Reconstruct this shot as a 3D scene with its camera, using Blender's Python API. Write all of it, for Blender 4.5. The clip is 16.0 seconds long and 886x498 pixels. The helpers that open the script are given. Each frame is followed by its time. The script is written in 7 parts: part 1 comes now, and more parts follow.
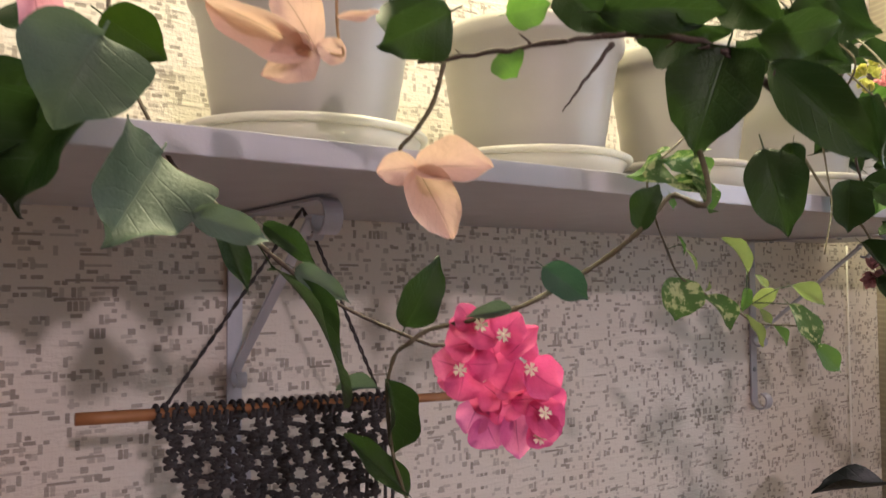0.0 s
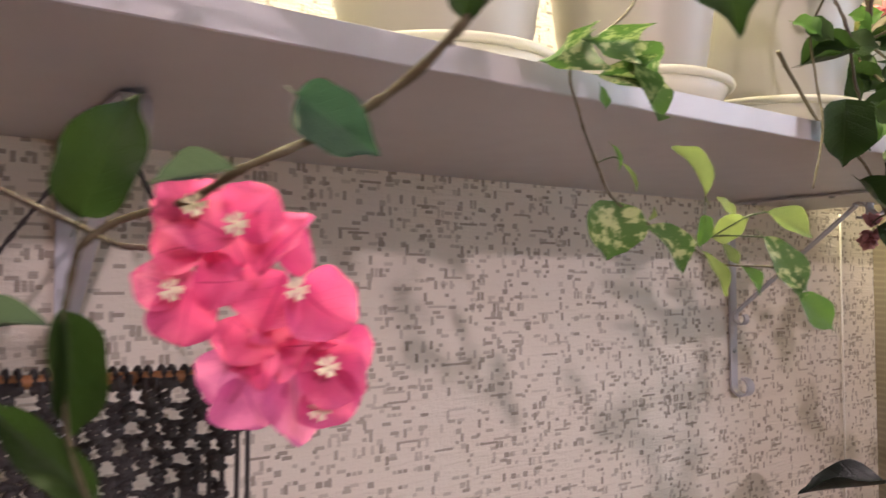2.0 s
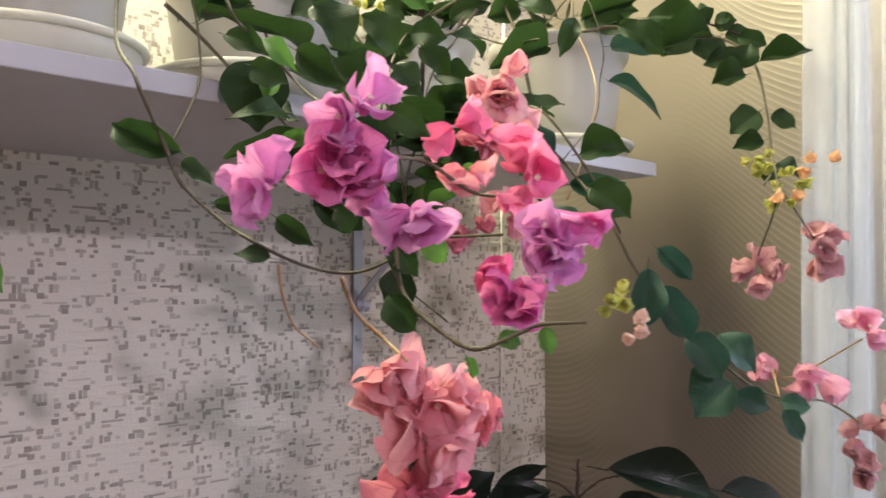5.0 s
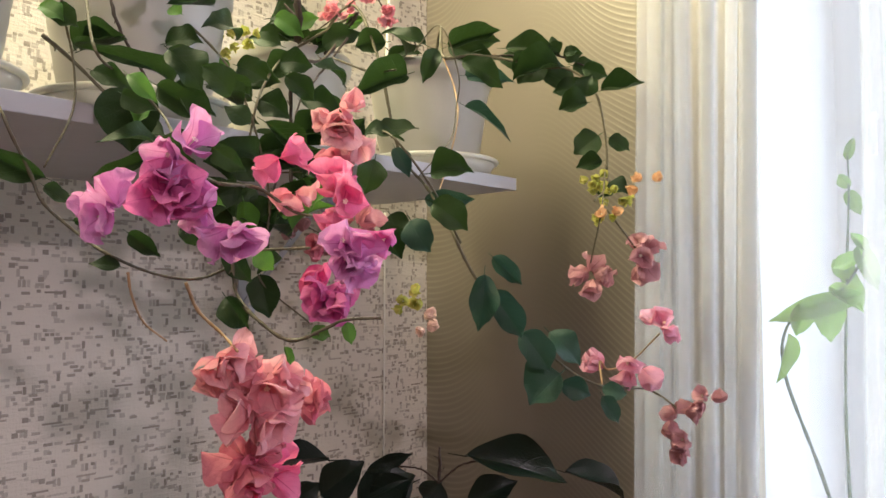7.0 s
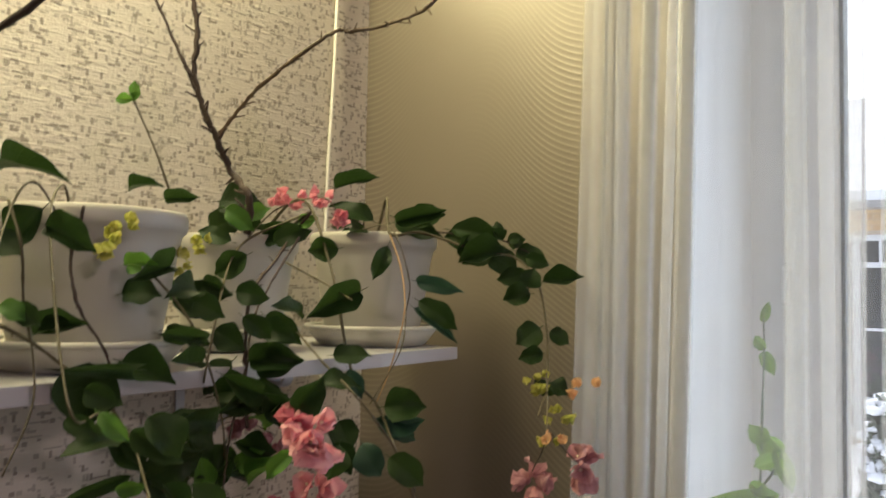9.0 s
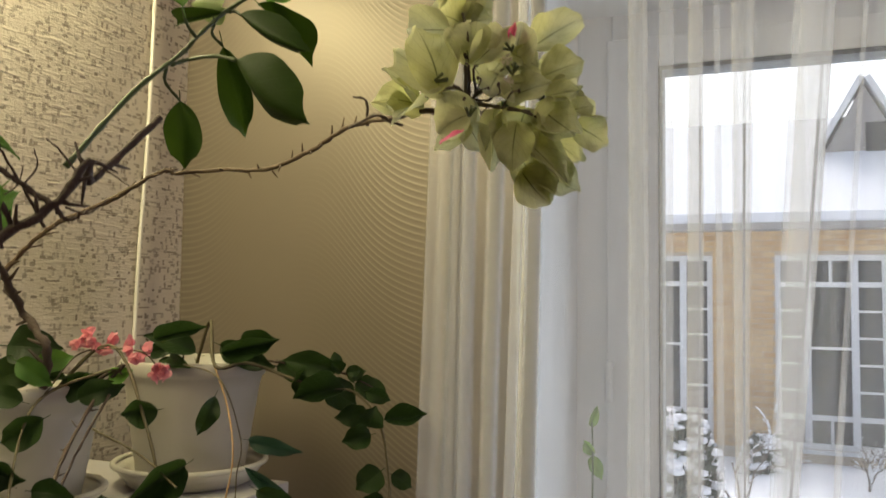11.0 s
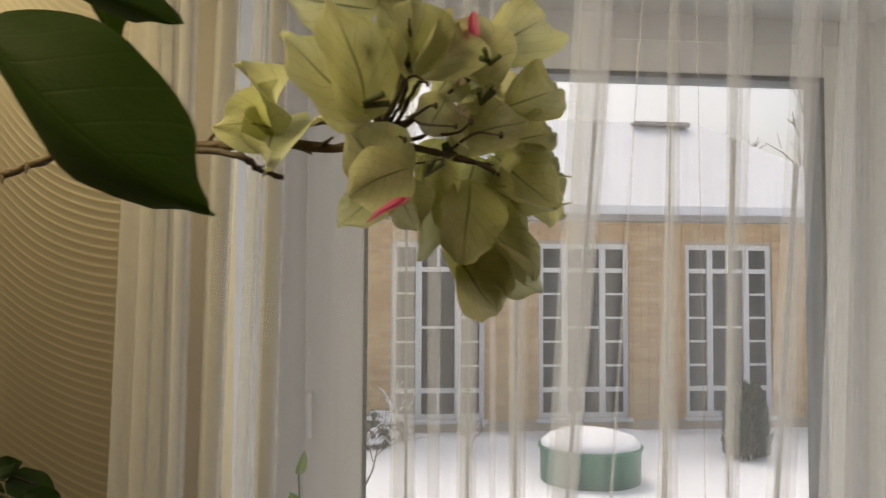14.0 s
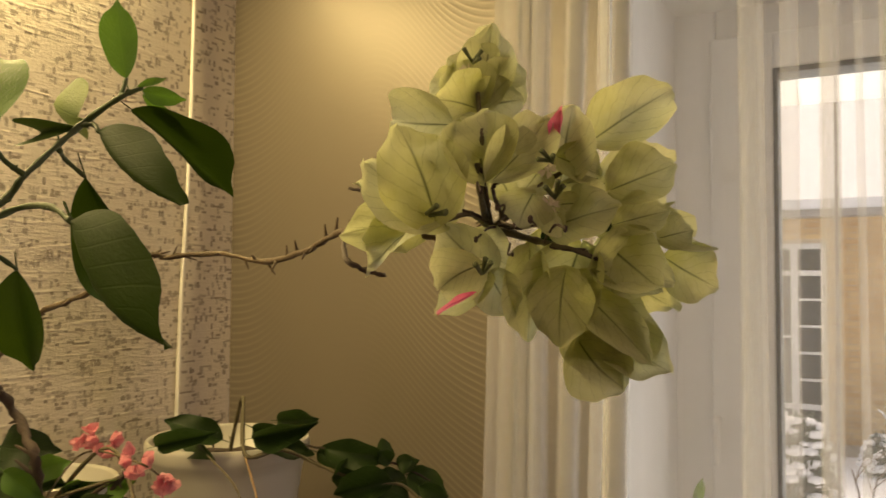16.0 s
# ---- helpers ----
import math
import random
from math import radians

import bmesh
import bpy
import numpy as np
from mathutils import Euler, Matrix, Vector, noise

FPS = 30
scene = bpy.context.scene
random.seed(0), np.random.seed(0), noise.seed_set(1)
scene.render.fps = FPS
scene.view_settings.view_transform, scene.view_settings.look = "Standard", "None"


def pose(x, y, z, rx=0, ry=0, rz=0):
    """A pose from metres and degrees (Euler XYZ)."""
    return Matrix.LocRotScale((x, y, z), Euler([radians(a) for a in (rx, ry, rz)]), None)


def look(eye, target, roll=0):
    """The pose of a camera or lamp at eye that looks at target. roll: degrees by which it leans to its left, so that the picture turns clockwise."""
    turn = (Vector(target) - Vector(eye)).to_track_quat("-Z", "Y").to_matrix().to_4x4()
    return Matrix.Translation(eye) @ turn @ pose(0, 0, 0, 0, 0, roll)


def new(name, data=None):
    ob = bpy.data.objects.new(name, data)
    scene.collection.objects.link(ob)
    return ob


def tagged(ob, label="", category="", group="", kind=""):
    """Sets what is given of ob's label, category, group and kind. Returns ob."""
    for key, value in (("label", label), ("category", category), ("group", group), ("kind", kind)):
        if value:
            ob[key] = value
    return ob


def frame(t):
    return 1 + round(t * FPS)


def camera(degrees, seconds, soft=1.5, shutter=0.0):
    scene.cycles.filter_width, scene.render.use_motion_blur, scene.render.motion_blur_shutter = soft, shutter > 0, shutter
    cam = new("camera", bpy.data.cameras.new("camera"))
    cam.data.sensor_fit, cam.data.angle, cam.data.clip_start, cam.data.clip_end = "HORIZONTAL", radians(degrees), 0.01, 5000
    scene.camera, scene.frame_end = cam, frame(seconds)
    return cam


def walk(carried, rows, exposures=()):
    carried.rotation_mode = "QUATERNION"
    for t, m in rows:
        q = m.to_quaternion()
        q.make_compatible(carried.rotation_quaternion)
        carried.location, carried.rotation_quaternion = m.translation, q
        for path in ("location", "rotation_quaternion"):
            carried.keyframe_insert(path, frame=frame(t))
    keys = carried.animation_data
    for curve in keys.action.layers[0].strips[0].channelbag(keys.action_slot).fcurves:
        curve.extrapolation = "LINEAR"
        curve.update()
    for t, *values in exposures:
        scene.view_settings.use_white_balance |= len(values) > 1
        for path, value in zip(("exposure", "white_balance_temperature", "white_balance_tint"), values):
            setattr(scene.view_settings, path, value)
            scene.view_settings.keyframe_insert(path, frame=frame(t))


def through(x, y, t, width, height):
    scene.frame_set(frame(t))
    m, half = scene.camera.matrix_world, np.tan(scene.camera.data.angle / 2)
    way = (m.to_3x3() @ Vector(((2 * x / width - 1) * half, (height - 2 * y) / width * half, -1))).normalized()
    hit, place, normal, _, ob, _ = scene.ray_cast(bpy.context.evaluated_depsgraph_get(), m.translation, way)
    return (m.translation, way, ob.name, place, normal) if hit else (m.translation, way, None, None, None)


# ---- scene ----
cam = camera(58.3, 16.0, shutter=0.5)
PATH = [
    (0, (-1.545, -0.780, 1.424), (-0.410, 0.864, 1.516), -0.17),
    (0.5, (-1.517, -0.751, 1.398), (-0.378, 0.891, 1.491), -0.38),
    (1, (-1.480, -0.704, 1.381), (-0.339, 0.937, 1.472), -0.34),
    (1.5, (-1.437, -0.681, 1.380), (-0.290, 0.955, 1.474), -0.35),
    (2, (-1.379, -0.687, 1.384), (-0.231, 0.948, 1.468), -0.06),
    (2.5, (-1.315, -0.709, 1.396), (-0.147, 0.912, 1.487), -0.28),
    (3, (-1.240, -0.744, 1.397), (-0.040, 0.854, 1.484), -0.27),
    (3.5, (-1.169, -0.785, 1.397), (0.075, 0.778, 1.485), -0.17),
    (4, (-1.111, -0.817, 1.386), (0.170, 0.717, 1.470), -0.01),
    (4.5, (-1.071, -0.852, 1.374), (0.247, 0.650, 1.460), 0.04),
    (5, (-1.053, -0.886, 1.362), (0.300, 0.584, 1.450), 0.12),
    (7.5, (-1.098, -0.987, 1.361), (0.428, 0.302, 1.467), 0.10),
    (8, (-1.122, -0.980, 1.461), (0.422, 0.287, 1.570), 0.48),
    (8.5, (-1.126, -0.965, 1.534), (0.456, 0.254, 1.640), 0.72),
    (9, (-1.128, -0.969, 1.594), (0.509, 0.176, 1.696), 0.97),
    (9.5, (-1.134, -0.968, 1.645), (0.566, 0.079, 1.748), 1.15),
    (10, (-1.119, -0.961, 1.682), (0.655, -0.043, 1.801), 1.00),
    (12.5, (-1.029, -0.809, 1.818), (0.955, -0.568, 1.911), 0.54),
    (13, (-0.976, -0.785, 1.820), (1.022, -0.828, 1.904), 0.27),
    (13.5, (-0.949, -0.739, 1.834), (1.042, -0.902, 1.916), 0.26),
    (14, (-0.935, -0.747, 1.819), (1.052, -0.953, 1.904), 0.29),
    (14.5, (-0.943, -0.795, 1.819), (1.053, -0.861, 1.921), 0.14),
    (15, (-0.967, -0.822, 1.819), (0.955, -0.279, 1.924), 0.27),
    (15.5, (-0.947, -0.864, 1.839), (0.876, -0.046, 1.941), 0.21),
    (16, (-0.937, -0.876, 1.847), (0.824, 0.067, 1.935), 0.29),
]
EXPOSURES = [(0.0, 0.70, 5800, 11.5), (1.0, 1.13, 5850, 12.5), (2.5, 1.12, 5950, 13.5), (3.5, 1.02, 5700, 11.5), (4.2, 1.0, 5550, 11), (5.0, 0.84, 5350, 10), (7.5, 0.36, 5800, 10), (8.5, -0.2, 6050, 9), (9.5, -0.58, 6100, 9), (10.2, -0.75, 6150, 9), (12.5, -1.02, 6750, 11), (13.0, -1.24, 6850, 11), (14.0, -1.22, 6950, 11.5), (14.5, -1.49, 6900, 12), (15.0, -1.12, 7450, 12.8), (15.3, -1.02, 7800, 13), (16.0, -0.89, 8500, 14)]
walk(cam, [(t, look(e, g, r)) for t, e, g, r in PATH], EXPOSURES)

# ---- world and lights ----
world = bpy.data.worlds.new("world")
world.use_nodes = True
scene.world = world
wn = world.node_tree.nodes
sky = wn.new("ShaderNodeTexSky")
sky.sky_type, sky.sun_disc, sky.sun_elevation, sky.sun_rotation = "NISHITA", False, radians(58), radians(80)
sky.air_density, sky.dust_density = 1.0, 6.0
hsv = wn.new("ShaderNodeHueSaturation")
hsv.inputs["Saturation"].default_value = 0.52
world.node_tree.links.new(sky.outputs[0], hsv.inputs["Color"])
world.node_tree.links.new(hsv.outputs[0], wn["Background"].inputs[0])
wn["Background"].inputs[1].default_value = 0.44


def lamp(name, kind, place, energy, colour, target=None, **more):
    ob = new(name, bpy.data.lights.new(name, kind))
    ob.location = place
    ob.data.energy, ob.data.color = energy, colour
    if target is not None:
        ob.matrix_world = look(place, target)
    for k, v in more.items():
        if k == "size":
            ob.data.size = v
        elif k == "size_y":
            ob.data.size_y = v
        elif k == "shape":
            ob.data.shape = v
        elif k == "radius":
            ob.data.shadow_soft_size = v
        elif k == "angle":
            ob.data.angle = v
    return ob


# overcast daylight over the yard
lamp("sun", "SUN", (12, 2, 20), 1.05, (1.0, 0.97, 0.93), (0, 0, 0), angle=radians(20))
# lamp in the room, whose light throws the shelf's shadow on the wall
lamp("room_lamp", "POINT", (-1.85, -3.0, 2.14), 60, (1.0, 0.765, 0.735), radius=0.05)
# warm tube above the plants
lamp("plant_tube", "AREA", (-0.86, -0.165, 2.36), 24, (1.0, 0.86, 0.46), (-0.60, -1.15, 0.3), shape="RECTANGLE", size=1.3, size_y=0.10)
# daylight that falls in through the window
lamp("window_sky", "AREA", (0.50, -1.15, 1.60), 10, (0.76, 0.88, 1.0), (-3, -1.3, 1.3), shape="RECTANGLE", size=0.78, size_y=1.2)


# ---- materials ----
def mat(name):
    m = bpy.data.materials.new(name)
    m.use_nodes = True
    return m, m.node_tree.nodes, m.node_tree.links, m.node_tree.nodes["Principled BSDF"]


def mathn(ns, ls, op, a, b=None, clamp=False):
    n = ns.new("ShaderNodeMath")
    n.operation, n.use_clamp = op, clamp
    for i, v in enumerate((a, b)):
        if v is None:
            continue
        if isinstance(v, (int, float)):
            n.inputs[i].default_value = v
        else:
            ls.new(v, n.inputs[i])
    return n.outputs[0]


def mix(ns, ls, fac, a, b, blend="MIX"):
    n = ns.new("ShaderNodeMix")
    n.data_type, n.blend_type = "RGBA", blend
    for sock, v in ((n.inputs[0], fac), (n.inputs[6], a), (n.inputs[7], b)):
        if isinstance(v, (int, float)):
            sock.default_value = v
        elif isinstance(v, tuple):
            sock.default_value = (*v, 1)
        else:
            ls.new(v, sock)
    return n.outputs[2]


def noise_out(ns, ls, scale, detail=4, vec=None, rough=0.55):
    n = ns.new("ShaderNodeTexNoise")
    n.inputs["Scale"].default_value, n.inputs["Detail"].default_value, n.inputs["Roughness"].default_value = scale, detail, rough
    if vec is not None:
        ls.new(vec, n.inputs["Vector"])
    return n.outputs["Fac"]


def bump(ns, ls, height, strength, dist, target):
    b = ns.new("ShaderNodeBump")
    b.inputs["Strength"].default_value, b.inputs["Distance"].default_value = strength, dist
    ls.new(height, b.inputs["Height"])
    ls.new(b.outputs[0], target.inputs["Normal"])


def plain(name, colour, rough=0.5, metal=0.0, vary=0.12, scale=14, bumped=0.15, bscale=220, sss=0.0, coat=0.0):
    """Paint, plastic, wood or stone with stains at one scale and grain at another."""
    m, ns, ls, p = mat(name)
    co = ns.new("ShaderNodeTexCoord").outputs["Object"]
    n1, n2 = noise_out(ns, ls, scale, 5, co), noise_out(ns, ls, bscale, 3, co)
    dark = tuple(c * (1 - vary) for c in colour)
    light = tuple(min(1, c * (1 + vary * 0.5)) for c in colour)
    ls.new(mix(ns, ls, n1, dark, light), p.inputs["Base Color"])
    r = mathn(ns, ls, "MULTIPLY_ADD", n1, 0.25)
    r.node.inputs[2].default_value = rough - 0.12
    ls.new(r, p.inputs["Roughness"])
    p.inputs["Metallic"].default_value = metal
    p.inputs["Subsurface Weight"].default_value = sss
    p.inputs["Subsurface Radius"].default_value = (0.01, 0.008, 0.006)
    p.inputs["Coat Weight"].default_value = coat
    bump(ns, ls, n2, bumped, 0.002, p)
    return m


def mosaic_paper():
    """Cream embossed wallpaper with small taupe dashes and squares."""
    m, ns, ls, p = mat("mosaic_wallpaper")
    co = ns.new("ShaderNodeTexCoord").outputs["Object"]
    sep = ns.new("ShaderNodeSeparateXYZ")
    ls.new(co, sep.inputs[0])
    x, z = sep.outputs["X"], sep.outputs["Z"]
    total, tone = None, None
    for wx, wz, cut, seed in ((0.0125, 0.0050, 0.885, 3.0), (0.0050, 0.0125, 0.87, 11.0), (0.0088, 0.0082, 0.925, 23.0), (0.0062, 0.0052, 0.90, 51.0), (0.030, 0.0034, 0.965, 37.0)):
        u, v = mathn(ns, ls, "DIVIDE", x, wx), mathn(ns, ls, "DIVIDE", z, wz)
        row = mathn(ns, ls, "FLOOR", v)
        u = mathn(ns, ls, "ADD", u, mathn(ns, ls, "MULTIPLY", row, 0.37))
        fu, fv = mathn(ns, ls, "FRACT", u), mathn(ns, ls, "FRACT", v)
        comb = ns.new("ShaderNodeCombineXYZ")
        ls.new(mathn(ns, ls, "FLOOR", u), comb.inputs[0])
        ls.new(row, comb.inputs[1])
        comb.inputs[2].default_value = seed
        wnz = ns.new("ShaderNodeTexWhiteNoise")
        ls.new(comb.outputs[0], wnz.inputs["Vector"])
        on = mathn(ns, ls, "GREATER_THAN", wnz.outputs["Value"], cut)
        for f, lo, hi in ((fu, 0.10, 0.90), (fv, 0.14, 0.86)):
            on = mathn(ns, ls, "MULTIPLY", on, mathn(ns, ls, "GREATER_THAN", f, lo))
            on = mathn(ns, ls, "MULTIPLY", on, mathn(ns, ls, "LESS_THAN", f, hi))
        sc = ns.new("ShaderNodeSeparateColor")
        ls.new(wnz.outputs["Color"], sc.inputs[0])
        on = mathn(ns, ls, "MULTIPLY", on, mathn(ns, ls, "MULTIPLY_ADD", sc.outputs[1], 0.50))
        on.node.inputs[1].links[0].from_node.inputs[2].default_value = 0.28
        total = on if total is None else mathn(ns, ls, "MAXIMUM", total, on)
    stain = noise_out(ns, ls, 2.2, 5, co)
    ground = mix(ns, ls, stain, (0.64, 0.585, 0.505), (0.72, 0.66, 0.575))
    ls.new(mix(ns, ls, total, ground, (0.19, 0.15, 0.115)), p.inputs["Base Color"])
    p.inputs["Roughness"].default_value = 0.62
    # woven relief: fine horizontal and vertical ribs, dashes sunk
    scale = ns.new("ShaderNodeMapping")
    scale.inputs["Scale"].default_value = (95, 1, 300)
    ls.new(co, scale.inputs[0])
    ribs = noise_out(ns, ls, 1.0, 2, scale.outputs[0])
    scale2 = ns.new("ShaderNodeMapping")
    scale2.inputs["Scale"].default_value = (280, 1, 120)
    ls.new(co, scale2.inputs[0])
    ribs2 = noise_out(ns, ls, 1.0, 2, scale2.outputs[0])
    scale3 = ns.new("ShaderNodeMapping")
    scale3.inputs["Scale"].default_value = (16, 1, 130)
    ls.new(co, scale3.inputs[0])
    ridge = mathn(ns, ls, "MULTIPLY", mathn(ns, ls, "SUBTRACT", noise_out(ns, ls, 1.0, 1, scale3.outputs[0]), 0.54, True), 7.0, True)
    h = mathn(ns, ls, "ADD", ribs, mathn(ns, ls, "MULTIPLY", ribs2, 0.6))
    h = mathn(ns, ls, "ADD", h, mathn(ns, ls, "MULTIPLY", ridge, 0.42))
    h = mathn(ns, ls, "SUBTRACT", h, mathn(ns, ls, "MULTIPLY", total, 0.7))
    bump(ns, ls, h, 0.7, 0.0017, p)
    return m


def wave_paper():
    """Beige wallpaper with fine embossed lines that run in long waves, crowded on one flank."""
    m, ns, ls, p = mat("wave_wallpaper")
    co = ns.new("ShaderNodeTexCoord").outputs["Object"]
    sep = ns.new("ShaderNodeSeparateXYZ")
    ls.new(co, sep.inputs[0])
    y, z = sep.outputs["Y"], sep.outputs["Z"]
    slow = noise_out(ns, ls, 2.3, 1, co)
    # a wave across the wall: flat in the trough, steep on the flank
    turn = mathn(ns, ls, "ADD", mathn(ns, ls, "MULTIPLY", y, 13.0), mathn(ns, ls, "MULTIPLY", z, -0.4))
    turn = mathn(ns, ls, "ADD", turn, mathn(ns, ls, "MULTIPLY", slow, 2.2))
    turn = mathn(ns, ls, "ADD", turn, 4.3)
    steep = mathn(ns, ls, "ADD", turn, mathn(ns, ls, "MULTIPLY", mathn(ns, ls, "COSINE", turn), -0.2))
    rise = mathn(ns, ls, "MULTIPLY", mathn(ns, ls, "SINE", steep), 0.075)
    ph = mathn(ns, ls, "MULTIPLY", mathn(ns, ls, "SUBTRACT", z, rise), 590.0)
    ph = mathn(ns, ls, "ADD", ph, mathn(ns, ls, "MULTIPLY", slow, 14.0))
    line = mathn(ns, ls, "MULTIPLY_ADD", mathn(ns, ls, "SINE", ph), 0.5)
    line.node.inputs[2].default_value = 0.5
    # gloss on the ridges put into the colour: pale lines strongest on one flank
    gate = mathn(ns, ls, "MULTIPLY_ADD", mathn(ns, ls, "SINE", mathn(ns, ls, "ADD", turn, 2.47)), 0.46)
    gate.node.inputs[2].default_value = 0.54
    gate = mathn(ns, ls, "POWER", gate, 1.7)
    gate = mathn(ns, ls, "MULTIPLY", gate, mathn(ns, ls, "SUBTRACT", mathn(ns, ls, "MULTIPLY", noise_out(ns, ls, 5.0, 2, co), 2.0), 0.15, True))
    line = mathn(ns, ls, "MULTIPLY", mathn(ns, ls, "POWER", line, 2.6), gate)
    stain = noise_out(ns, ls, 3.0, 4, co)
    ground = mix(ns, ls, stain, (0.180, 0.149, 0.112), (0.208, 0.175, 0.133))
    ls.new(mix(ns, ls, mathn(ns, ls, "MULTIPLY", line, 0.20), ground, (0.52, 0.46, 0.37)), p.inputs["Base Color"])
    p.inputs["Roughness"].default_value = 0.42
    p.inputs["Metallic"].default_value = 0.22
    p.inputs["Specular IOR Level"].default_value = 0.7
    h = mathn(ns, ls, "ADD", line, mathn(ns, ls, "MULTIPLY", noise_out(ns, ls, 400, 2, co), 0.25))
    bump(ns, ls, h, 0.2, 0.0012, p)
    return m


def leaf_mat(name, dark, light, pale=None, gloss=0.48, through=0.25, relief=0.34, shine=0.34):
    """Leaf: veins from the blade's own coordinates, blotches, tone by leaf; pale: variegation."""
    m, ns, ls, p = mat(name)
    uv = ns.new("ShaderNodeTexCoord").outputs["UV"]
    ob = ns.new("ShaderNodeTexCoord").outputs["Object"]
    sep = ns.new("ShaderNodeSeparateXYZ")
    ls.new(uv, sep.inputs[0])
    u, v = sep.outputs["X"], mathn(ns, ls, "ABSOLUTE", mathn(ns, ls, "SUBTRACT", sep.outputs["Y"], 0.5))
    mid = mathn(ns, ls, "SUBTRACT", 1.0, mathn(ns, ls, "MULTIPLY", v, 45.0), True)
    side = mathn(ns, ls, "SINE", mathn(ns, ls, "MULTIPLY", mathn(ns, ls, "SUBTRACT", u, mathn(ns, ls, "MULTIPLY", v, 0.55)), 42.0))
    side = mathn(ns, ls, "MULTIPLY", mathn(ns, ls, "SUBTRACT", side, 0.90, True), 5.0, True)
    vein = mathn(ns, ls, "MAXIMUM", mid, mathn(ns, ls, "MULTIPLY", side, 0.55))
    info = ns.new("ShaderNodeObjectInfo").outputs["Random"]
    blot = noise_out(ns, ls, 5.0, 4, ob)
    tone = mathn(ns, ls, "MULTIPLY_ADD", info, 0.6)
    ls.new(mathn(ns, ls, "MULTIPLY", blot, 0.5), tone.node.inputs[2])
    col = mix(ns, ls, tone, dark, light)
    if pale:
        spot = ns.new("ShaderNodeValToRGB")
        spot.color_ramp.elements[0].position, spot.color_ramp.elements[1].position = 0.52, 0.60
        ls.new(noise_out(ns, ls, 5.0, 5, ob, 0.6), spot.inputs[0])
        col = mix(ns, ls, spot.outputs[0], col, pale)
    col = mix(ns, ls, mathn(ns, ls, "MULTIPLY", vein, 0.13), col, tuple(min(1, c * 1.5 + 0.01) for c in light))
    ls.new(col, p.inputs["Base Color"])
    p.inputs["Roughness"].default_value = gloss
    p.inputs["Specular IOR Level"].default_value = shine
    h = mathn(ns, ls, "SUBTRACT", mathn(ns, ls, "MULTIPLY", noise_out(ns, ls, 30, 3, ob), 0.4), vein)
    bump(ns, ls, h, relief, 0.004, p)
    t = ns.new("ShaderNodeBsdfTranslucent")
    ls.new(mix(ns, ls, 0.5, col, tuple(min(1, c * 2.2) for c in light)), t.inputs[0])
    mx = ns.new("ShaderNodeMixShader")
    mx.inputs[0].default_value = through
    ls.new(p.outputs[0], mx.inputs[1])
    ls.new(t.outputs[0], mx.inputs[2])
    ls.new(mx.outputs[0], ns["Material Output"].inputs[0])
    return m


def bract_mat(name, base, tip, vein_col, through=0.45, rough=0.6):
    """Papery bract: colour runs from base to tip, fine veins, light shines through."""
    m, ns, ls, p = mat(name)
    uv = ns.new("ShaderNodeTexCoord").outputs["UV"]
    ob = ns.new("ShaderNodeTexCoord").outputs["Object"]
    sep = ns.new("ShaderNodeSeparateXYZ")
    ls.new(uv, sep.inputs[0])
    u, v = sep.outputs["X"], mathn(ns, ls, "ABSOLUTE", mathn(ns, ls, "SUBTRACT", sep.outputs["Y"], 0.5))
    mid = mathn(ns, ls, "SUBTRACT", 1.0, mathn(ns, ls, "MULTIPLY", v, 38.0), True)
    mid = mathn(ns, ls, "MULTIPLY", mid, mathn(ns, ls, "SUBTRACT", 1.3, u, True))
    warp = noise_out(ns, ls, 6.0, 2, ob)
    side = mathn(ns, ls, "SINE", mathn(ns, ls, "MULTIPLY", mathn(ns, ls, "ADD", mathn(ns, ls, "SUBTRACT", u, mathn(ns, ls, "MULTIPLY", v, 0.9)), mathn(ns, ls, "MULTIPLY", warp, 0.16)), 34.0))
    side = mathn(ns, ls, "MULTIPLY", mathn(ns, ls, "SUBTRACT", side, 0.95, True), 9.0, True)
    vein = mathn(ns, ls, "MAXIMUM", mid, mathn(ns, ls, "MULTIPLY", side, 0.55))
    info = ns.new("ShaderNodeObjectInfo").outputs["Random"]
    fac = mathn(ns, ls, "ADD", mathn(ns, ls, "MULTIPLY", u, 0.55), mathn(ns, ls, "MULTIPLY", info, 0.45))
    fac = mathn(ns, ls, "ADD", fac, mathn(ns, ls, "MULTIPLY", mathn(ns, ls, "SUBTRACT", noise_out(ns, ls, 4.0, 3, ob), 0.5), 0.6), True)
    col = mix(ns, ls, fac, base, tip)
    col = mix(ns, ls, mathn(ns, ls, "MULTIPLY", vein, 0.85), col, vein_col)
    ls.new(col, p.inputs["Base Color"])
    p.inputs["Roughness"].default_value = rough
    p.inputs["Specular IOR Level"].default_value = 0.38
    h = mathn(ns, ls, "ADD", vein, mathn(ns, ls, "MULTIPLY", noise_out(ns, ls, 9, 4, ob), 0.8))
    bump(ns, ls, h, 0.4, 0.006, p)
    t = ns.new("ShaderNodeBsdfTranslucent")
    ls.new(col, t.inputs[0])
    mx = ns.new("ShaderNodeMixShader")
    mx.inputs[0].default_value = through
    ls.new(p.outputs[0], mx.inputs[1])
    ls.new(t.outputs[0], mx.inputs[2])
    ls.new(mx.outputs[0], ns["Material Output"].inputs[0])
    return m


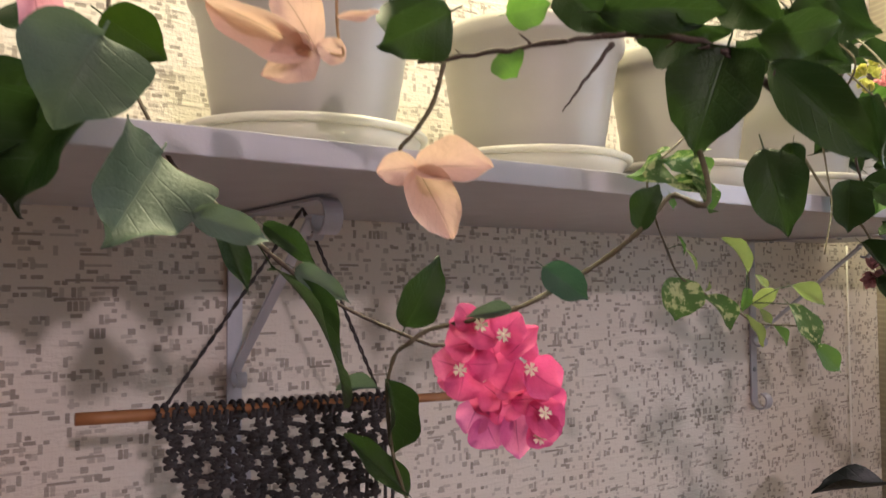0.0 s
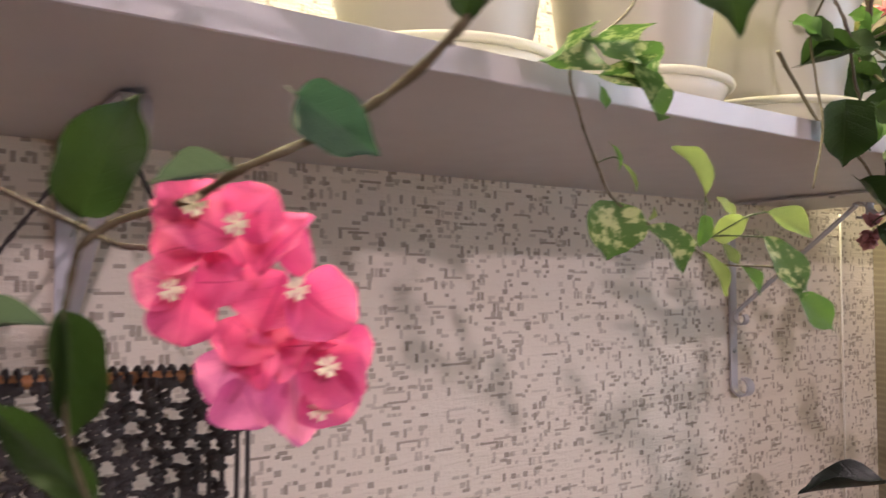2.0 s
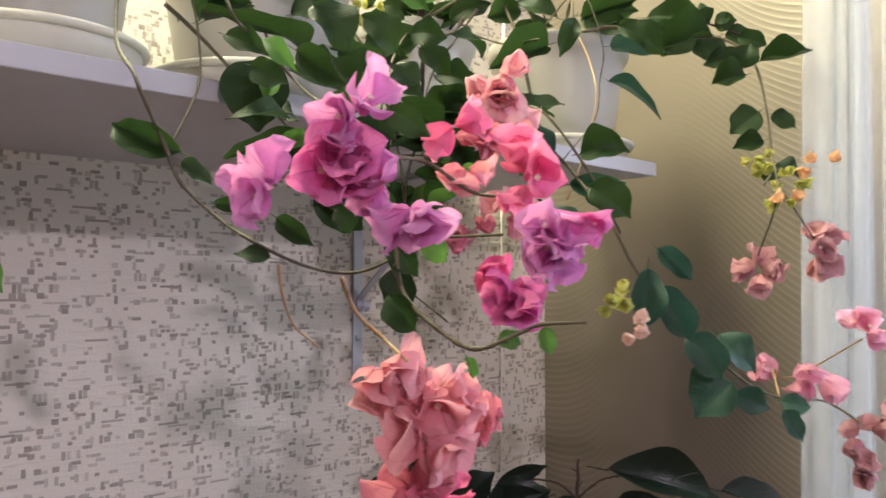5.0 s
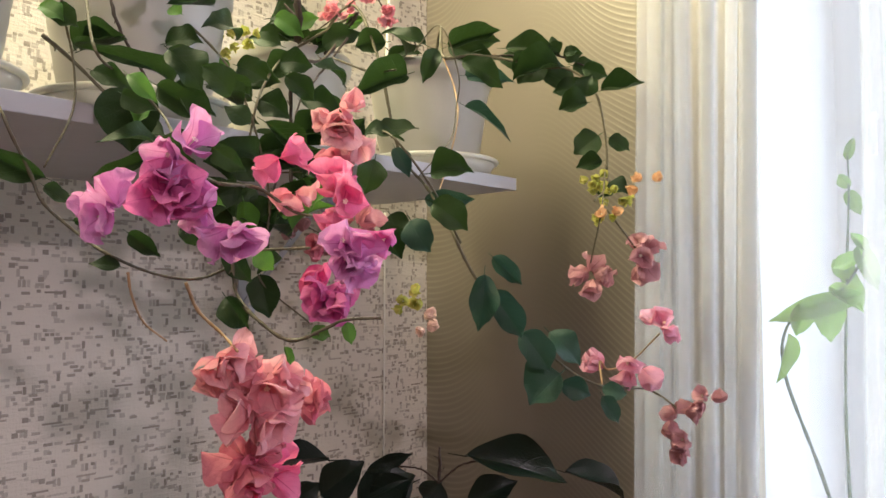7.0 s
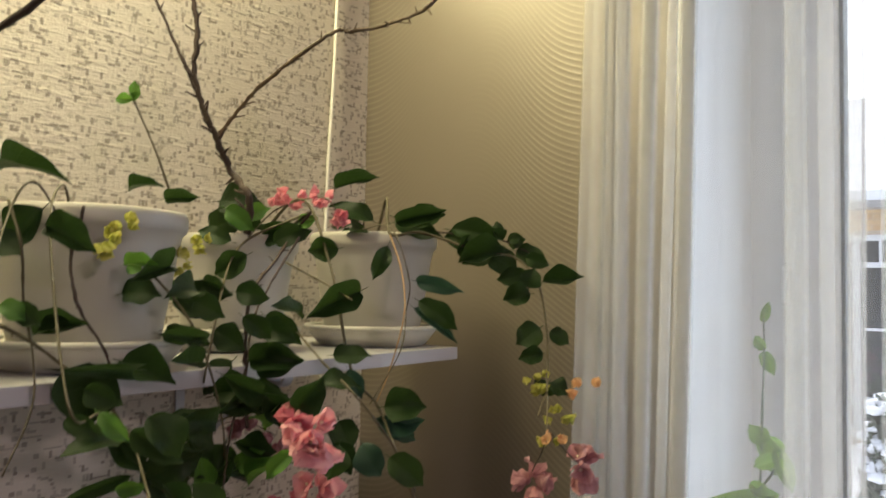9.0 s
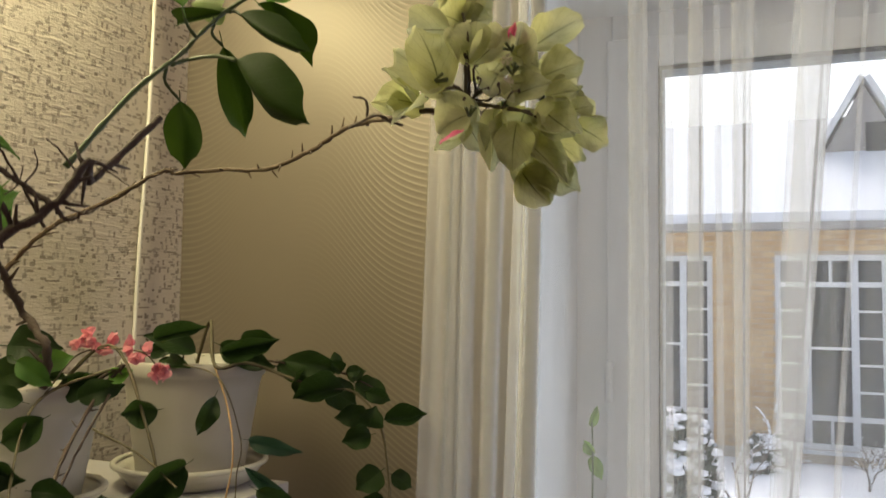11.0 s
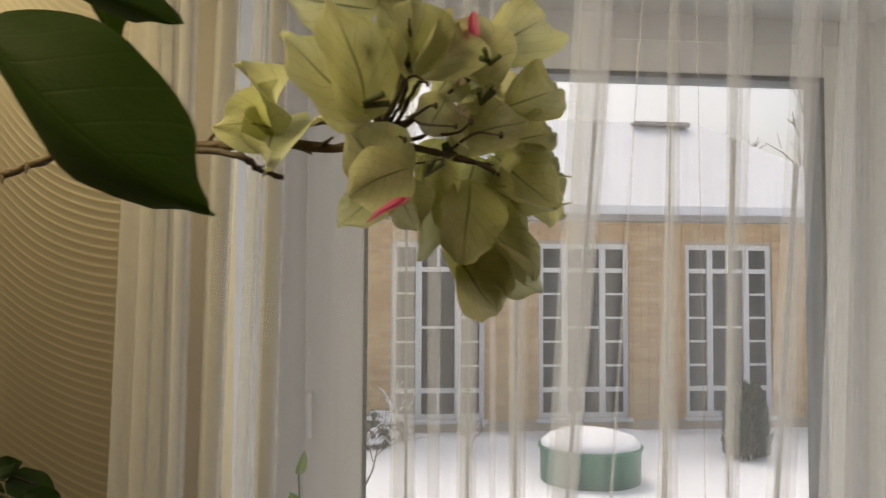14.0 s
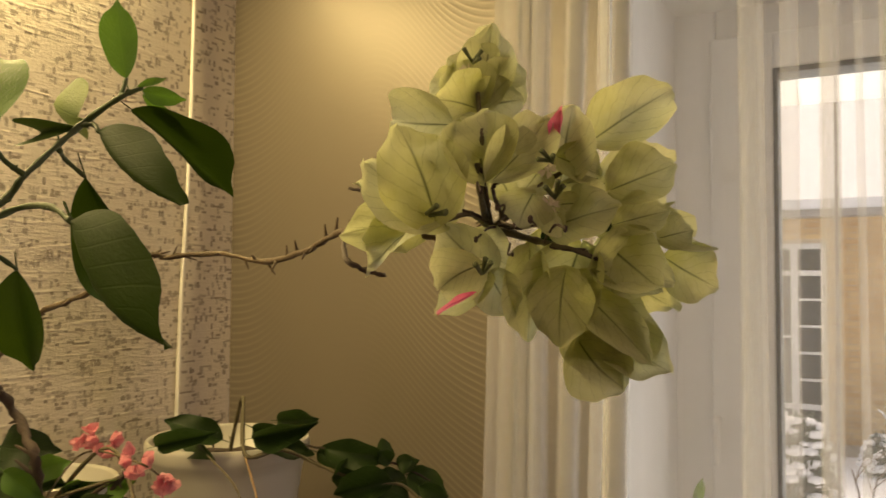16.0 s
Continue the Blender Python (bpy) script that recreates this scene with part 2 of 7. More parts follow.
def tulle_mat():
    """Sheer white curtain: an open mesh of even yarn, a little denser in upright streaks."""
    m, ns, ls, p = mat("tulle")
    co = ns.new("ShaderNodeTexCoord").outputs["Object"]
    mp = ns.new("ShaderNodeMapping")
    mp.inputs["Scale"].default_value = (1, 42, 0.2)
    ls.new(co, mp.inputs[0])
    dens = noise_out(ns, ls, 1.0, 3, mp.outputs[0])
    ramp = ns.new("ShaderNodeMapRange")
    ls.new(dens, ramp.inputs[0])
    for i, v in ((1, 0.34), (2, 0.68), (3, 0.13), (4, 0.235)):
        ramp.inputs[i].default_value = v
    d, t, o = ns.new("ShaderNodeBsdfDiffuse"), ns.new("ShaderNodeBsdfTranslucent"), ns.new("ShaderNodeBsdfTransparent")
    for n in (d, t):
        n.inputs[0].default_value = (0.93, 0.92, 0.90, 1)
    a, b = ns.new("ShaderNodeMixShader"), ns.new("ShaderNodeMixShader")
    a.inputs[0].default_value = 0.50
    ls.new(d.outputs[0], a.inputs[1])
    ls.new(t.outputs[0], a.inputs[2])
    ls.new(ramp.outputs[0], b.inputs[0])
    ls.new(o.outputs[0], b.inputs[1])
    ls.new(a.outputs[0], b.inputs[2])
    ls.new(b.outputs[0], ns["Material Output"].inputs[0])
    ns.remove(p)
    return m


def pane_mat():
    m, ns, ls, p = mat("window_glass")
    g, o, mx, fr = ns.new("ShaderNodeBsdfGlossy"), ns.new("ShaderNodeBsdfTransparent"), ns.new("ShaderNodeMixShader"), ns.new("ShaderNodeFresnel")
    g.inputs["Roughness"].default_value = 0.02
    fr.inputs[0].default_value = 1.45
    ls.new(fr.outputs[0], mx.inputs[0])
    ls.new(o.outputs[0], mx.inputs[1])
    ls.new(g.outputs[0], mx.inputs[2])
    ls.new(mx.outputs[0], ns["Material Output"].inputs[0])
    ns.remove(p)
    return m


def brick_mat():
    m, ns, ls, p = mat("yellow_brick")
    rnd = ns.new("ShaderNodeNewGeometry").outputs["Random Per Island"]
    co = ns.new("ShaderNodeTexCoord").outputs["Object"]
    col = mix(ns, ls, rnd, (0.58, 0.38, 0.17), (0.74, 0.54, 0.28))
    col = mix(ns, ls, mathn(ns, ls, "MULTIPLY", noise_out(ns, ls, 1.4, 5, co), 0.4), col, (0.42, 0.24, 0.14))
    ls.new(col, p.inputs["Base Color"])
    p.inputs["Roughness"].default_value = 0.85
    bump(ns, ls, noise_out(ns, ls, 60, 3, co), 0.4, 0.004, p)
    return m


MOSAIC, WAVE = mosaic_paper(), wave_paper()
CEILING = plain("ceiling_paint", (0.80, 0.79, 0.76), 0.8, scale=3)
FLOOR = plain("floor_wood", (0.17, 0.10, 0.05), 0.4, scale=6, vary=0.4)
ROOM = plain("room_paper", (0.19, 0.165, 0.13), 0.7, scale=4)
LAMINATE = plain("white_laminate", (0.47, 0.455, 0.47), 0.36, vary=0.05, scale=30, bumped=0.06, bscale=600)
POT = plain("pot_plastic", (0.42, 0.40, 0.355), 0.38, vary=0.07, scale=18, bumped=0.12, bscale=60, sss=0.12)
SAUCER = plain("saucer_plastic", (0.56, 0.54, 0.48), 0.34, vary=0.08, scale=22, bumped=0.08, bscale=90, sss=0.12)
SOIL = plain("soil", (0.05, 0.032, 0.02), 0.95, vary=0.5, scale=60, bumped=1.0, bscale=180)
IRON = plain("grey_painted_iron", (0.50, 0.50, 0.55), 0.38, metal=0.3, vary=0.1, scale=40, bumped=0.2)
SCREW = plain("screw_steel", (0.35, 0.38, 0.42), 0.3, metal=1.0)
DOWEL = plain("dowel_wood", (0.34, 0.15, 0.055), 0.45, vary=0.4, scale=30)
YARN = plain("dark_yarn", (0.055, 0.047, 0.047), 0.9, vary=0.4, scale=120, bumped=1.0, bscale=900)
CABLE = plain("white_cable", (0.80, 0.77, 0.70), 0.4)
PVC = plain("white_pvc", (0.78, 0.79, 0.80), 0.3, vary=0.03, bumped=0.03)
GASKET = plain("black_gasket", (0.015, 0.015, 0.016), 0.6)
TULLE, PANE = tulle_mat(), pane_mat()
SNOW = plain("snow", (0.86, 0.88, 0.92), 0.75, vary=0.06, scale=1.3, bumped=0.5, bscale=9)
BRICK = brick_mat()
MORTAR = plain("mortar", (0.50, 0.42, 0.32), 0.95, scale=5)
WHITE_WOOD = plain("white_window_paint", (0.74, 0.75, 0.76), 0.5, scale=5)
# opaque panes; the unlit rooms behind are put in as near-black colour
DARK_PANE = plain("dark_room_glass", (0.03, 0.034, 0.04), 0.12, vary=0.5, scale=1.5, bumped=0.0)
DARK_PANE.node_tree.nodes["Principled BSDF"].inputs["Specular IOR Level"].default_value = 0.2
GREEN_TUB = plain("green_enamel", (0.03, 0.17, 0.11), 0.4, vary=0.25, scale=4)
FADED = plain("faded_boards", (0.36, 0.34, 0.32), 0.8, vary=0.3, scale=7)
EVERGREEN = plain("evergreen", (0.075, 0.095, 0.065), 0.8, vary=0.5, scale=12)
TWIGWOOD = plain("bare_twigs", (0.16, 0.12, 0.09), 0.85, vary=0.3, scale=12)
leaf_dark = leaf_mat("leaf_dark", (0.009, 0.022, 0.006), (0.028, 0.054, 0.013), gloss=0.42, shine=0.24)
leaf_fresh = leaf_mat("leaf_fresh", (0.035, 0.105, 0.018), (0.11, 0.22, 0.035), through=0.35)
leaf_citrus = leaf_mat("leaf_citrus", (0.011, 0.028, 0.003), (0.030, 0.058, 0.006), gloss=0.6, through=0.22, relief=0.16, shine=0.16)
# paler grey-green copy of leaf_dark, its pale sheen put into the colour
leaf_sheen = leaf_mat("leaf_sheen", (0.045, 0.075, 0.050), (0.09, 0.125, 0.088), gloss=0.48)
leaf_blue = leaf_mat("leaf_blue", (0.012, 0.040, 0.024), (0.038, 0.082, 0.052), gloss=0.42)
leaf_lime = leaf_mat("leaf_lime", (0.10, 0.165, 0.035), (0.26, 0.33, 0.10), through=0.3)
leaf_sill = leaf_mat("leaf_sill", (0.07, 0.15, 0.022), (0.16, 0.25, 0.045), through=0.5)
leaf_pied = leaf_mat("leaf_pied", (0.03, 0.085, 0.02), (0.075, 0.15, 0.035), pale=(0.46, 0.50, 0.26))
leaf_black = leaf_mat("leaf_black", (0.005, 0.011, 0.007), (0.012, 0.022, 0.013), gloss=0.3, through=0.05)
bract_pink = bract_mat("bract_pink", (0.66, 0.07, 0.27), (0.85, 0.20, 0.41), (0.40, 0.03, 0.15))
bract_hot = bract_mat("bract_hot", (0.78, 0.12, 0.30), (0.90, 0.32, 0.50), (0.50, 0.05, 0.16))
bract_magenta = bract_mat("bract_magenta", (0.58, 0.09, 0.33), (0.80, 0.26, 0.53), (0.34, 0.04, 0.18))
bract_lilac = bract_mat("bract_lilac", (0.60, 0.16, 0.47), (0.80, 0.42, 0.70), (0.42, 0.08, 0.27))
bract_salmon = bract_mat("bract_salmon", (0.73, 0.25, 0.31), (0.86, 0.50, 0.53), (0.46, 0.12, 0.18))
bract_rose = bract_mat("bract_rose", (0.54, 0.11, 0.19), (0.78, 0.30, 0.35), (0.30, 0.05, 0.08))
bract_coral = bract_mat("bract_coral", (0.72, 0.20, 0.28), (0.88, 0.46, 0.50), (0.45, 0.09, 0.12))
bract_blush = bract_mat("bract_blush", (0.70, 0.26, 0.36), (0.86, 0.50, 0.60), (0.44, 0.12, 0.18))
bract_dry = bract_mat("bract_dry", (0.44, 0.18, 0.21), (0.68, 0.40, 0.41), (0.24, 0.08, 0.08), through=0.3, rough=0.8)
bract_peach = bract_mat("bract_peach", (0.70, 0.49, 0.38), (0.80, 0.58, 0.50), (0.42, 0.27, 0.17), through=0.32)
bract_orange = bract_mat("bract_orange", (0.60, 0.30, 0.13), (0.80, 0.52, 0.27), (0.40, 0.22, 0.08))
bract_lime = bract_mat("bract_lime", (0.38, 0.42, 0.06), (0.62, 0.56, 0.16), (0.2, 0.26, 0.04))
bract_white = bract_mat("bract_white", (0.47, 0.49, 0.18), (0.72, 0.735, 0.52), (0.05, 0.075, 0.015), through=0.5)
STAR = plain("cream_petal", (0.85, 0.80, 0.62), 0.6, vary=0.1)
bark_green = plain("young_bark", (0.105, 0.086, 0.046), 0.6, vary=0.35, scale=50, bumped=0.6, bscale=300)
bark_mid = plain("brown_bark", (0.085, 0.058, 0.040), 0.65, vary=0.4, scale=60, bumped=0.7, bscale=300)
bark_dark = plain("dark_bark", (0.06, 0.038, 0.028), 0.7, vary=0.4, scale=60, bumped=0.8, bscale=300)
bark_thorn = plain("thorny_bark", (0.11, 0.07, 0.04), 0.7, vary=0.4, scale=60, bumped=0.8, bscale=300)
straw = plain("straw_stem", (0.40, 0.25, 0.12), 0.6, vary=0.3, scale=60)
stem_green = plain("green_stem", (0.055, 0.085, 0.025), 0.5, vary=0.25, scale=40)
flower_green = plain("flower_tube_green", (0.10, 0.125, 0.045), 0.55, vary=0.3, scale=60)


# ---- building blocks ----
def finish(name, bm, material, parent=None, smooth=True):
    me = bpy.data.meshes.new(name)
    bm.to_mesh(me)
    bm.free()
    me.materials.append(material)
    if smooth:
        for f in me.polygons:
            f.use_smooth = True
    ob = new(name, me)
    ob.parent = parent
    return ob


def part(name, bm, material, parent, label="", smooth=True):
    ob = finish(name, bm, material, parent, smooth)
    return tagged(ob, label)


def box(bm, x0, x1, y0, y1, z0, z1, bevel=0.0):
    r = bmesh.ops.create_cube(bm, size=1, matrix=Matrix.LocRotScale(((x0 + x1) / 2, (y0 + y1) / 2, (z0 + z1) / 2), None, (abs(x1 - x0), abs(y1 - y0), abs(z1 - z0))))
    if bevel:
        edges = list({e for v in r["verts"] for e in v.link_edges})
        bmesh.ops.bevel(bm, geom=edges, offset=bevel, segments=2, affect="EDGES", profile=0.5)
    return bm


def block(name, dims, material, parent=None, bevel=0.0, label=""):
    ob = finish(name, box(bmesh.new(), *dims, bevel), material, parent, smooth=False)
    return tagged(ob, label)


def smooth_line(pts, n):
    """Catmull-Rom through the control points, n steps a span."""
    pts = [Vector(p) for p in pts]
    if len(pts) < 3:
        return [pts[0].lerp(pts[-1], i / n) for i in range(n + 1)]
    ext = [2 * pts[0] - pts[1], *pts, 2 * pts[-1] - pts[-2]]
    line = []
    for i in range(len(pts) - 1):
        a, b, c, d = ext[i:i + 4]
        for k in range(n):
            t = k / n
            line.append(0.5 * (2 * b + (c - a) * t + (2 * a - 5 * b + 4 * c - d) * t * t + (3 * b - a - 3 * c + d) * t ** 3))
    return line + [pts[-1]]


def tube(bm, line, r0, r1, sides=6, wobble=0.0, rng=None):
    """A round tube along the line, thinning from r0 to r1, closed at both ends."""
    rings, up = [], Vector((0.13, 0.27, 0.95))
    for i, p in enumerate(line):
        d = (line[min(i + 1, len(line) - 1)] - line[max(i - 1, 0)])
        d = d.normalized() if d.length > 1e-9 else Vector((0, 0, 1))
        s = d.cross(up)
        s = s.normalized() if s.length > 1e-4 else d.orthogonal().normalized()
        t = d.cross(s)
        r = r0 + (r1 - r0) * i / max(1, len(line) - 1)
        if wobble and rng:
            r *= 1 + rng.uniform(-wobble, wobble)
        rings.append([bm.verts.new(p + r * (math.cos(a) * s + math.sin(a) * t)) for a in (2 * math.pi * k / sides for k in range(sides))])
    for a, b in zip(rings, rings[1:]):
        for k in range(sides):
            bm.faces.new((a[k], a[(k + 1) % sides], b[(k + 1) % sides], b[k]))
    bm.faces.new(rings[0][::-1])
    bm.faces.new(rings[-1])
    return bm


def lathe(bm, profile, sides=48, cx=0.0, cy=0.0):
    """Turns a profile of (radius, height) round the upright axis."""
    rings = [[bm.verts.new((cx + r * math.cos(2 * math.pi * k / sides), cy + r * math.sin(2 * math.pi * k / sides), z)) for k in range(sides)] for r, z in profile]
    for a, b in zip(rings, rings[1:]):
        for k in range(sides):
            bm.faces.new((a[k], a[(k + 1) % sides], b[(k + 1) % sides], b[k]))
    bm.faces.new(rings[0][::-1])
    bm.faces.new(rings[-1])
    return bm


def base(name, place):
    ob = new(name)
    ob.location = place
    ob.empty_display_size = 0.05
    return ob


# ---- the room ----
def structure(ob, label=""):
    return tagged(ob, label, kind="structure")


structure(block("wall_north", (-4.5, 0.0, 0.0, 0.14, 0.0, 2.66), MOSAIC))
SILL_Z, HEAD_Z, JAMB_L, JAMB_R, REVEAL = 0.90, 2.294, -0.592, -1.655, 0.365
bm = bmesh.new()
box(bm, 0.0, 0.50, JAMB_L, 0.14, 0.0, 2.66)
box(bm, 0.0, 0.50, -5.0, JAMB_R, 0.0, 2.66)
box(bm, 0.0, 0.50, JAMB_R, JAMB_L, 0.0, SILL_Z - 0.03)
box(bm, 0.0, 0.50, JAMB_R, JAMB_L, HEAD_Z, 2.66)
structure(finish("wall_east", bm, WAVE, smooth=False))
structure(block("wall_south", (-4.5, 0.50, -5.14, -5.0, 0.0, 2.66), ROOM))
structure(block("wall_west", (-4.64, -4.5, -5.14, 0.14, 0.0, 2.66), ROOM))
structure(block("floor", (-4.64, 0.50, -5.14, 0.14, -0.12, 0.0), FLOOR))
structure(block("ceiling", (-4.64, 0.50, -5.14, 0.14, 2.66, 2.78), CEILING))
# white plaster reveals of the window
bm = bmesh.new()
box(bm, -0.003, REVEAL, JAMB_L - 0.012, JAMB_L, SILL_Z, HEAD_Z)
box(bm, -0.003, REVEAL, JAMB_R, JAMB_R + 0.012, SILL_Z, HEAD_Z)
box(bm, -0.003, REVEAL, JAMB_R + 0.012, JAMB_L - 0.012, HEAD_Z - 0.012, HEAD_Z)
structure(finish("trim", bm, plain("reveal_paint", (0.78, 0.79, 0.80), 0.5, scale=4), smooth=False))

window = structure(base("window_1", (REVEAL, -1.2, SILL_Z)))


def wpart(name, dims, material, parent=None, bevel=0.003):
    ob = block(name, dims, material, None, bevel)
    ob.parent = parent or window
    ob.matrix_parent_inverse = (parent or window).matrix_world.inverted()
    return ob


bpy.context.view_layer.update()
fr = wpart("window_frame", (REVEAL, REVEAL + 0.06, JAMB_L - 0.075, JAMB_L, SILL_Z, HEAD_Z), PVC)
wpart("window_frame", (REVEAL, REVEAL + 0.06, JAMB_R, JAMB_R + 0.075, SILL_Z, HEAD_Z), PVC)
wpart("window_frame", (REVEAL, REVEAL + 0.06, JAMB_R + 0.075, JAMB_L - 0.075, HEAD_Z - 0.07, HEAD_Z), PVC)
wpart("window_frame", (REVEAL, REVEAL + 0.06, JAMB_R + 0.075, JAMB_L - 0.075, SILL_Z, SILL_Z + 0.07), PVC)
PL, PR, PT = -0.753, -1.542, 2.177
wpart("sash", (REVEAL - 0.012, REVEAL + 0.05, PL, JAMB_L - 0.068, SILL_Z + 0.06, HEAD_Z - 0.06), PVC)
wpart("sash", (REVEAL - 0.012, REVEAL + 0.05, JAMB_R + 0.068, PR, SILL_Z + 0.06, HEAD_Z - 0.06), PVC)
wpart("sash", (REVEAL - 0.012, REVEAL + 0.05, PR, PL, PT, HEAD_Z - 0.06), PVC)
wpart("sash", (REVEAL - 0.012, REVEAL + 0.05, PR, PL, SILL_Z + 0.06, SILL_Z + 0.13), PVC)
bm = bmesh.new()
for d in ((PL - 0.006, PL + 0.0005, SILL_Z + 0.13, PT), (PR - 0.0005, PR + 0.007, SILL_Z + 0.13, PT), (PR, PL, PT - 0.008, PT + 0.0005)):
    box(bm, REVEAL - 0.013, REVEAL + 0.04, d[0], d[1], d[2], d[3])
g = finish("gasket", bm, GASKET, smooth=False)
g.parent, g.matrix_parent_inverse = window, window.matrix_world.inverted()
pane = wpart("pane", (REVEAL + 0.016, REVEAL + 0.020, PR, PL, SILL_Z + 0.13, PT), PANE, bevel=0.0)
pane.visible_shadow = False
wpart("window_sill", (-0.10, REVEAL, JAMB_R, JAMB_L, SILL_Z - 0.03, SILL_Z), PVC, bevel=0.006)
bm = tube(bmesh.new(), smooth_line([(REVEAL - 0.014, -0.668, 1.640), (REVEAL - 0.026, -0.668, 1.640), (REVEAL - 0.034, -0.668, 1.630), (REVEAL - 0.034, -0.668, 1.575)], 5), 0.007, 0.006, 8)
hd = finish("handle", bm, PVC)
hd.parent, hd.matrix_parent_inverse = window, window.matrix_world.inverted()


# ---- the curtain ----
def curtain():
    rng = random.Random(5)
    y0, zt, zb, nz = -0.522, 2.62, 0.04, 16
    # pleats along the rail: where each begins and ends; the cloth doubles back between them
    pleats = [(0.000, 0.010), (0.014, 0.030), (0.018, 0.028), (0.026, 0.046), (0.030, 0.044), (0.034, 0.048), (0.050, 0.066), (0.052, 0.062), (0.053, 0.064), (0.083, 0.100), (0.085, 0.098), (0.086, 0.096), (0.087, 0.099),
              (0.112, 0.122), (0.113, 0.121), (0.126, 0.142), (0.127, 0.140), (0.128, 0.144), (0.130, 0.138), (0.243, 0.268), (0.246, 0.262), (0.284, 0.298), (0.314, 0.330), (0.316, 0.328), (0.345, 0.353), (0.366, 0.384), (0.368, 0.380),
              (0.412, 0.440), (0.416, 0.436), (0.472, 0.480), (0.516, 0.531), (0.518, 0.529), (0.560, 0.567), (0.590, 0.606), (0.592, 0.603), (0.640, 0.668), (0.645, 0.660), (0.695, 0.740), (0.705, 0.760), (0.715, 0.735)]
    s = 0.79
    while s < 2.1:
        w = rng.uniform(0.018, 0.045)
        pleats += [(s, s + w), (s + w * 0.2, s + w * 0.9)]
        s += w + rng.uniform(0.015, 0.09)
    line = [(0.0, 0.0)]
    for a, b in pleats:
        k = rng.uniform(0.6, 1.3)
        if a - line[-1][0] > 0.03:
            line += [(line[-1][0] + (a - line[-1][0]) * t, rng.uniform(-0.004, 0.004)) for t in (0.3, 0.6, 0.9)]
        line += [(b - 0.003, 0.009 * k), (b, 0.006 * k), (b - 0.003, 0.002 * k), (a + 0.003, -0.002 * k), (a, -0.006 * k), (a + 0.003, -0.009 * k), (b + 0.002, -0.007 * k)]
    line.append((2.2, 0.0))
    fine = smooth_line([(a, b, i) for i, (a, b) in enumerate(line)], 4)
    bm, rows = bmesh.new(), []
    for j in range(nz + 1):
        z = zt + (zb - zt) * j / nz
        row = []
        for q in fine:
            k = q.z
            far = min(1.0, max(0.0, (q.x - 0.30) / 0.12)) * min(1.0, max(0.0, (0.95 - q.x) / 0.2))
            sway = 0.0035 * math.sin(1.5 * z + q.x * 23) + 0.0022 * math.sin(3.4 * z + q.x * 61) + 0.010 * math.sin(0.9 * z + q.x * 4.0) * min(1.0, q.x * 3)
            lean = -0.022 * (z - 1.6) * max(0.0, 1 - q.x / 0.6) - 0.075 * (z - 1.75) * far * (0.6 + 0.5 * math.sin(q.x * 31))
            row.append(bm.verts.new((-0.185 + q.y * (1 + 0.35 * math.sin(k * 0.3 + 1.1 * z)), y0 - q.x - sway + lean, z)))
        rows.append(row)
    for a, b in zip(rows, rows[1:]):
        for k in range(len(fine) - 1):
            bm.faces.new((a[k], a[k + 1], b[k + 1], b[k]))
    top = base("curtain", (-0.185, -1.6, 2.62))
    ob = finish("tulle_panel", bm, TULLE)
    ob.parent, ob.matrix_parent_inverse = top, Matrix.Translation((0.185, 1.6, -2.62))
    bm = tube(bmesh.new(), [Vector((-0.185, -0.5, 2.635)), Vector((-0.185, -2.8, 2.635))], 0.012, 0.012, 8)
    rail = finish("rail", bm, PVC)
    rail.parent, rail.matrix_parent_inverse = top, Matrix.Translation((0.185, 1.6, -2.62))
    tagged(top, "sheer white tulle curtain hanging in soft vertical folds before the window", "curtain")


curtain()


# ---- the shelf ----
SHELF_T, SHELF_B = 1.5135, 1.4965
shelf = base("wall_shelf", (-1.4, -0.001, SHELF_B))
for nm, dims, lab in (("board", (-2.6, -0.193, -0.341, -0.001, SHELF_B, SHELF_T), ""), ("front_edging", (-2.6, -0.192, -0.342, -0.341, SHELF_B + 0.0004, SHELF_T - 0.0004), "glued white edge strip"), ("end_edging", (-0.193, -0.192, -0.341, -0.001, SHELF_B + 0.0004, SHELF_T - 0.0004), "glued white edge strip")):
    ob = block(nm, dims, LAMINATE, bevel=0.0003, label=lab)
    ob.parent, ob.matrix_parent_inverse = shelf, Matrix.Translation((1.4, 0.001, -SHELF_B))
tagged(shelf, "long white laminate wall shelf carrying flower pots", "shelf")


def ribbon(bm, path, x, width, thick):
    """A flat iron strip bent in the y-z plane, its broad side along x."""
    path = [Vector((0, a, b)) for a, b in path]
    rings = []
    for i, p in enumerate(path):
        d = (path[min(i + 1, len(path) - 1)] - path[max(i - 1, 0)]).normalized()
        n = Vector((0, -d.z, d.y)) * thick / 2
        rings.append([bm.verts.new((x + sx * width / 2, p.y + s * n.y, p.z + s * n.z)) for sx, s in ((-1, -1), (1, -1), (1, 1), (-1, 1))])
    for a, b in zip(rings, rings[1:]):
        for k in range(4):
            bm.faces.new((a[k], a[(k + 1) % 4], b[(k + 1) % 4], b[k]))
    bm.faces.new(rings[0][::-1])
    bm.faces.new(rings[-1])


def curl(cy, cz, r0, r1, a0, a1, n=22):
    return [(cy + (r0 + (r1 - r0) * i / n) * math.cos(radians(a0 + (a1 - a0) * i / n)), cz + (r0 + (r1 - r0) * i / n) * math.sin(radians(a0 + (a1 - a0) * i / n))) for i in range(n + 1)]


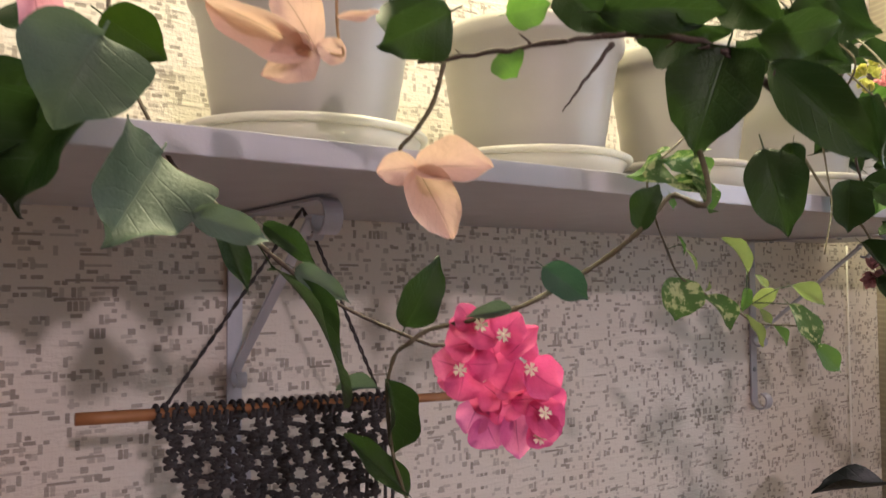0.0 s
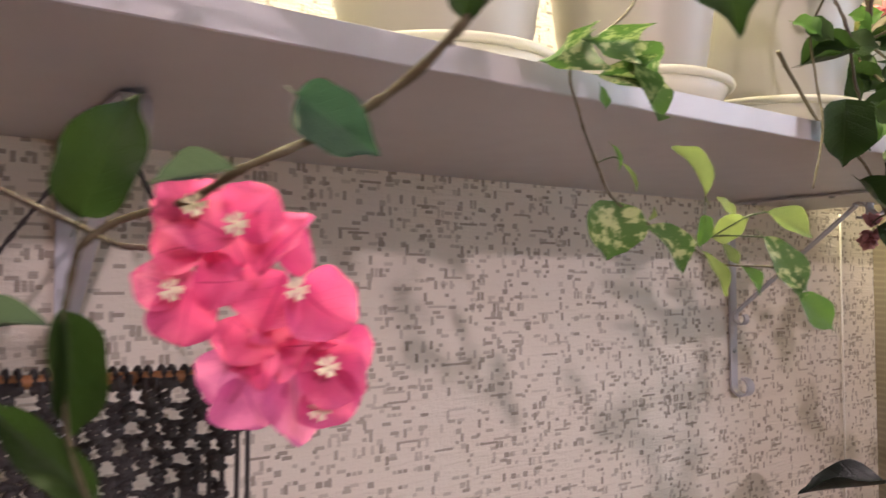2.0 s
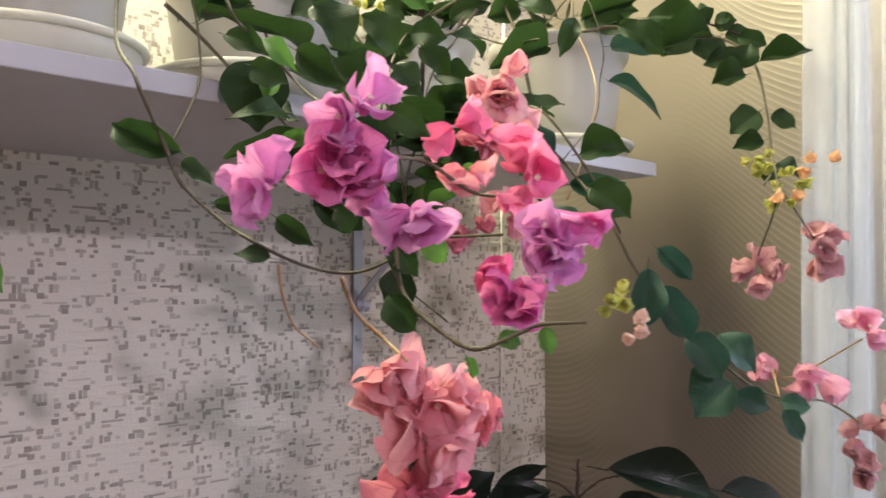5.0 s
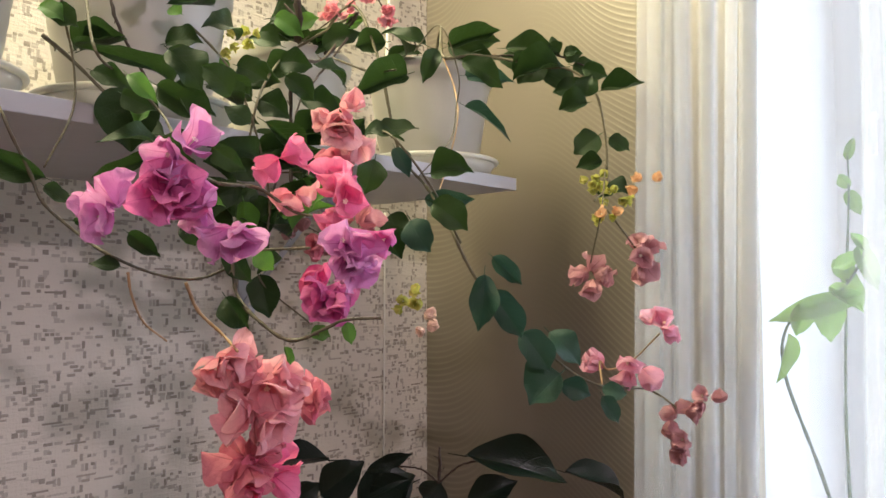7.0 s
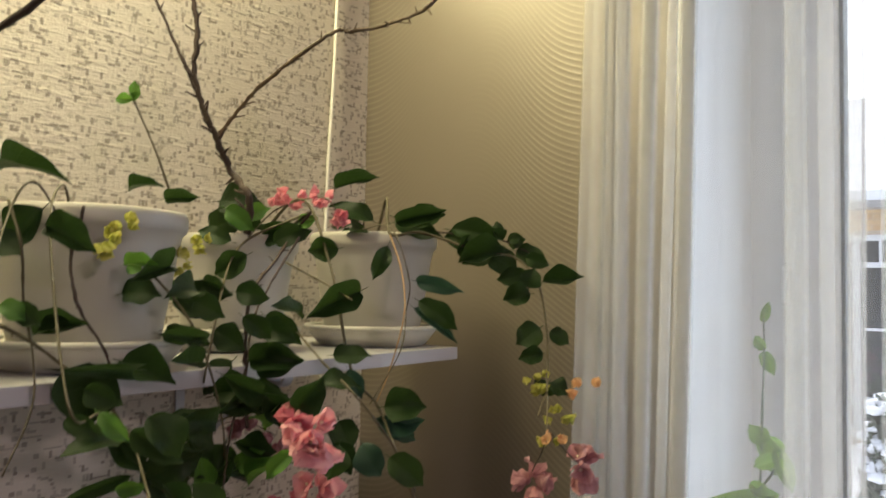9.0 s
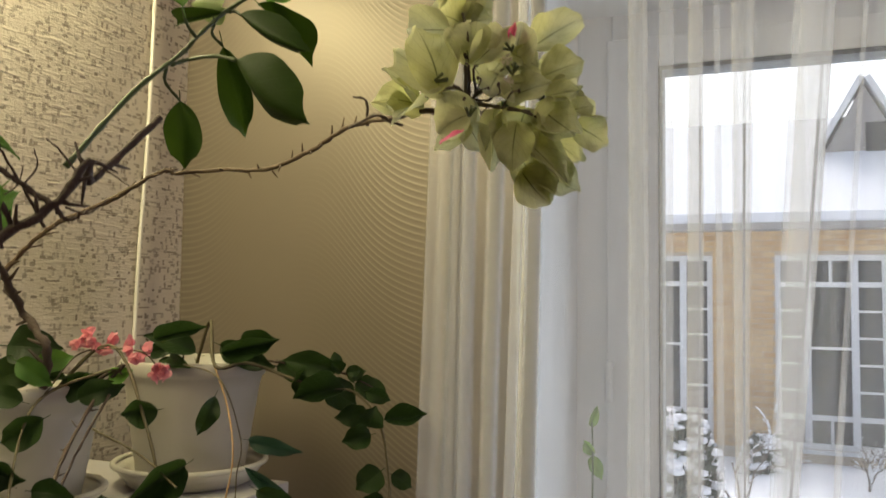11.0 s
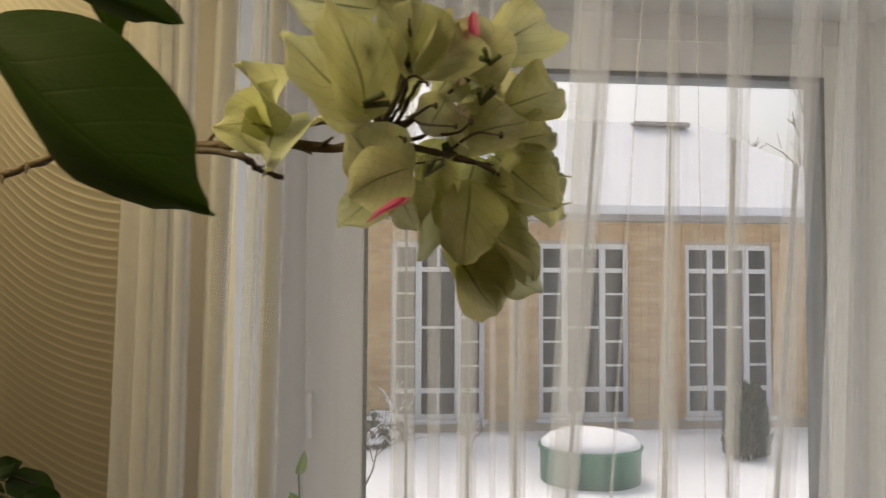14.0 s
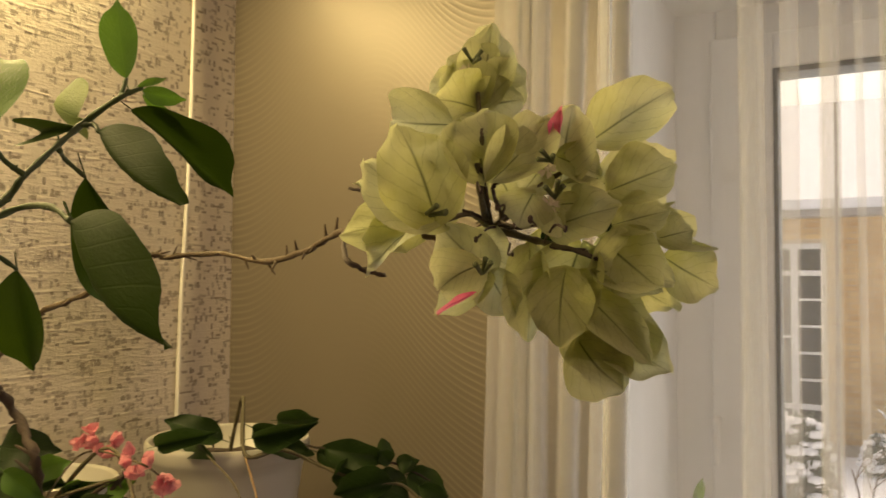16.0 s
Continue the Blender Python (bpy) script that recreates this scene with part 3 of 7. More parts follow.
def bracket(x):
    top = base("shelf_bracket", (x, -0.002, SHELF_B))
    inv = Matrix.Translation((-x, 0.002, -SHELF_B))

    def add(name, bm, m=IRON):
        ob = finish(name, bm, m, smooth=False)
        ob.parent, ob.matrix_parent_inverse = top, inv
    bm = bmesh.new()
    ribbon(bm, [(-0.003, SHELF_B), (-0.003, 1.40), (-0.003, 1.30), (-0.003, 1.245)] + curl(-0.018, 1.240, 0.015, 0.010, 0, -265), x, 0.015, 0.003)
    add("upright", bm)
    bm = bmesh.new()
    ribbon(bm, [(-0.005, SHELF_B - 0.003), (-0.10, SHELF_B - 0.003), (-0.205, SHELF_B - 0.003)] + curl(-0.207, SHELF_B - 0.0185, 0.0155, 0.010, 90, 375), x, 0.016, 0.0025)
    add("arm", bm)
    bm = bmesh.new()
    mid = [(-0.014 - 0.166 * t, 1.346 + 0.132 * t) for t in (i / 14 for i in range(15))]
    ribbon(bm, curl(-0.018, 1.334, 0.006, 0.012, -230, 65, 14)[:-1] + mid[1:] + curl(-0.186, 1.470, 0.012, 0.007, 55, 300, 14), x, 0.010, 0.0025)
    add("brace", bm)
    for z in (1.455, 1.288):
        bm = bmesh.new()
        bmesh.ops.create_uvsphere(bm, u_segments=10, v_segments=6, radius=0.0042, matrix=Matrix.LocRotScale((x, -0.005, z), None, (1, 0.5, 1)))
        add("screw", bm, SCREW)
    for y in (-0.04, -0.15):
        bm = bmesh.new()
        bmesh.ops.create_uvsphere(bm, u_segments=10, v_segments=6, radius=0.0042, matrix=Matrix.LocRotScale((x, y, SHELF_B - 0.005), None, (1, 1, 0.5)))
        add("screw", bm, SCREW)
    tagged(top, "grey scrolled iron bracket screwed under the white shelf", "bracket", "shelf brackets")


for bx in (-2.13, -1.263, -0.400):
    bracket(bx)


# ---- pots and saucers ----
def pot(x, y, r, h, label, turn=0.0):
    """Tapered plastic pot with a rolled rim, standing in a wide saucer."""
    sz = SHELF_T
    sr = r * 1.05
    dish = base("plant_saucer", (x, y, sz))
    part("dish", lathe(bmesh.new(), [(sr * 0.72, 0.0), (sr * 0.80, 0.002), (sr * 0.90, 0.014), (sr * 0.955, 0.0225), (sr * 0.94, 0.026), (sr * 0.87, 0.016), (sr * 0.80, 0.006), (0.004, 0.005)]), SAUCER, dish)
    ring = [(sr * 0.973 + 0.0042 * math.cos(a), 0.0262 + 0.0034 * math.sin(a)) for a in (2 * math.pi * k / 10 for k in range(11))]
    bm = bmesh.new()
    rows = [[bm.verts.new((r * math.cos(2 * math.pi * k / 56), r * math.sin(2 * math.pi * k / 56), z)) for k in range(56)] for r, z in ring[:-1]]
    for a, b in zip(rows, rows[1:] + rows[:1]):
        for k in range(56):
            bm.faces.new((a[k], a[(k + 1) % 56], b[(k + 1) % 56], b[k]))
    part("rim", bm, SAUCER, dish, "rolled rim")
    tagged(dish, "round off-white plastic saucer under a pot on the shelf", "saucer", "saucers under the pots")
    top = base("flower_pot", (x, y, sz + 0.0055))
    prof = [(r * 0.68, 0.0), (r * 0.71, 0.003)]
    for i in range(1, 12):
        t = i / 12
        prof.append((r * (0.71 + 0.215 * t ** 0.9) + 0.0006 * (i % 2), 0.003 + (h - 0.026) * t))
    prof += [(r * 0.945, h - 0.022), (r * 0.985, h - 0.0195), (r * 1.0, h - 0.014), (r * 1.0, h - 0.006), (r * 0.985, h - 0.001), (r * 0.955, h), (r * 0.925, h - 0.004), (r * 0.89, h - 0.03)]
    ob = finish("body", lathe(bmesh.new(), prof), POT, top)
    bm = bmesh.new()
    lathe(bm, [(r * 0.4, h - 0.05), (r * 0.895, h - 0.034), (r * 0.7, h - 0.026), (r * 0.3, h - 0.022)], 28)
    rng = random.Random(int(x * 1000))
    for v in bm.verts:
        v.co.z += rng.uniform(-0.003, 0.003)
    part("soil", bm, SOIL, top, "dark crumbly soil")
    return tagged(top, label, "flower pot", "pots on the shelf")


LBL = "off-white ribbed plastic pot"
pot(-1.278, -0.200, 0.092, 0.142, LBL + " holding a trailing vine")
pot(-1.046, -0.205, 0.090, 0.142, LBL + " holding a trailing vine")
pot(-0.878, -0.246, 0.074, 0.140, LBL + " holding a green-leaved plant")
pot(-0.690, -0.240, 0.092, 0.146, LBL + " holding a bougainvillea")
pot(-0.447, -0.165, 0.082, 0.138, "small cream plastic flower pot holding a thorny tree")
pot(-0.240, -0.225, 0.092, 0.152, LBL + " at the shelf's end")

# ---- cable on the wall ----
bm = tube(bmesh.new(), smooth_line([(-0.090, -0.006, 2.66), (-0.095, -0.008, 2.25), (-0.104, -0.012, 2.0), (-0.111, -0.009, 1.8), (-0.113, -0.006, 1.55)], 10), 0.0034, 0.0034, 8)
tagged(finish("power_cable", bm, CABLE), "thin white cable running down the wallpapered wall", "cable")
bm = tube(bmesh.new(), smooth_line([(-0.113, -0.005, 1.494), (-0.115, -0.006, 1.2), (-0.117, -0.005, 0.3)], 8), 0.0016, 0.0016, 8)
tagged(finish("power_cable", bm, CABLE), "thin white cable below the shelf along the wall", "cable")


# ---- macrame ----
def macrame():
    rng = random.Random(3)
    a, b = Vector((-1.436, -0.158, 1.329)), Vector((-1.107, -0.158, 1.319))
    top = base("macrame_hanging", (-1.27, -0.158, 1.32))
    inv = Matrix.Translation((1.27, 0.158, -1.32))

    def add(name, bm, m, label=""):
        ob = finish(name, bm, m)
        ob.parent, ob.matrix_parent_inverse = top, inv
        tagged(ob, label)
    add("rod", tube(bmesh.new(), [a.lerp(b, i / 12) for i in range(13)], 0.0048, 0.0040, 12, 0.03, rng), DOWEL, "round reddish-brown wooden rod")
    apex = Vector((-1.266, -0.170, 1.489))
    left, right = a.lerp(b, 0.18), a.lerp(b, 0.77)
    for p, q in ((left, apex), (right, apex)):
        bm = bmesh.new()
        for s in (0, math.pi):
            tube(bm, [p.lerp(q, t) + 0.0011 * Vector((math.cos(s + 55 * t), math.sin(s + 55 * t), 0)) for t in (i / 60 for i in range(61))], 0.0009, 0.0009, 5)
        add("hanging_cord", bm, YARN)
    cols, rows = 27, 18
    dx = (right.x - left.x) / (cols - 1)
    dz = 0.0107
    bm = bmesh.new()

    def at(i, j):
        sag = 0.0022 * math.sin(i * 2.1 + j * 1.3) + 0.0015 * math.sin(i * 5.3 + j * 3.1)
        return Vector((left.x + dx * i + sag + j * 0.0026 * max(0.0, 1 - 2.2 * i / cols), -0.163 + 0.002 * math.sin(i + j * 1.7), a.lerp(b, (left.x + dx * i - a.x) / (b.x - a.x)).z - 0.012 - dz * j + 0.002 * math.sin(i * 3.7 + j * 2.3)))

    def knot(c, s=1.0):
        for k in range(3):
            w = 0.0046 * s * (1.0 if k == 1 else 0.8)
            z = c.z + (k - 1) * 0.0034 * s
            tilt = 0.0015 * (-1) ** k
            tube(bm, [Vector((c.x - w, c.y, z - tilt)), Vector((c.x - w * 0.4, c.y - 0.004, z)), Vector((c.x + w * 0.4, c.y - 0.004, z + tilt)), Vector((c.x + w, c.y, z))], 0.0025 * s, 0.0025 * s, 6)
    for i in range(0, cols, 2):
        # lark's head loops over the rod
        c = a.lerp(b, (left.x + dx * i - a.x) / (b.x - a.x))
        for s in (-0.0032, 0.0032):
            loop = [c + Vector((s, 0.0068 * math.cos(t), 0.0068 * math.sin(t))) for t in (2 * math.pi * k / 12 for k in range(13))]
            tube(bm, loop, 0.0019, 0.0019, 5)
        tube(bm, [c + Vector((-0.006, -0.007, -0.004)), c + Vector((0.006, -0.007, -0.004))], 0.0024, 0.0024, 6)
    for j in range(rows):
        reach = max(0.12, 1.04 - 0.026 * j)
        for i in range(cols):
            if (i + j) % 2:
                continue
            if abs(i - cols * 0.47) > cols * 0.5 * reach:
                continue
            c = at(i, j)
            knot(c, rng.uniform(0.72, 0.92))
            for di in (-1, 1):
                if 0 <= i + di < cols:
                    d = at(i + di, j + 1)
                    for o in (-0.0016, 0.0016):
                        tube(bm, smooth_line([c + Vector((di * 0.004 + o, 0, -0.004)), c.lerp(d, 0.5) + Vector((di * 0.0025 + o, -0.002, 0.001)), d + Vector((-di * 0.004 + o, 0, 0.004))], 3), 0.0017, 0.0016, 5)
                if j == 0:
                    tube(bm, [c + Vector((di * 0.003, -0.004, 0.014)), c + Vector((di * 0.003, -0.002, 0.004))], 0.0018, 0.0018, 5)
    add("net", bm, YARN, "net of knotted dark grey yarn")
    for k in range(22):
        x = left.x + 0.02 + (right.x - left.x - 0.01) * k / 21
        z0 = 1.305 - (0.155 if x < right.x - 0.05 else 0.02 + 0.9 * (right.x - x))
        bm = bmesh.new()
        ph = rng.uniform(0, 6)
        pts = [Vector((x + 0.002 * math.sin(ph + 3 * t) + 0.004 * rng.uniform(-1, 1) * t, -0.161 + 0.003 * math.sin(ph + 5 * t), z0 - 0.30 * t)) for t in (i / 12 for i in range(13))]
        tube(bm, pts, 0.0018, 0.0015, 5)
        add("fringe_strand", bm, YARN)
    tagged(top, "dark grey knotted macrame on a wooden rod below the shelf", "wall hanging")


macrame()


# ---- leaves, bracts, stems ----
def blade(kind, seed):
    """One leaf or bract, 1 long along x and 1 wide, with stalk, fold, curl, quilting and ripples."""
    rng = random.Random(seed * 17 + len(kind))
    nu, nv = 18, 10
    a, b, fold, bend, rip, quilt = {"boug": (0.60, 0.92, 0.34, 0.32, 0.060, 0.014), "citrus": (0.80, 0.95, 0.17, 0.22, 0.030, 0.006), "heart": (0.36, 0.85, 0.16, 0.22, 0.034, 0.012), "bract": (0.46, 0.64, 0.24, 0.24, 0.090, 0.010), "crumple": (0.50, 0.80, 0.34, 0.30, 0.13, 0.034), "broad": (0.66, 0.84, 0.16, 0.16, 0.024, 0.011), "sepal": (0.46, 0.64, 0.22, 0.24, 0.070, 0.010)}[kind]
    peak = (a / (a + b)) ** a * (b / (a + b)) ** b
    fold *= rng.uniform(0.3, 1.6)
    bend *= rng.uniform(-0.3, 1.5)
    twist, p1, p2, p3 = rng.uniform(-0.45, 0.45), rng.uniform(0, 6), rng.uniform(0, 6), rng.uniform(0, 6)
    if kind == "broad":
        twist, bend, fold = 0.1 * twist, 0.21, -0.22
    side, curl_tip = rng.uniform(-0.06, 0.06), rng.uniform(-0.12, 0.30)
    verts, uvs, faces = [], [], []
    for i in range(nu + 1):
        t = i / nu
        u = t - 0.06 * math.sin(2 * math.pi * t)
        w = 0.5 * (max(u, 0.0) ** a) * ((1 - u) ** b) / peak
        w *= 1 + 0.025 * math.sin(9 * u + p1)
        if u > 0.80:
            w *= 1 - (0.16 if kind == "bract" else 0.30) * math.sin((u - 0.80) / 0.20 * math.pi)
        for j in range(nv + 1):
            v = 2 * j / nv - 1
            edge = 1 + (0.05 if kind == "boug" else 0.03) * abs(v) * math.sin(13 * u + (p1 if v > 0 else p2))
            x, y = u, v * w * edge + side * math.sin(math.pi * u)
            if kind == "heart" and u < 0.35:
                x -= 0.16 * abs(v) * (1 - u / 0.35)
            if kind in ("bract", "sepal") and u < 0.25:
                x -= 0.07 * abs(v) * (1 - u / 0.25)
            z = fold * abs(v) ** (2.2 if kind in ("bract", "sepal") else 1.5) * w * 2 + bend * (u - u * u) * 1.6
            z += rip * v * v * math.sin(10 * u + (p1 if v > 0 else p2)) + rip * 0.5 * math.sin(6 * u + p3) * v
            z += twist * v * w * u - curl_tip * max(0.0, u - 0.6) ** 2
            # panels between the side veins bulge a little
            z += quilt * abs(math.sin(21 * (u - 0.28 * abs(v)))) * min(1.0, 3 * abs(v)) * (1 - 0.5 * v * v)
            if kind in ("bract", "sepal"):
                z += 0.030 * math.sin(8 * u + 2.5 * v + p2) * math.sin(4.0 * v + p1)
            verts.append((x, y, z))
            uvs.append((u, j / nv))
    k = nv + 1
    for i in range(nu):
        for j in range(nv):
            faces.append((i * k + j, (i + 1) * k + j, (i + 1) * k + j + 1, i * k + j + 1))
    if kind not in ("bract", "sepal"):
        n0 = len(verts)
        for x, z, r in ((-0.16, -0.03, 0.008), (0.02, 0.0, 0.010)):
            for t in range(4):
                verts.append((x, 1.6 * r * math.cos(math.pi * t / 2), z + r * math.sin(math.pi * t / 2)))
                uvs.append((0.02, 0.5))
        for t in range(4):
            faces.append((n0 + t, n0 + (t + 1) % 4, n0 + 4 + (t + 1) % 4, n0 + 4 + t))
    me = bpy.data.meshes.new(kind)
    me.from_pydata(verts, [], faces)
    layer = me.uv_layers.new(name="blade")
    for lp in me.loops:
        layer.data[lp.index].uv = uvs[lp.vertex_index]
    for f in me.polygons:
        f.use_smooth = True
    return me


BLADES, RNG = {}, random.Random(41)


def blade_mesh(kind, material, n=8):
    key = (kind, material.name, RNG.randrange(n))
    if key not in BLADES:
        me = blade(kind, key[2] + 1)
        me.materials.append(material)
        BLADES[key] = me
    return BLADES[key]


FACES = {}


def plant(name, place, face, label, category="plant"):
    ob = base(name, place)
    FACES[ob] = Vector(face)
    return tagged(ob, label, category)


def own(ob, top, m):
    """Hangs ob under a plant that is an unturned Empty, keeping the world pose m."""
    ob.parent = top
    ob.matrix_basis = Matrix.Translation(-top.location) @ m


def frame_of(start, end, facing, width, jitter=0.4):
    d = end - start
    length = d.length
    x = d.normalized()
    n = (facing - start).normalized() + jitter * Vector((RNG.uniform(-1, 1), RNG.uniform(-1, 1), RNG.uniform(-0.4, 1.2)))
    z = n - x * n.dot(x)
    z = z.normalized() if z.length > 1e-3 else x.orthogonal().normalized()
    y = z.cross(x)
    m = Matrix((x, y, z)).transposed().to_4x4()
    return Matrix.Translation(start) @ m @ Matrix.Diagonal((length, width, length, 1))


def leaf(top, kind, material, start, end, width, jitter=None, face=None):
    ob = new("bract" if kind in ("bract", "sepal") else "leaf", blade_mesh(kind, material))
    own(ob, top, frame_of(Vector(start), Vector(end), Vector(face) if face else FACES[top], width, jitter if jitter is not None else (0.3 if kind in ("bract", "sepal") else 0.45)))


def stem(top, pts, r0, r1, material):
    rng = random.Random(len(pts) * 7 + int(1000 * abs(pts[0][0])))
    line = smooth_line(pts, 8)
    if material in (bark_thorn, bark_dark):
        line = [p + 0.32 * r0 * Vector((rng.uniform(-1, 1), rng.uniform(-1, 1), rng.uniform(-1, 1))) for p in line]
    bm = tube(bmesh.new(), line, r0, r1, 8, 0.2, rng)
    thorny = material in (bark_thorn, bark_dark) and r0 > 0.0016
    step = 2 if material is bark_thorn else (3 if thorny else 13)
    for i in range(3, len(line) - 2, step):
        d = (line[i + 1] - line[i - 1]).normalized()
        o = d.orthogonal().normalized()
        o.rotate(Matrix.Rotation(rng.uniform(0, 6.28), 3, d))
        k = rng.uniform(3.0, 5.5) if thorny else rng.uniform(1.6, 2.4)
        r = r0 + (r1 - r0) * i / len(line)
        tube(bm, [line[i], line[i] + (o * 0.7 + d * 0.3) * r * k * 0.5, line[i] + (o + d * 0.7) * r * k], r * 0.75, r * 0.22, 5)
    own(finish("stem", bm, material), top, Matrix.Identity(4))


def star_mesh():
    """Small tubular flower that opens into a five-lobed cream star."""
    bm = bmesh.new()
    tube(bm, [Vector((0, 0, -2.6)), Vector((0, 0, -1.2)), Vector((0, 0, 0))], 0.18, 0.30, 8)
    for k in range(5):
        a = 2 * math.pi * k / 5
        c, s = math.cos(a), math.sin(a)
        ring = [(0.12, 0.0), (0.55, 0.30), (1.0, 0.34), (0.86, 0.0), (1.0, -0.34), (0.55, -0.30)]
        vs = [bm.verts.new((r * c - t * s, r * s + t * c, 0.12 + 0.10 * r)) for r, t in ring]
        bm.faces.new(vs)
    bmesh.ops.create_uvsphere(bm, u_segments=6, v_segments=4, radius=0.2, matrix=Matrix.Translation((0, 0, 0.12)))
    me = bpy.data.meshes.new("star")
    bm.to_mesh(me)
    bm.free()
    me.materials.append(STAR)
    return me


STAR_MESH = star_mesh()


def star(top, place, size):
    place = Vector(place)
    z = (FACES[top] - place).normalized() + 0.35 * Vector((RNG.uniform(-1, 1), RNG.uniform(-1, 1), RNG.uniform(-1, 1)))
    ob = new("flower", STAR_MESH)
    own(ob, top, Matrix.Translation(place) @ z.to_track_quat("Z", "Y").to_matrix().to_4x4() @ Matrix.Scale(size, 4))


def cluster(top, place, r, material, n, size):
    """Flowers of three bracts round a small star, crowded round one point."""
    place, view = Vector(place), FACES[top]
    for k in range(n):
        out = Vector((RNG.gauss(0, 1), RNG.gauss(0, 1), RNG.gauss(0, 1))).normalized()
        spot = place + out * r * RNG.uniform(0.25, 0.7)
        axis = (out * 1.1 + (view - place).normalized() * 0.55 + Vector((0, 0, -0.3))).normalized()
        q = axis.to_track_quat("Z", "Y").to_matrix().to_4x4()
        spin = RNG.uniform(0, 6.28)
        s = size * RNG.uniform(0.85, 1.15)
        fl = new("flower", STAR_MESH)
        fm = Matrix.Translation(spot + axis * s * 0.35) @ q @ Matrix.Scale(s * 0.095, 4)
        own(fl, top, fm)
        for b in range(3):
            a = spin + b * 2.094 + RNG.uniform(-0.3, 0.3)
            rise = RNG.uniform(0.5, 2.3)
            d = (q.to_3x3() @ Vector((math.cos(a), math.sin(a), rise))).normalized()
            up = (q.to_3x3() @ Vector((-math.cos(a) * rise, -math.sin(a) * rise, 1.0))).normalized()
            y = up.cross(d)
            m = Matrix.Translation(spot) @ Matrix((d, y, up)).transposed().to_4x4() @ Matrix.Diagonal((s * RNG.uniform(0.95, 1.2), s * RNG.uniform(0.95, 1.2), s * 1.25, 1))
            ob = new("bract", blade_mesh("bract", material))
            ob.parent = fl
            ob.matrix_basis = fm.inverted() @ m


vine_long = plant("trailing_vine", (-1.278, -0.205, 1.625), (-1.50, -0.72, 1.42), "trailing green bougainvillea vine hanging in front of the shelf")
vine_pink = plant("bougainvillea", (-1.046, -0.215, 1.625), (-1.48, -0.70, 1.41), "bougainvillea vine with a bright pink flower cluster and peach bracts")
pothos = plant("pothos", (-1.046, -0.20, 1.625), (-1.25, -0.75, 1.42), "variegated green and cream pothos trailing over the shelf edge")
magenta_vine = plant("bougainvillea", (-0.69, -0.24, 1.625), (-1.08, -0.94, 1.37), "bougainvillea with magenta and salmon flowers hanging under the shelf")
window_vine = plant("bougainvillea", (-0.24, -0.225, 1.625), (-1.13, -1.0, 1.60), "dark-leaved bougainvillea trailing from the last pot with dry pink flowers")
low_vine = plant("bougainvillea", (-0.447, -0.17, 1.625), (-1.10, -1.01, 1.40), "long bougainvillea strand with blue-green leaves and faded pink flowers")
leafy_vine = plant("bougainvillea", (-0.447, -0.16, 1.625), (-1.13, -1.0, 1.62), "leafy bougainvillea with coral flowers and yellow buds over the small pot")
white_tree = plant("thorny_tree", (-0.46, -0.18, 1.625), (-0.94, -0.87, 1.87), "bare thorny bougainvillea tree with a cluster of greenish-white bracts")
citrus = plant("citrus_plant", (-0.872, -0.25, 1.625), (-0.95, -0.80, 1.84), "green glossy-leaved plant leaning out of its pot above the shelf")
dark_plant = plant("rubber_plant", (-0.37, -0.36, 0.40), (-1.1, -1.02, 1.5), "very dark glossy-leaved houseplant below the shelf by the wall")
sill_plant = plant("hibiscus", (-0.03, -0.715, 1.03), (-1.1, -1.02, 1.4), "light green houseplant on the window sill behind the tulle")


# trailing bougainvillea with the pink cluster, in the two pots at the shelf's far end
stem(vine_long, [(-1.301, -0.215, 1.622), (-1.363, -0.240, 1.725), (-1.429, -0.265, 1.660), (-1.441, -0.275, 1.585), (-1.423, -0.331, 1.500), (-1.412, -0.345, 1.482), (-1.399, -0.371, 1.460), (-1.386, -0.395, 1.440), (-1.368, -0.408, 1.422), (-1.345, -0.403, 1.411), (-1.327, -0.409, 1.402), (-1.325, -0.447, 1.395), (-1.317, -0.451, 1.394)], 0.0015, 0.0009, bark_mid)
leaf(vine_long, "boug", leaf_sheen, (-1.440, -0.434, 1.456), (-1.402, -0.432, 1.445), 0.0160, 0.15)
leaf(vine_long, "boug", leaf_sheen, (-1.378, -0.406, 1.433), (-1.354, -0.421, 1.415), 0.0134)
leaf(vine_long, "boug", leaf_dark, (-1.404, -0.364, 1.463), (-1.389, -0.372, 1.419), 0.0159)
leaf(vine_long, "boug", leaf_dark, (-1.388, -0.388, 1.456), (-1.365, -0.403, 1.435), 0.0114)
leaf(vine_long, "boug", leaf_dark, (-1.386, -0.396, 1.434), (-1.354, -0.414, 1.361), 0.0135)
leaf(vine_long, "boug", leaf_dark, (-1.333, -0.439, 1.403), (-1.320, -0.451, 1.439), 0.0222)
leaf(vine_long, "crumple", leaf_sheen, (-1.471, -0.404, 1.537), (-1.489, -0.400, 1.493), 0.0540, 0.15)
leaf(vine_long, "crumple", leaf_sheen, (-1.447, -0.413, 1.484), (-1.478, -0.443, 1.439), 0.0500, 0.15)
leaf(vine_long, "crumple", leaf_dark, (-1.469, -0.357, 1.512), (-1.496, -0.336, 1.458), 0.0470)
leaf(vine_long, "crumple", leaf_dark, (-1.490, -0.344, 1.535), (-1.510, -0.327, 1.482), 0.0371)
leaf(vine_long, "boug", leaf_dark, (-1.498, -0.340, 1.566), (-1.491, -0.344, 1.549), 0.0223)
leaf(vine_long, "boug", leaf_citrus, (-1.468, -0.387, 1.552), (-1.438, -0.389, 1.534), 0.0290)
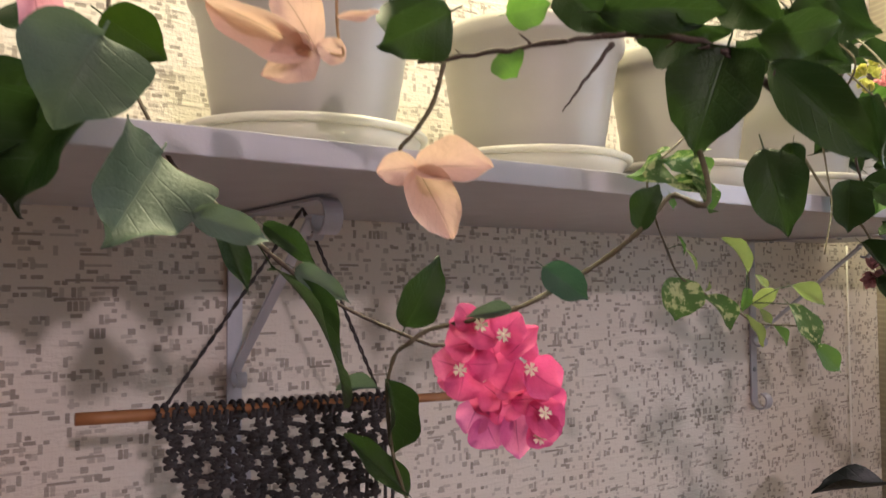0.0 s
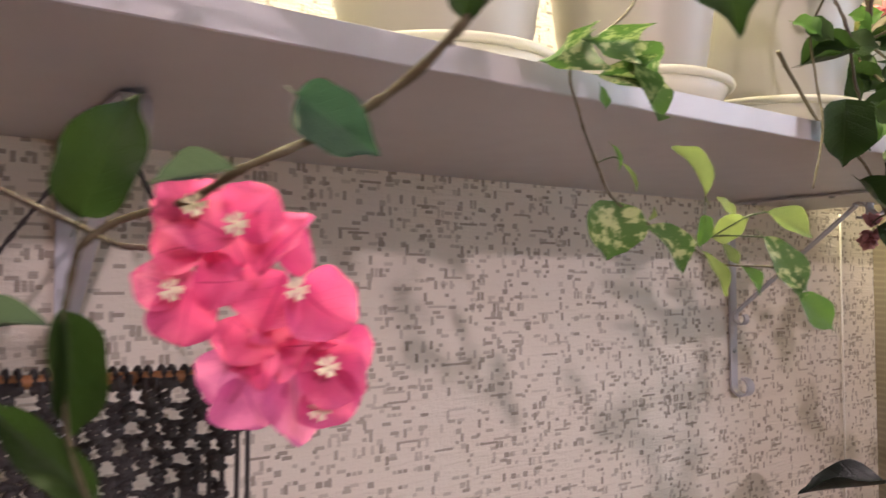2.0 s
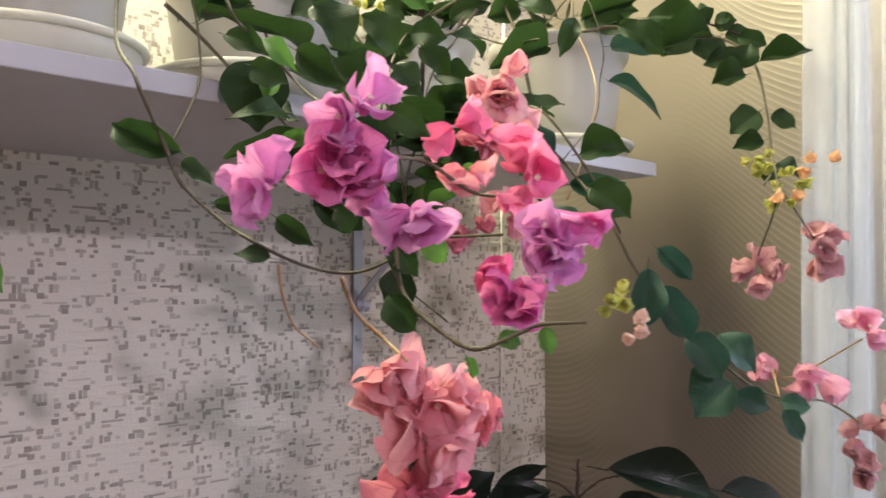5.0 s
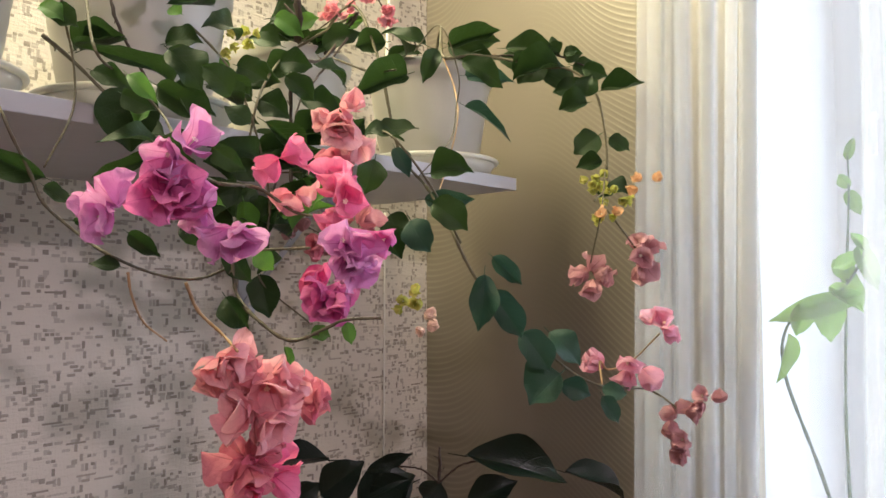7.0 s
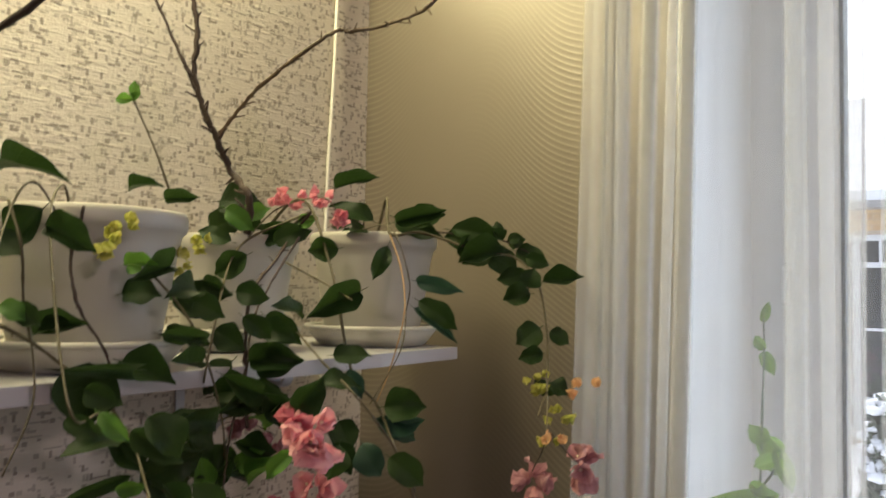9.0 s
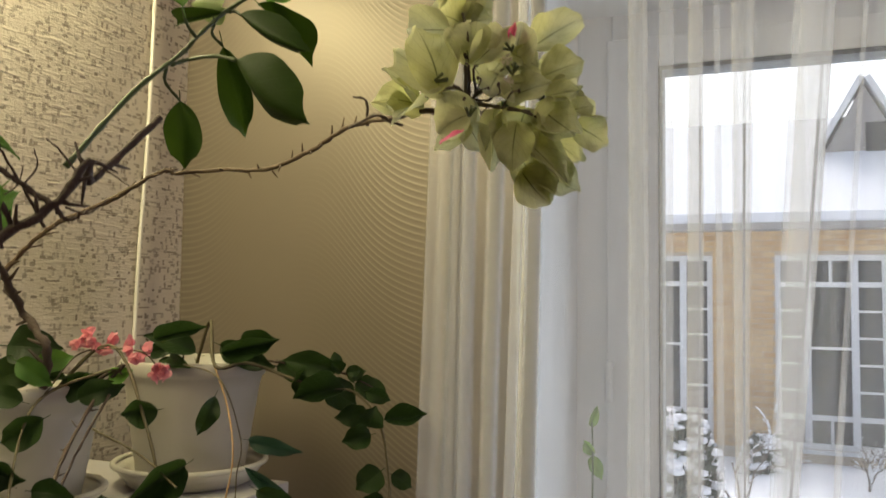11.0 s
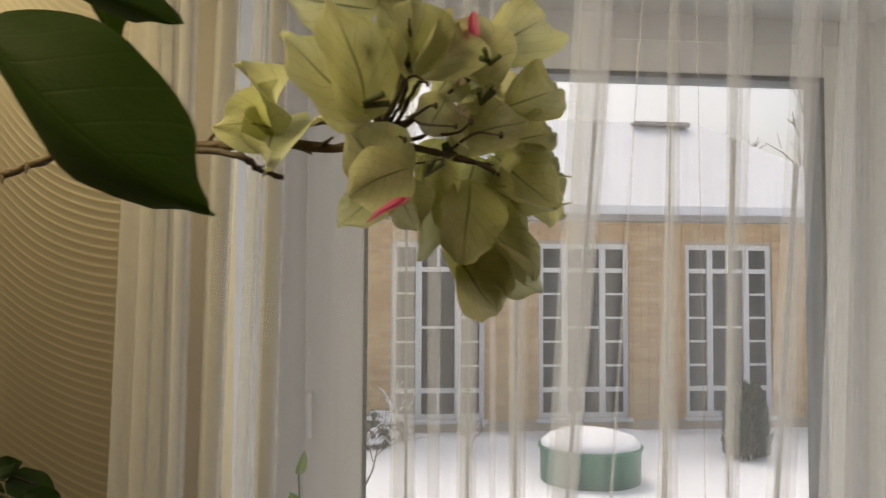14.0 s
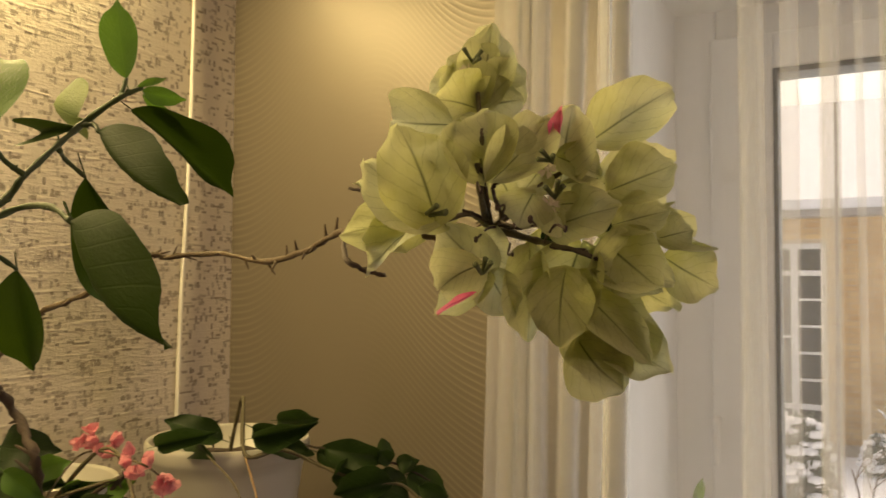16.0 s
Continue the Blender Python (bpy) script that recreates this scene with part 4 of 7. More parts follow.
leaf(vine_long, "bract", bract_blush, (-1.496, -0.384, 1.561), (-1.491, -0.385, 1.528), 0.0205)
stem(vine_pink, [(-1.048, -0.215, 1.622), (-1.077, -0.300, 1.730), (-1.144, -0.400, 1.680), (-1.236, -0.547, 1.478), (-1.250, -0.538, 1.465), (-1.262, -0.530, 1.449), (-1.270, -0.515, 1.436), (-1.286, -0.501, 1.423), (-1.305, -0.492, 1.413), (-1.310, -0.466, 1.407), (-1.324, -0.448, 1.402), (-1.333, -0.442, 1.395), (-1.333, -0.430, 1.389), (-1.334, -0.425, 1.378), (-1.335, -0.425, 1.369), (-1.334, -0.427, 1.343), (-1.328, -0.430, 1.319), (-1.323, -0.433, 1.306)], 0.0014, 0.0010, bark_green)
stem(vine_pink, [(-1.193, -0.570, 1.501), (-1.211, -0.559, 1.522), (-1.233, -0.544, 1.539), (-1.269, -0.515, 1.543), (-1.302, -0.485, 1.538), (-1.334, -0.453, 1.534)], 0.0022, 0.0010, bark_dark)
stem(vine_pink, [(-1.266, -0.519, 1.539), (-1.276, -0.512, 1.523), (-1.285, -0.504, 1.507)], 0.0014, 0.0003, bark_dark)
stem(vine_pink, [(-1.325, -0.463, 1.534), (-1.329, -0.459, 1.514), (-1.336, -0.454, 1.500), (-1.342, -0.448, 1.489), (-1.335, -0.458, 1.476)], 0.0012, 0.0009, bark_green)
leaf(vine_pink, "boug", leaf_sheen, (-1.306, -0.491, 1.413), (-1.324, -0.478, 1.409), 0.0078)
leaf(vine_pink, "boug", leaf_blue, (-1.292, -0.497, 1.433), (-1.274, -0.509, 1.417), 0.0166)
leaf(vine_pink, "boug", leaf_sheen, (-1.338, -0.421, 1.371), (-1.356, -0.408, 1.370), 0.0078)
leaf(vine_pink, "boug", leaf_dark, (-1.335, -0.425, 1.376), (-1.332, -0.424, 1.337), 0.0166)
leaf(vine_pink, "boug", leaf_dark, (-1.326, -0.432, 1.317), (-1.354, -0.414, 1.349), 0.0145)
leaf(vine_pink, "boug", leaf_dark, (-1.324, -0.433, 1.306), (-1.307, -0.444, 1.301), 0.0116)
leaf(vine_pink, "boug", leaf_dark, (-1.262, -0.530, 1.449), (-1.255, -0.536, 1.471), 0.0132)
leaf(vine_pink, "boug", leaf_dark, (-1.377, -0.398, 1.299), (-1.403, -0.380, 1.303), 0.0153)
leaf(vine_pink, "crumple", leaf_dark, (-1.322, -0.465, 1.559), (-1.352, -0.443, 1.542), 0.0307)
leaf(vine_pink, "crumple", leaf_dark, (-1.223, -0.551, 1.536), (-1.235, -0.540, 1.486), 0.0436)
leaf(vine_pink, "boug", leaf_dark, (-1.210, -0.559, 1.543), (-1.177, -0.582, 1.548), 0.0284)
leaf(vine_pink, "boug", leaf_dark, (-1.206, -0.562, 1.529), (-1.163, -0.589, 1.484), 0.0283)
leaf(vine_pink, "boug", leaf_dark, (-1.270, -0.514, 1.555), (-1.218, -0.549, 1.555), 0.0263)
leaf(vine_pink, "boug", leaf_dark, (-1.211, -0.561, 1.488), (-1.201, -0.566, 1.446), 0.0280)
leaf(vine_pink, "boug", leaf_dark, (-1.198, -0.568, 1.491), (-1.200, -0.565, 1.469), 0.0117)
leaf(vine_pink, "boug", leaf_fresh, (-1.306, -0.481, 1.536), (-1.298, -0.486, 1.525), 0.0181)
leaf(vine_pink, "boug", leaf_fresh, (-1.303, -0.484, 1.556), (-1.285, -0.497, 1.561), 0.0194)
leaf(vine_pink, "bract", bract_peach, (-1.372, -0.510, 1.472), (-1.385, -0.501, 1.470), 0.0137)
leaf(vine_pink, "bract", bract_peach, (-1.371, -0.511, 1.472), (-1.346, -0.528, 1.472), 0.0177)
leaf(vine_pink, "bract", bract_peach, (-1.371, -0.511, 1.470), (-1.359, -0.518, 1.443), 0.0201)
leaf(vine_pink, "bract", bract_peach, (-1.408, -0.485, 1.521), (-1.446, -0.470, 1.538), 0.0174, 0.2)
leaf(vine_pink, "bract", bract_peach, (-1.407, -0.485, 1.522), (-1.427, -0.481, 1.508), 0.0189, 0.2)
leaf(vine_pink, "bract", bract_peach, (-1.406, -0.486, 1.523), (-1.422, -0.482, 1.546), 0.0198, 0.2)
leaf(vine_pink, "bract", bract_peach, (-1.394, -0.490, 1.519), (-1.406, -0.488, 1.522), 0.0111, 0.2)
leaf(vine_pink, "bract", bract_peach, (-1.398, -0.493, 1.534), (-1.382, -0.498, 1.538), 0.0039, 0.2)
stem(vine_pink, [(-1.399, -0.492, 1.546), (-1.397, -0.490, 1.528), (-1.395, -0.490, 1.519), (-1.407, -0.485, 1.522)], 0.0007, 0.0005, straw)

# dark leaves that crowd the upper stems of the vine
for start, end, width in (
    ((-1.268, -0.488, 1.575), (-1.248, -0.510, 1.549), 0.0291),
    ((-1.226, -0.515, 1.572), (-1.209, -0.542, 1.547), 0.0313),
    ((-1.164, -0.546, 1.568), (-1.151, -0.570, 1.535), 0.0318),
    ((-1.199, -0.536, 1.577), (-1.186, -0.559, 1.550), 0.0272),
    ((-1.130, -0.550, 1.582), (-1.121, -0.572, 1.556), 0.0302),
    ((-1.108, -0.559, 1.527), (-1.108, -0.566, 1.486), 0.0214),
    ((-1.174, -0.521, 1.550), (-1.165, -0.554, 1.552), 0.0201),
    ((-1.319, -0.401, 1.585), (-1.300, -0.412, 1.550), 0.0301),
):
    leaf(vine_pink, "crumple", leaf_dark, start, end, width)

# pink cluster
leaf(vine_pink, "bract", bract_pink, (-1.303, -0.456, 1.395), (-1.315, -0.448, 1.392), 0.0206)
leaf(vine_pink, "bract", bract_pink, (-1.292, -0.460, 1.389), (-1.298, -0.457, 1.408), 0.0219)
leaf(vine_pink, "bract", bract_pink, (-1.285, -0.467, 1.393), (-1.277, -0.473, 1.399), 0.0217)
leaf(vine_pink, "bract", bract_pink, (-1.274, -0.462, 1.375), (-1.260, -0.472, 1.377), 0.0247)
leaf(vine_pink, "bract", bract_pink, (-1.277, -0.450, 1.373), (-1.280, -0.447, 1.350), 0.0230)
leaf(vine_pink, "bract", bract_pink, (-1.266, -0.465, 1.366), (-1.256, -0.471, 1.357), 0.0225)
leaf(vine_pink, "bract", bract_pink, (-1.295, -0.445, 1.378), (-1.310, -0.434, 1.373), 0.0203)
leaf(vine_pink, "bract", bract_pink, (-1.281, -0.445, 1.368), (-1.289, -0.439, 1.357), 0.0219)
leaf(vine_pink, "bract", bract_pink, (-1.280, -0.462, 1.386), (-1.286, -0.458, 1.369), 0.0244)
leaf(vine_pink, "bract", bract_pink, (-1.299, -0.469, 1.397), (-1.318, -0.456, 1.406), 0.0194)
leaf(vine_pink, "bract", bract_pink, (-1.298, -0.470, 1.399), (-1.289, -0.477, 1.410), 0.0210)
leaf(vine_pink, "bract", bract_pink, (-1.290, -0.467, 1.388), (-1.277, -0.477, 1.403), 0.0155)
leaf(vine_pink, "bract", bract_pink, (-1.278, -0.469, 1.382), (-1.264, -0.478, 1.371), 0.0230)
leaf(vine_pink, "bract", bract_pink, (-1.306, -0.451, 1.382), (-1.319, -0.442, 1.387), 0.0200)
leaf(vine_pink, "bract", bract_pink, (-1.305, -0.451, 1.381), (-1.307, -0.448, 1.365), 0.0201)
leaf(vine_pink, "bract", bract_pink, (-1.304, -0.453, 1.384), (-1.292, -0.462, 1.385), 0.0178)
leaf(vine_pink, "bract", bract_pink, (-1.284, -0.456, 1.378), (-1.275, -0.462, 1.368), 0.0206)
leaf(vine_pink, "bract", bract_pink, (-1.290, -0.448, 1.372), (-1.279, -0.455, 1.362), 0.0208)
leaf(vine_pink, "bract", bract_pink, (-1.272, -0.464, 1.362), (-1.258, -0.473, 1.350), 0.0205)
leaf(vine_pink, "bract", bract_pink, (-1.269, -0.465, 1.355), (-1.261, -0.469, 1.342), 0.0206)
leaf(vine_pink, "bract", bract_pink, (-1.278, -0.456, 1.364), (-1.262, -0.467, 1.365), 0.0163)
leaf(vine_pink, "bract", bract_pink, (-1.308, -0.464, 1.402), (-1.315, -0.460, 1.415), 0.0139)
leaf(vine_pink, "bract", bract_magenta, (-1.287, -0.440, 1.361), (-1.292, -0.435, 1.345), 0.0190)
leaf(vine_pink, "bract", bract_magenta, (-1.285, -0.442, 1.354), (-1.279, -0.446, 1.338), 0.0258)
leaf(vine_pink, "bract", bract_magenta, (-1.272, -0.452, 1.357), (-1.269, -0.452, 1.332), 0.0180)
star(vine_pink, (-1.311, -0.473, 1.405), 0.0036)
star(vine_pink, (-1.301, -0.478, 1.400), 0.0036)
star(vine_pink, (-1.282, -0.476, 1.382), 0.0036)
star(vine_pink, (-1.271, -0.474, 1.359), 0.0036)
star(vine_pink, (-1.272, -0.471, 1.346), 0.0036)
star(vine_pink, (-1.312, -0.457, 1.382), 0.0036)

# variegated trailing plant hanging over the shelf's edge
stem(pothos, [(-1.044, -0.225, 1.622), (-1.010, -0.290, 1.700), (-0.990, -0.345, 1.640), (-1.005, -0.362, 1.560), (-1.059, -0.362, 1.512), (-1.057, -0.364, 1.480), (-1.050, -0.370, 1.452), (-1.043, -0.376, 1.431), (-1.028, -0.388, 1.417), (-1.019, -0.396, 1.408), (-1.009, -0.403, 1.403), (-0.997, -0.414, 1.394), (-0.972, -0.434, 1.391), (-0.965, -0.441, 1.376)], 0.0011, 0.0006, bark_green)
stem(pothos, [(-1.009, -0.403, 1.403), (-1.004, -0.407, 1.410), (-1.003, -0.408, 1.432)], 0.0006, 0.0005, stem_green)
stem(pothos, [(-1.006, -0.406, 1.407), (-0.998, -0.412, 1.410), (-0.979, -0.428, 1.409)], 0.0006, 0.0005, stem_green)
stem(pothos, [(-1.001, -0.410, 1.409), (-0.987, -0.422, 1.420), (-0.977, -0.429, 1.423)], 0.0006, 0.0005, stem_green)
stem(pothos, [(-1.049, -0.370, 1.452), (-1.042, -0.376, 1.455), (-1.038, -0.379, 1.451)], 0.0005, 0.0004, stem_green)
leaf(pothos, "crumple", leaf_pied, (-1.027, -0.366, 1.524), (-0.991, -0.366, 1.483), 0.0284, 0.2, (-0.92, -1.00, 1.40))
leaf(pothos, "crumple", leaf_pied, (-1.036, -0.362, 1.506), (-0.993, -0.362, 1.508), 0.0187, 0.2, (-0.92, -1.00, 1.40))
leaf(pothos, "crumple", leaf_pied, (-1.044, -0.360, 1.530), (-1.084, -0.360, 1.507), 0.0248, 0.2, (-0.92, -1.00, 1.40))
leaf(pothos, "crumple", leaf_pied, (-1.015, -0.370, 1.528), (-1.061, -0.370, 1.521), 0.0223, 0.3, (-0.92, -1.00, 1.40))
leaf(pothos, "citrus", leaf_fresh, (-1.047, -0.371, 1.496), (-1.045, -0.373, 1.482), 0.0104, 0.15, (-0.92, -1.00, 1.40))
leaf(pothos, "heart", leaf_pied, (-1.042, -0.377, 1.425), (-1.047, -0.374, 1.396), 0.0346, 0.1)
leaf(pothos, "citrus", leaf_pied, (-1.030, -0.387, 1.415), (-1.014, -0.400, 1.388), 0.0168, 0.15, (-0.92, -1.00, 1.40))
leaf(pothos, "citrus", leaf_lime, (-1.003, -0.408, 1.432), (-1.016, -0.396, 1.461), 0.0104, 0.15, (-0.92, -1.00, 1.40))
leaf(pothos, "citrus", leaf_lime, (-0.990, -0.418, 1.422), (-0.998, -0.412, 1.432), 0.0093, 0.15, (-0.92, -1.00, 1.40))
leaf(pothos, "citrus", leaf_lime, (-1.001, -0.410, 1.409), (-0.985, -0.423, 1.420), 0.0177, 0.15, (-0.92, -1.00, 1.40))
leaf(pothos, "citrus", leaf_lime, (-0.977, -0.429, 1.423), (-0.959, -0.445, 1.408), 0.0167, 0.15, (-0.92, -1.00, 1.40))
leaf(pothos, "citrus", leaf_pied, (-0.979, -0.428, 1.409), (-0.962, -0.444, 1.377), 0.0213, 0.15, (-0.92, -1.00, 1.40))
leaf(pothos, "citrus", leaf_pied, (-0.974, -0.433, 1.391), (-0.965, -0.442, 1.375), 0.0107, 0.15, (-0.92, -1.00, 1.40))
leaf(pothos, "citrus", leaf_fresh, (-0.966, -0.440, 1.377), (-0.947, -0.450, 1.357), 0.0188, 0.15, (-0.92, -1.00, 1.40))
leaf(pothos, "citrus", leaf_lime, (-0.997, -0.414, 1.405), (-0.989, -0.420, 1.393), 0.0086, 0.15, (-0.92, -1.00, 1.40))
leaf(pothos, "citrus", leaf_fresh, (-0.989, -0.420, 1.393), (-0.982, -0.427, 1.376), 0.0132, 0.15, (-0.92, -1.00, 1.40))
leaf(pothos, "citrus", leaf_lime, (-1.005, -0.407, 1.401), (-0.996, -0.416, 1.376), 0.0065, 0.15, (-0.92, -1.00, 1.40))
leaf(pothos, "heart", leaf_fresh, (-1.003, -0.408, 1.419), (-1.007, -0.406, 1.403), 0.0099, 0.15)
leaf(pothos, "citrus", leaf_lime, (-1.028, -0.388, 1.419), (-1.025, -0.390, 1.427), 0.0058, 0.15, (-0.92, -1.00, 1.40))
leaf(pothos, "citrus", leaf_fresh, (-1.043, -0.375, 1.462), (-1.040, -0.378, 1.447), 0.0077, 0.15, (-0.92, -1.00, 1.40))
leaf(pothos, "citrus", leaf_lime, (-1.039, -0.379, 1.451), (-1.033, -0.384, 1.435), 0.0064, 0.15, (-0.92, -1.00, 1.40))

# magenta bougainvillea with flowers hanging under the shelf
stem(magenta_vine, [(-0.710, -0.250, 1.622), (-0.762, -0.320, 1.676), (-0.801, -0.370, 1.640), (-0.849, -0.488, 1.518), (-0.813, -0.467, 1.505), (-0.789, -0.467, 1.485), (-0.846, -0.587, 1.440), (-0.874, -0.646, 1.418), (-0.848, -0.631, 1.415)], 0.0011, 0.0008, bark_green)
stem(magenta_vine, [(-0.715, -0.260, 1.622), (-0.810, -0.360, 1.672), (-0.886, -0.460, 1.600), (-0.917, -0.511, 1.487), (-0.922, -0.549, 1.450), (-0.907, -0.545, 1.423), (-0.902, -0.550, 1.407), (-0.886, -0.551, 1.393), (-0.882, -0.580, 1.380), (-0.855, -0.579, 1.370), (-0.833, -0.583, 1.367), (-0.822, -0.595, 1.372), (-0.814, -0.609, 1.382), (-0.809, -0.638, 1.383), (-0.818, -0.666, 1.382)], 0.0010, 0.0007, bark_green)
stem(magenta_vine, [(-0.872, -0.584, 1.370), (-0.867, -0.579, 1.358), (-0.853, -0.566, 1.343), (-0.839, -0.566, 1.332)], 0.0008, 0.0005, straw)
stem(magenta_vine, [(-0.836, -0.580, 1.365), (-0.829, -0.582, 1.349), (-0.821, -0.594, 1.336), (-0.826, -0.616, 1.328)], 0.0011, 0.0008, straw)
stem(magenta_vine, [(-0.848, -0.631, 1.415), (-0.813, -0.616, 1.417), (-0.796, -0.625, 1.405), (-0.789, -0.643, 1.401)], 0.0011, 0.0008, bark_green)
stem(magenta_vine, [(-0.874, -0.646, 1.418), (-0.843, -0.587, 1.425), (-0.848, -0.567, 1.419), (-0.875, -0.581, 1.407)], 0.0011, 0.0008, bark_green)
stem(magenta_vine, [(-0.819, -0.599, 1.381), (-0.819, -0.605, 1.358), (-0.818, -0.626, 1.343), (-0.810, -0.642, 1.334), (-0.798, -0.657, 1.341), (-0.795, -0.667, 1.345), (-0.782, -0.681, 1.346)], 0.0013, 0.0008, bark_green)
leaf(magenta_vine, "boug", leaf_dark, (-0.899, -0.544, 1.421), (-0.922, -0.523, 1.434), 0.0157)
leaf(magenta_vine, "boug", leaf_dark, (-0.901, -0.549, 1.416), (-0.890, -0.558, 1.405), 0.0102)
leaf(magenta_vine, "boug", leaf_dark, (-0.886, -0.551, 1.398), (-0.870, -0.565, 1.397), 0.0072)
leaf(magenta_vine, "boug", leaf_dark, (-0.864, -0.568, 1.392), (-0.851, -0.579, 1.379), 0.0105)
leaf(magenta_vine, "boug", leaf_dark, (-0.876, -0.584, 1.373), (-0.888, -0.573, 1.375), 0.0090)
leaf(magenta_vine, "heart", leaf_dark, (-0.757, -0.358, 1.522), (-0.752, -0.352, 1.476), 0.0500, 0.2)
leaf(magenta_vine, "boug", leaf_dark, (-0.640, -0.378, 1.375), (-0.633, -0.383, 1.335), 0.0300)
leaf(magenta_vine, "boug", leaf_dark, (-0.630, -0.376, 1.400), (-0.648, -0.384, 1.375), 0.0230)
leaf(magenta_vine, "boug", leaf_dark, (-0.625, -0.372, 1.445), (-0.640, -0.380, 1.405), 0.0320)
leaf(magenta_vine, "boug", leaf_fresh, (-0.660, -0.380, 1.440), (-0.655, -0.385, 1.405), 0.0200)
stem(magenta_vine, [(-0.690, -0.300, 1.630), (-0.660, -0.360, 1.560), (-0.632, -0.374, 1.470), (-0.630, -0.376, 1.400), (-0.640, -0.378, 1.370), (-0.600, -0.400, 1.330)], 0.0013, 0.0008, bark_green)
cluster(magenta_vine, (-0.505, -0.250, 1.440), 0.0100, bract_dry, 5, 0.0150)
cluster(magenta_vine, (-0.470, -0.275, 1.415), 0.0080, bract_dry, 4, 0.0140)
stem(magenta_vine, [(-0.632, -0.374, 1.470), (-0.560, -0.360, 1.475), (-0.505, -0.252, 1.448), (-0.470, -0.275, 1.420)], 0.0009, 0.0006, bark_green)
leaf(magenta_vine, "boug", leaf_dark, (-0.840, -0.469, 1.505), (-0.821, -0.486, 1.493), 0.0149)
leaf(magenta_vine, "boug", leaf_dark, (-0.808, -0.494, 1.497), (-0.782, -0.516, 1.474), 0.0190)
leaf(magenta_vine, "boug", leaf_dark, (-0.821, -0.531, 1.511), (-0.805, -0.544, 1.486), 0.0245)
leaf(magenta_vine, "boug", leaf_dark, (-0.827, -0.556, 1.474), (-0.814, -0.567, 1.456), 0.0151)
leaf(magenta_vine, "boug", leaf_dark, (-0.873, -0.648, 1.434), (-0.887, -0.634, 1.426), 0.0113)
leaf(magenta_vine, "boug", leaf_dark, (-0.869, -0.656, 1.428), (-0.857, -0.666, 1.417), 0.0115)
leaf(magenta_vine, "boug", leaf_dark, (-0.785, -0.462, 1.458), (-0.820, -0.429, 1.440), 0.0112)
leaf(magenta_vine, "boug", leaf_dark, (-0.834, -0.574, 1.398), (-0.829, -0.578, 1.386), 0.0124)
leaf(magenta_vine, "boug", leaf_dark, (-0.820, -0.596, 1.383), (-0.810, -0.605, 1.365), 0.0144)
leaf(magenta_vine, "boug", leaf_dark, (-0.822, -0.598, 1.357), (-0.812, -0.606, 1.339), 0.0148)
leaf(magenta_vine, "boug", leaf_dark, (-0.827, -0.608, 1.468), (-0.839, -0.598, 1.484), 0.0159)
leaf(magenta_vine, "boug", leaf_dark, (-0.823, -0.620, 1.451), (-0.833, -0.611, 1.461), 0.0134)
leaf(magenta_vine, "boug", leaf_dark, (-0.870, -0.640, 1.417), (-0.877, -0.635, 1.428), 0.0106)
leaf(magenta_vine, "boug", leaf_fresh, (-0.817, -0.471, 1.507), (-0.801, -0.484, 1.487), 0.0136)
leaf(magenta_vine, "boug", leaf_fresh, (-0.813, -0.612, 1.381), (-0.805, -0.619, 1.372), 0.0119)
leaf(magenta_vine, "boug", leaf_fresh, (-0.803, -0.649, 1.338), (-0.795, -0.656, 1.336), 0.0090)
leaf(magenta_vine, "boug", leaf_fresh, (-0.794, -0.668, 1.344), (-0.792, -0.669, 1.332), 0.0076)
leaf(magenta_vine, "boug", leaf_fresh, (-0.814, -0.641, 1.331), (-0.811, -0.642, 1.321), 0.0047)
leaf(magenta_vine, "boug", leaf_fresh, (-0.839, -0.591, 1.414), (-0.826, -0.603, 1.407), 0.0091)
leaf(magenta_vine, "boug", leaf_fresh, (-0.797, -0.462, 1.450), (-0.782, -0.477, 1.453), 0.0122)
cluster(magenta_vine, (-0.881, -0.651, 1.424), 0.0075, bract_lilac, 3, 0.0165)
cluster(magenta_vine, (-0.899, -0.626, 1.399), 0.0075, bract_lilac, 3, 0.0165)
cluster(magenta_vine, (-0.884, -0.641, 1.404), 0.0080, bract_magenta, 4, 0.0165)
cluster(magenta_vine, (-0.868, -0.650, 1.399), 0.0045, bract_lilac, 2, 0.0155)
cluster(magenta_vine, (-0.853, -0.654, 1.392), 0.0070, bract_lilac, 3, 0.0165)
cluster(magenta_vine, (-0.806, -0.625, 1.434), 0.0040, bract_hot, 2, 0.0175)
cluster(magenta_vine, (-0.687, -0.546, 1.484), 0.0165, bract_salmon, 7, 0.0185)
cluster(magenta_vine, (-0.782, -0.648, 1.409), 0.0090, bract_hot, 4, 0.0175)
cluster(magenta_vine, (-0.790, -0.618, 1.417), 0.0060, bract_coral, 3, 0.0110)
cluster(magenta_vine, (-0.800, -0.674, 1.381), 0.0090, bract_lilac, 5, 0.0155)
cluster(magenta_vine, (-0.782, -0.662, 1.378), 0.0060, bract_lilac, 2, 0.0150)
cluster(magenta_vine, (-0.783, -0.647, 1.362), 0.0090, bract_magenta, 4, 0.0155)
cluster(magenta_vine, (-0.788, -0.622, 1.370), 0.0050, bract_pink, 2, 0.0140)
cluster(magenta_vine, (-0.786, -0.690, 1.388), 0.0030, bract_magenta, 1, 0.0110)
cluster(magenta_vine, (-0.826, -0.593, 1.323), 0.0090, bract_salmon, 4, 0.0180)
cluster(magenta_vine, (-0.800, -0.606, 1.311), 0.0100, bract_salmon, 5, 0.0180)
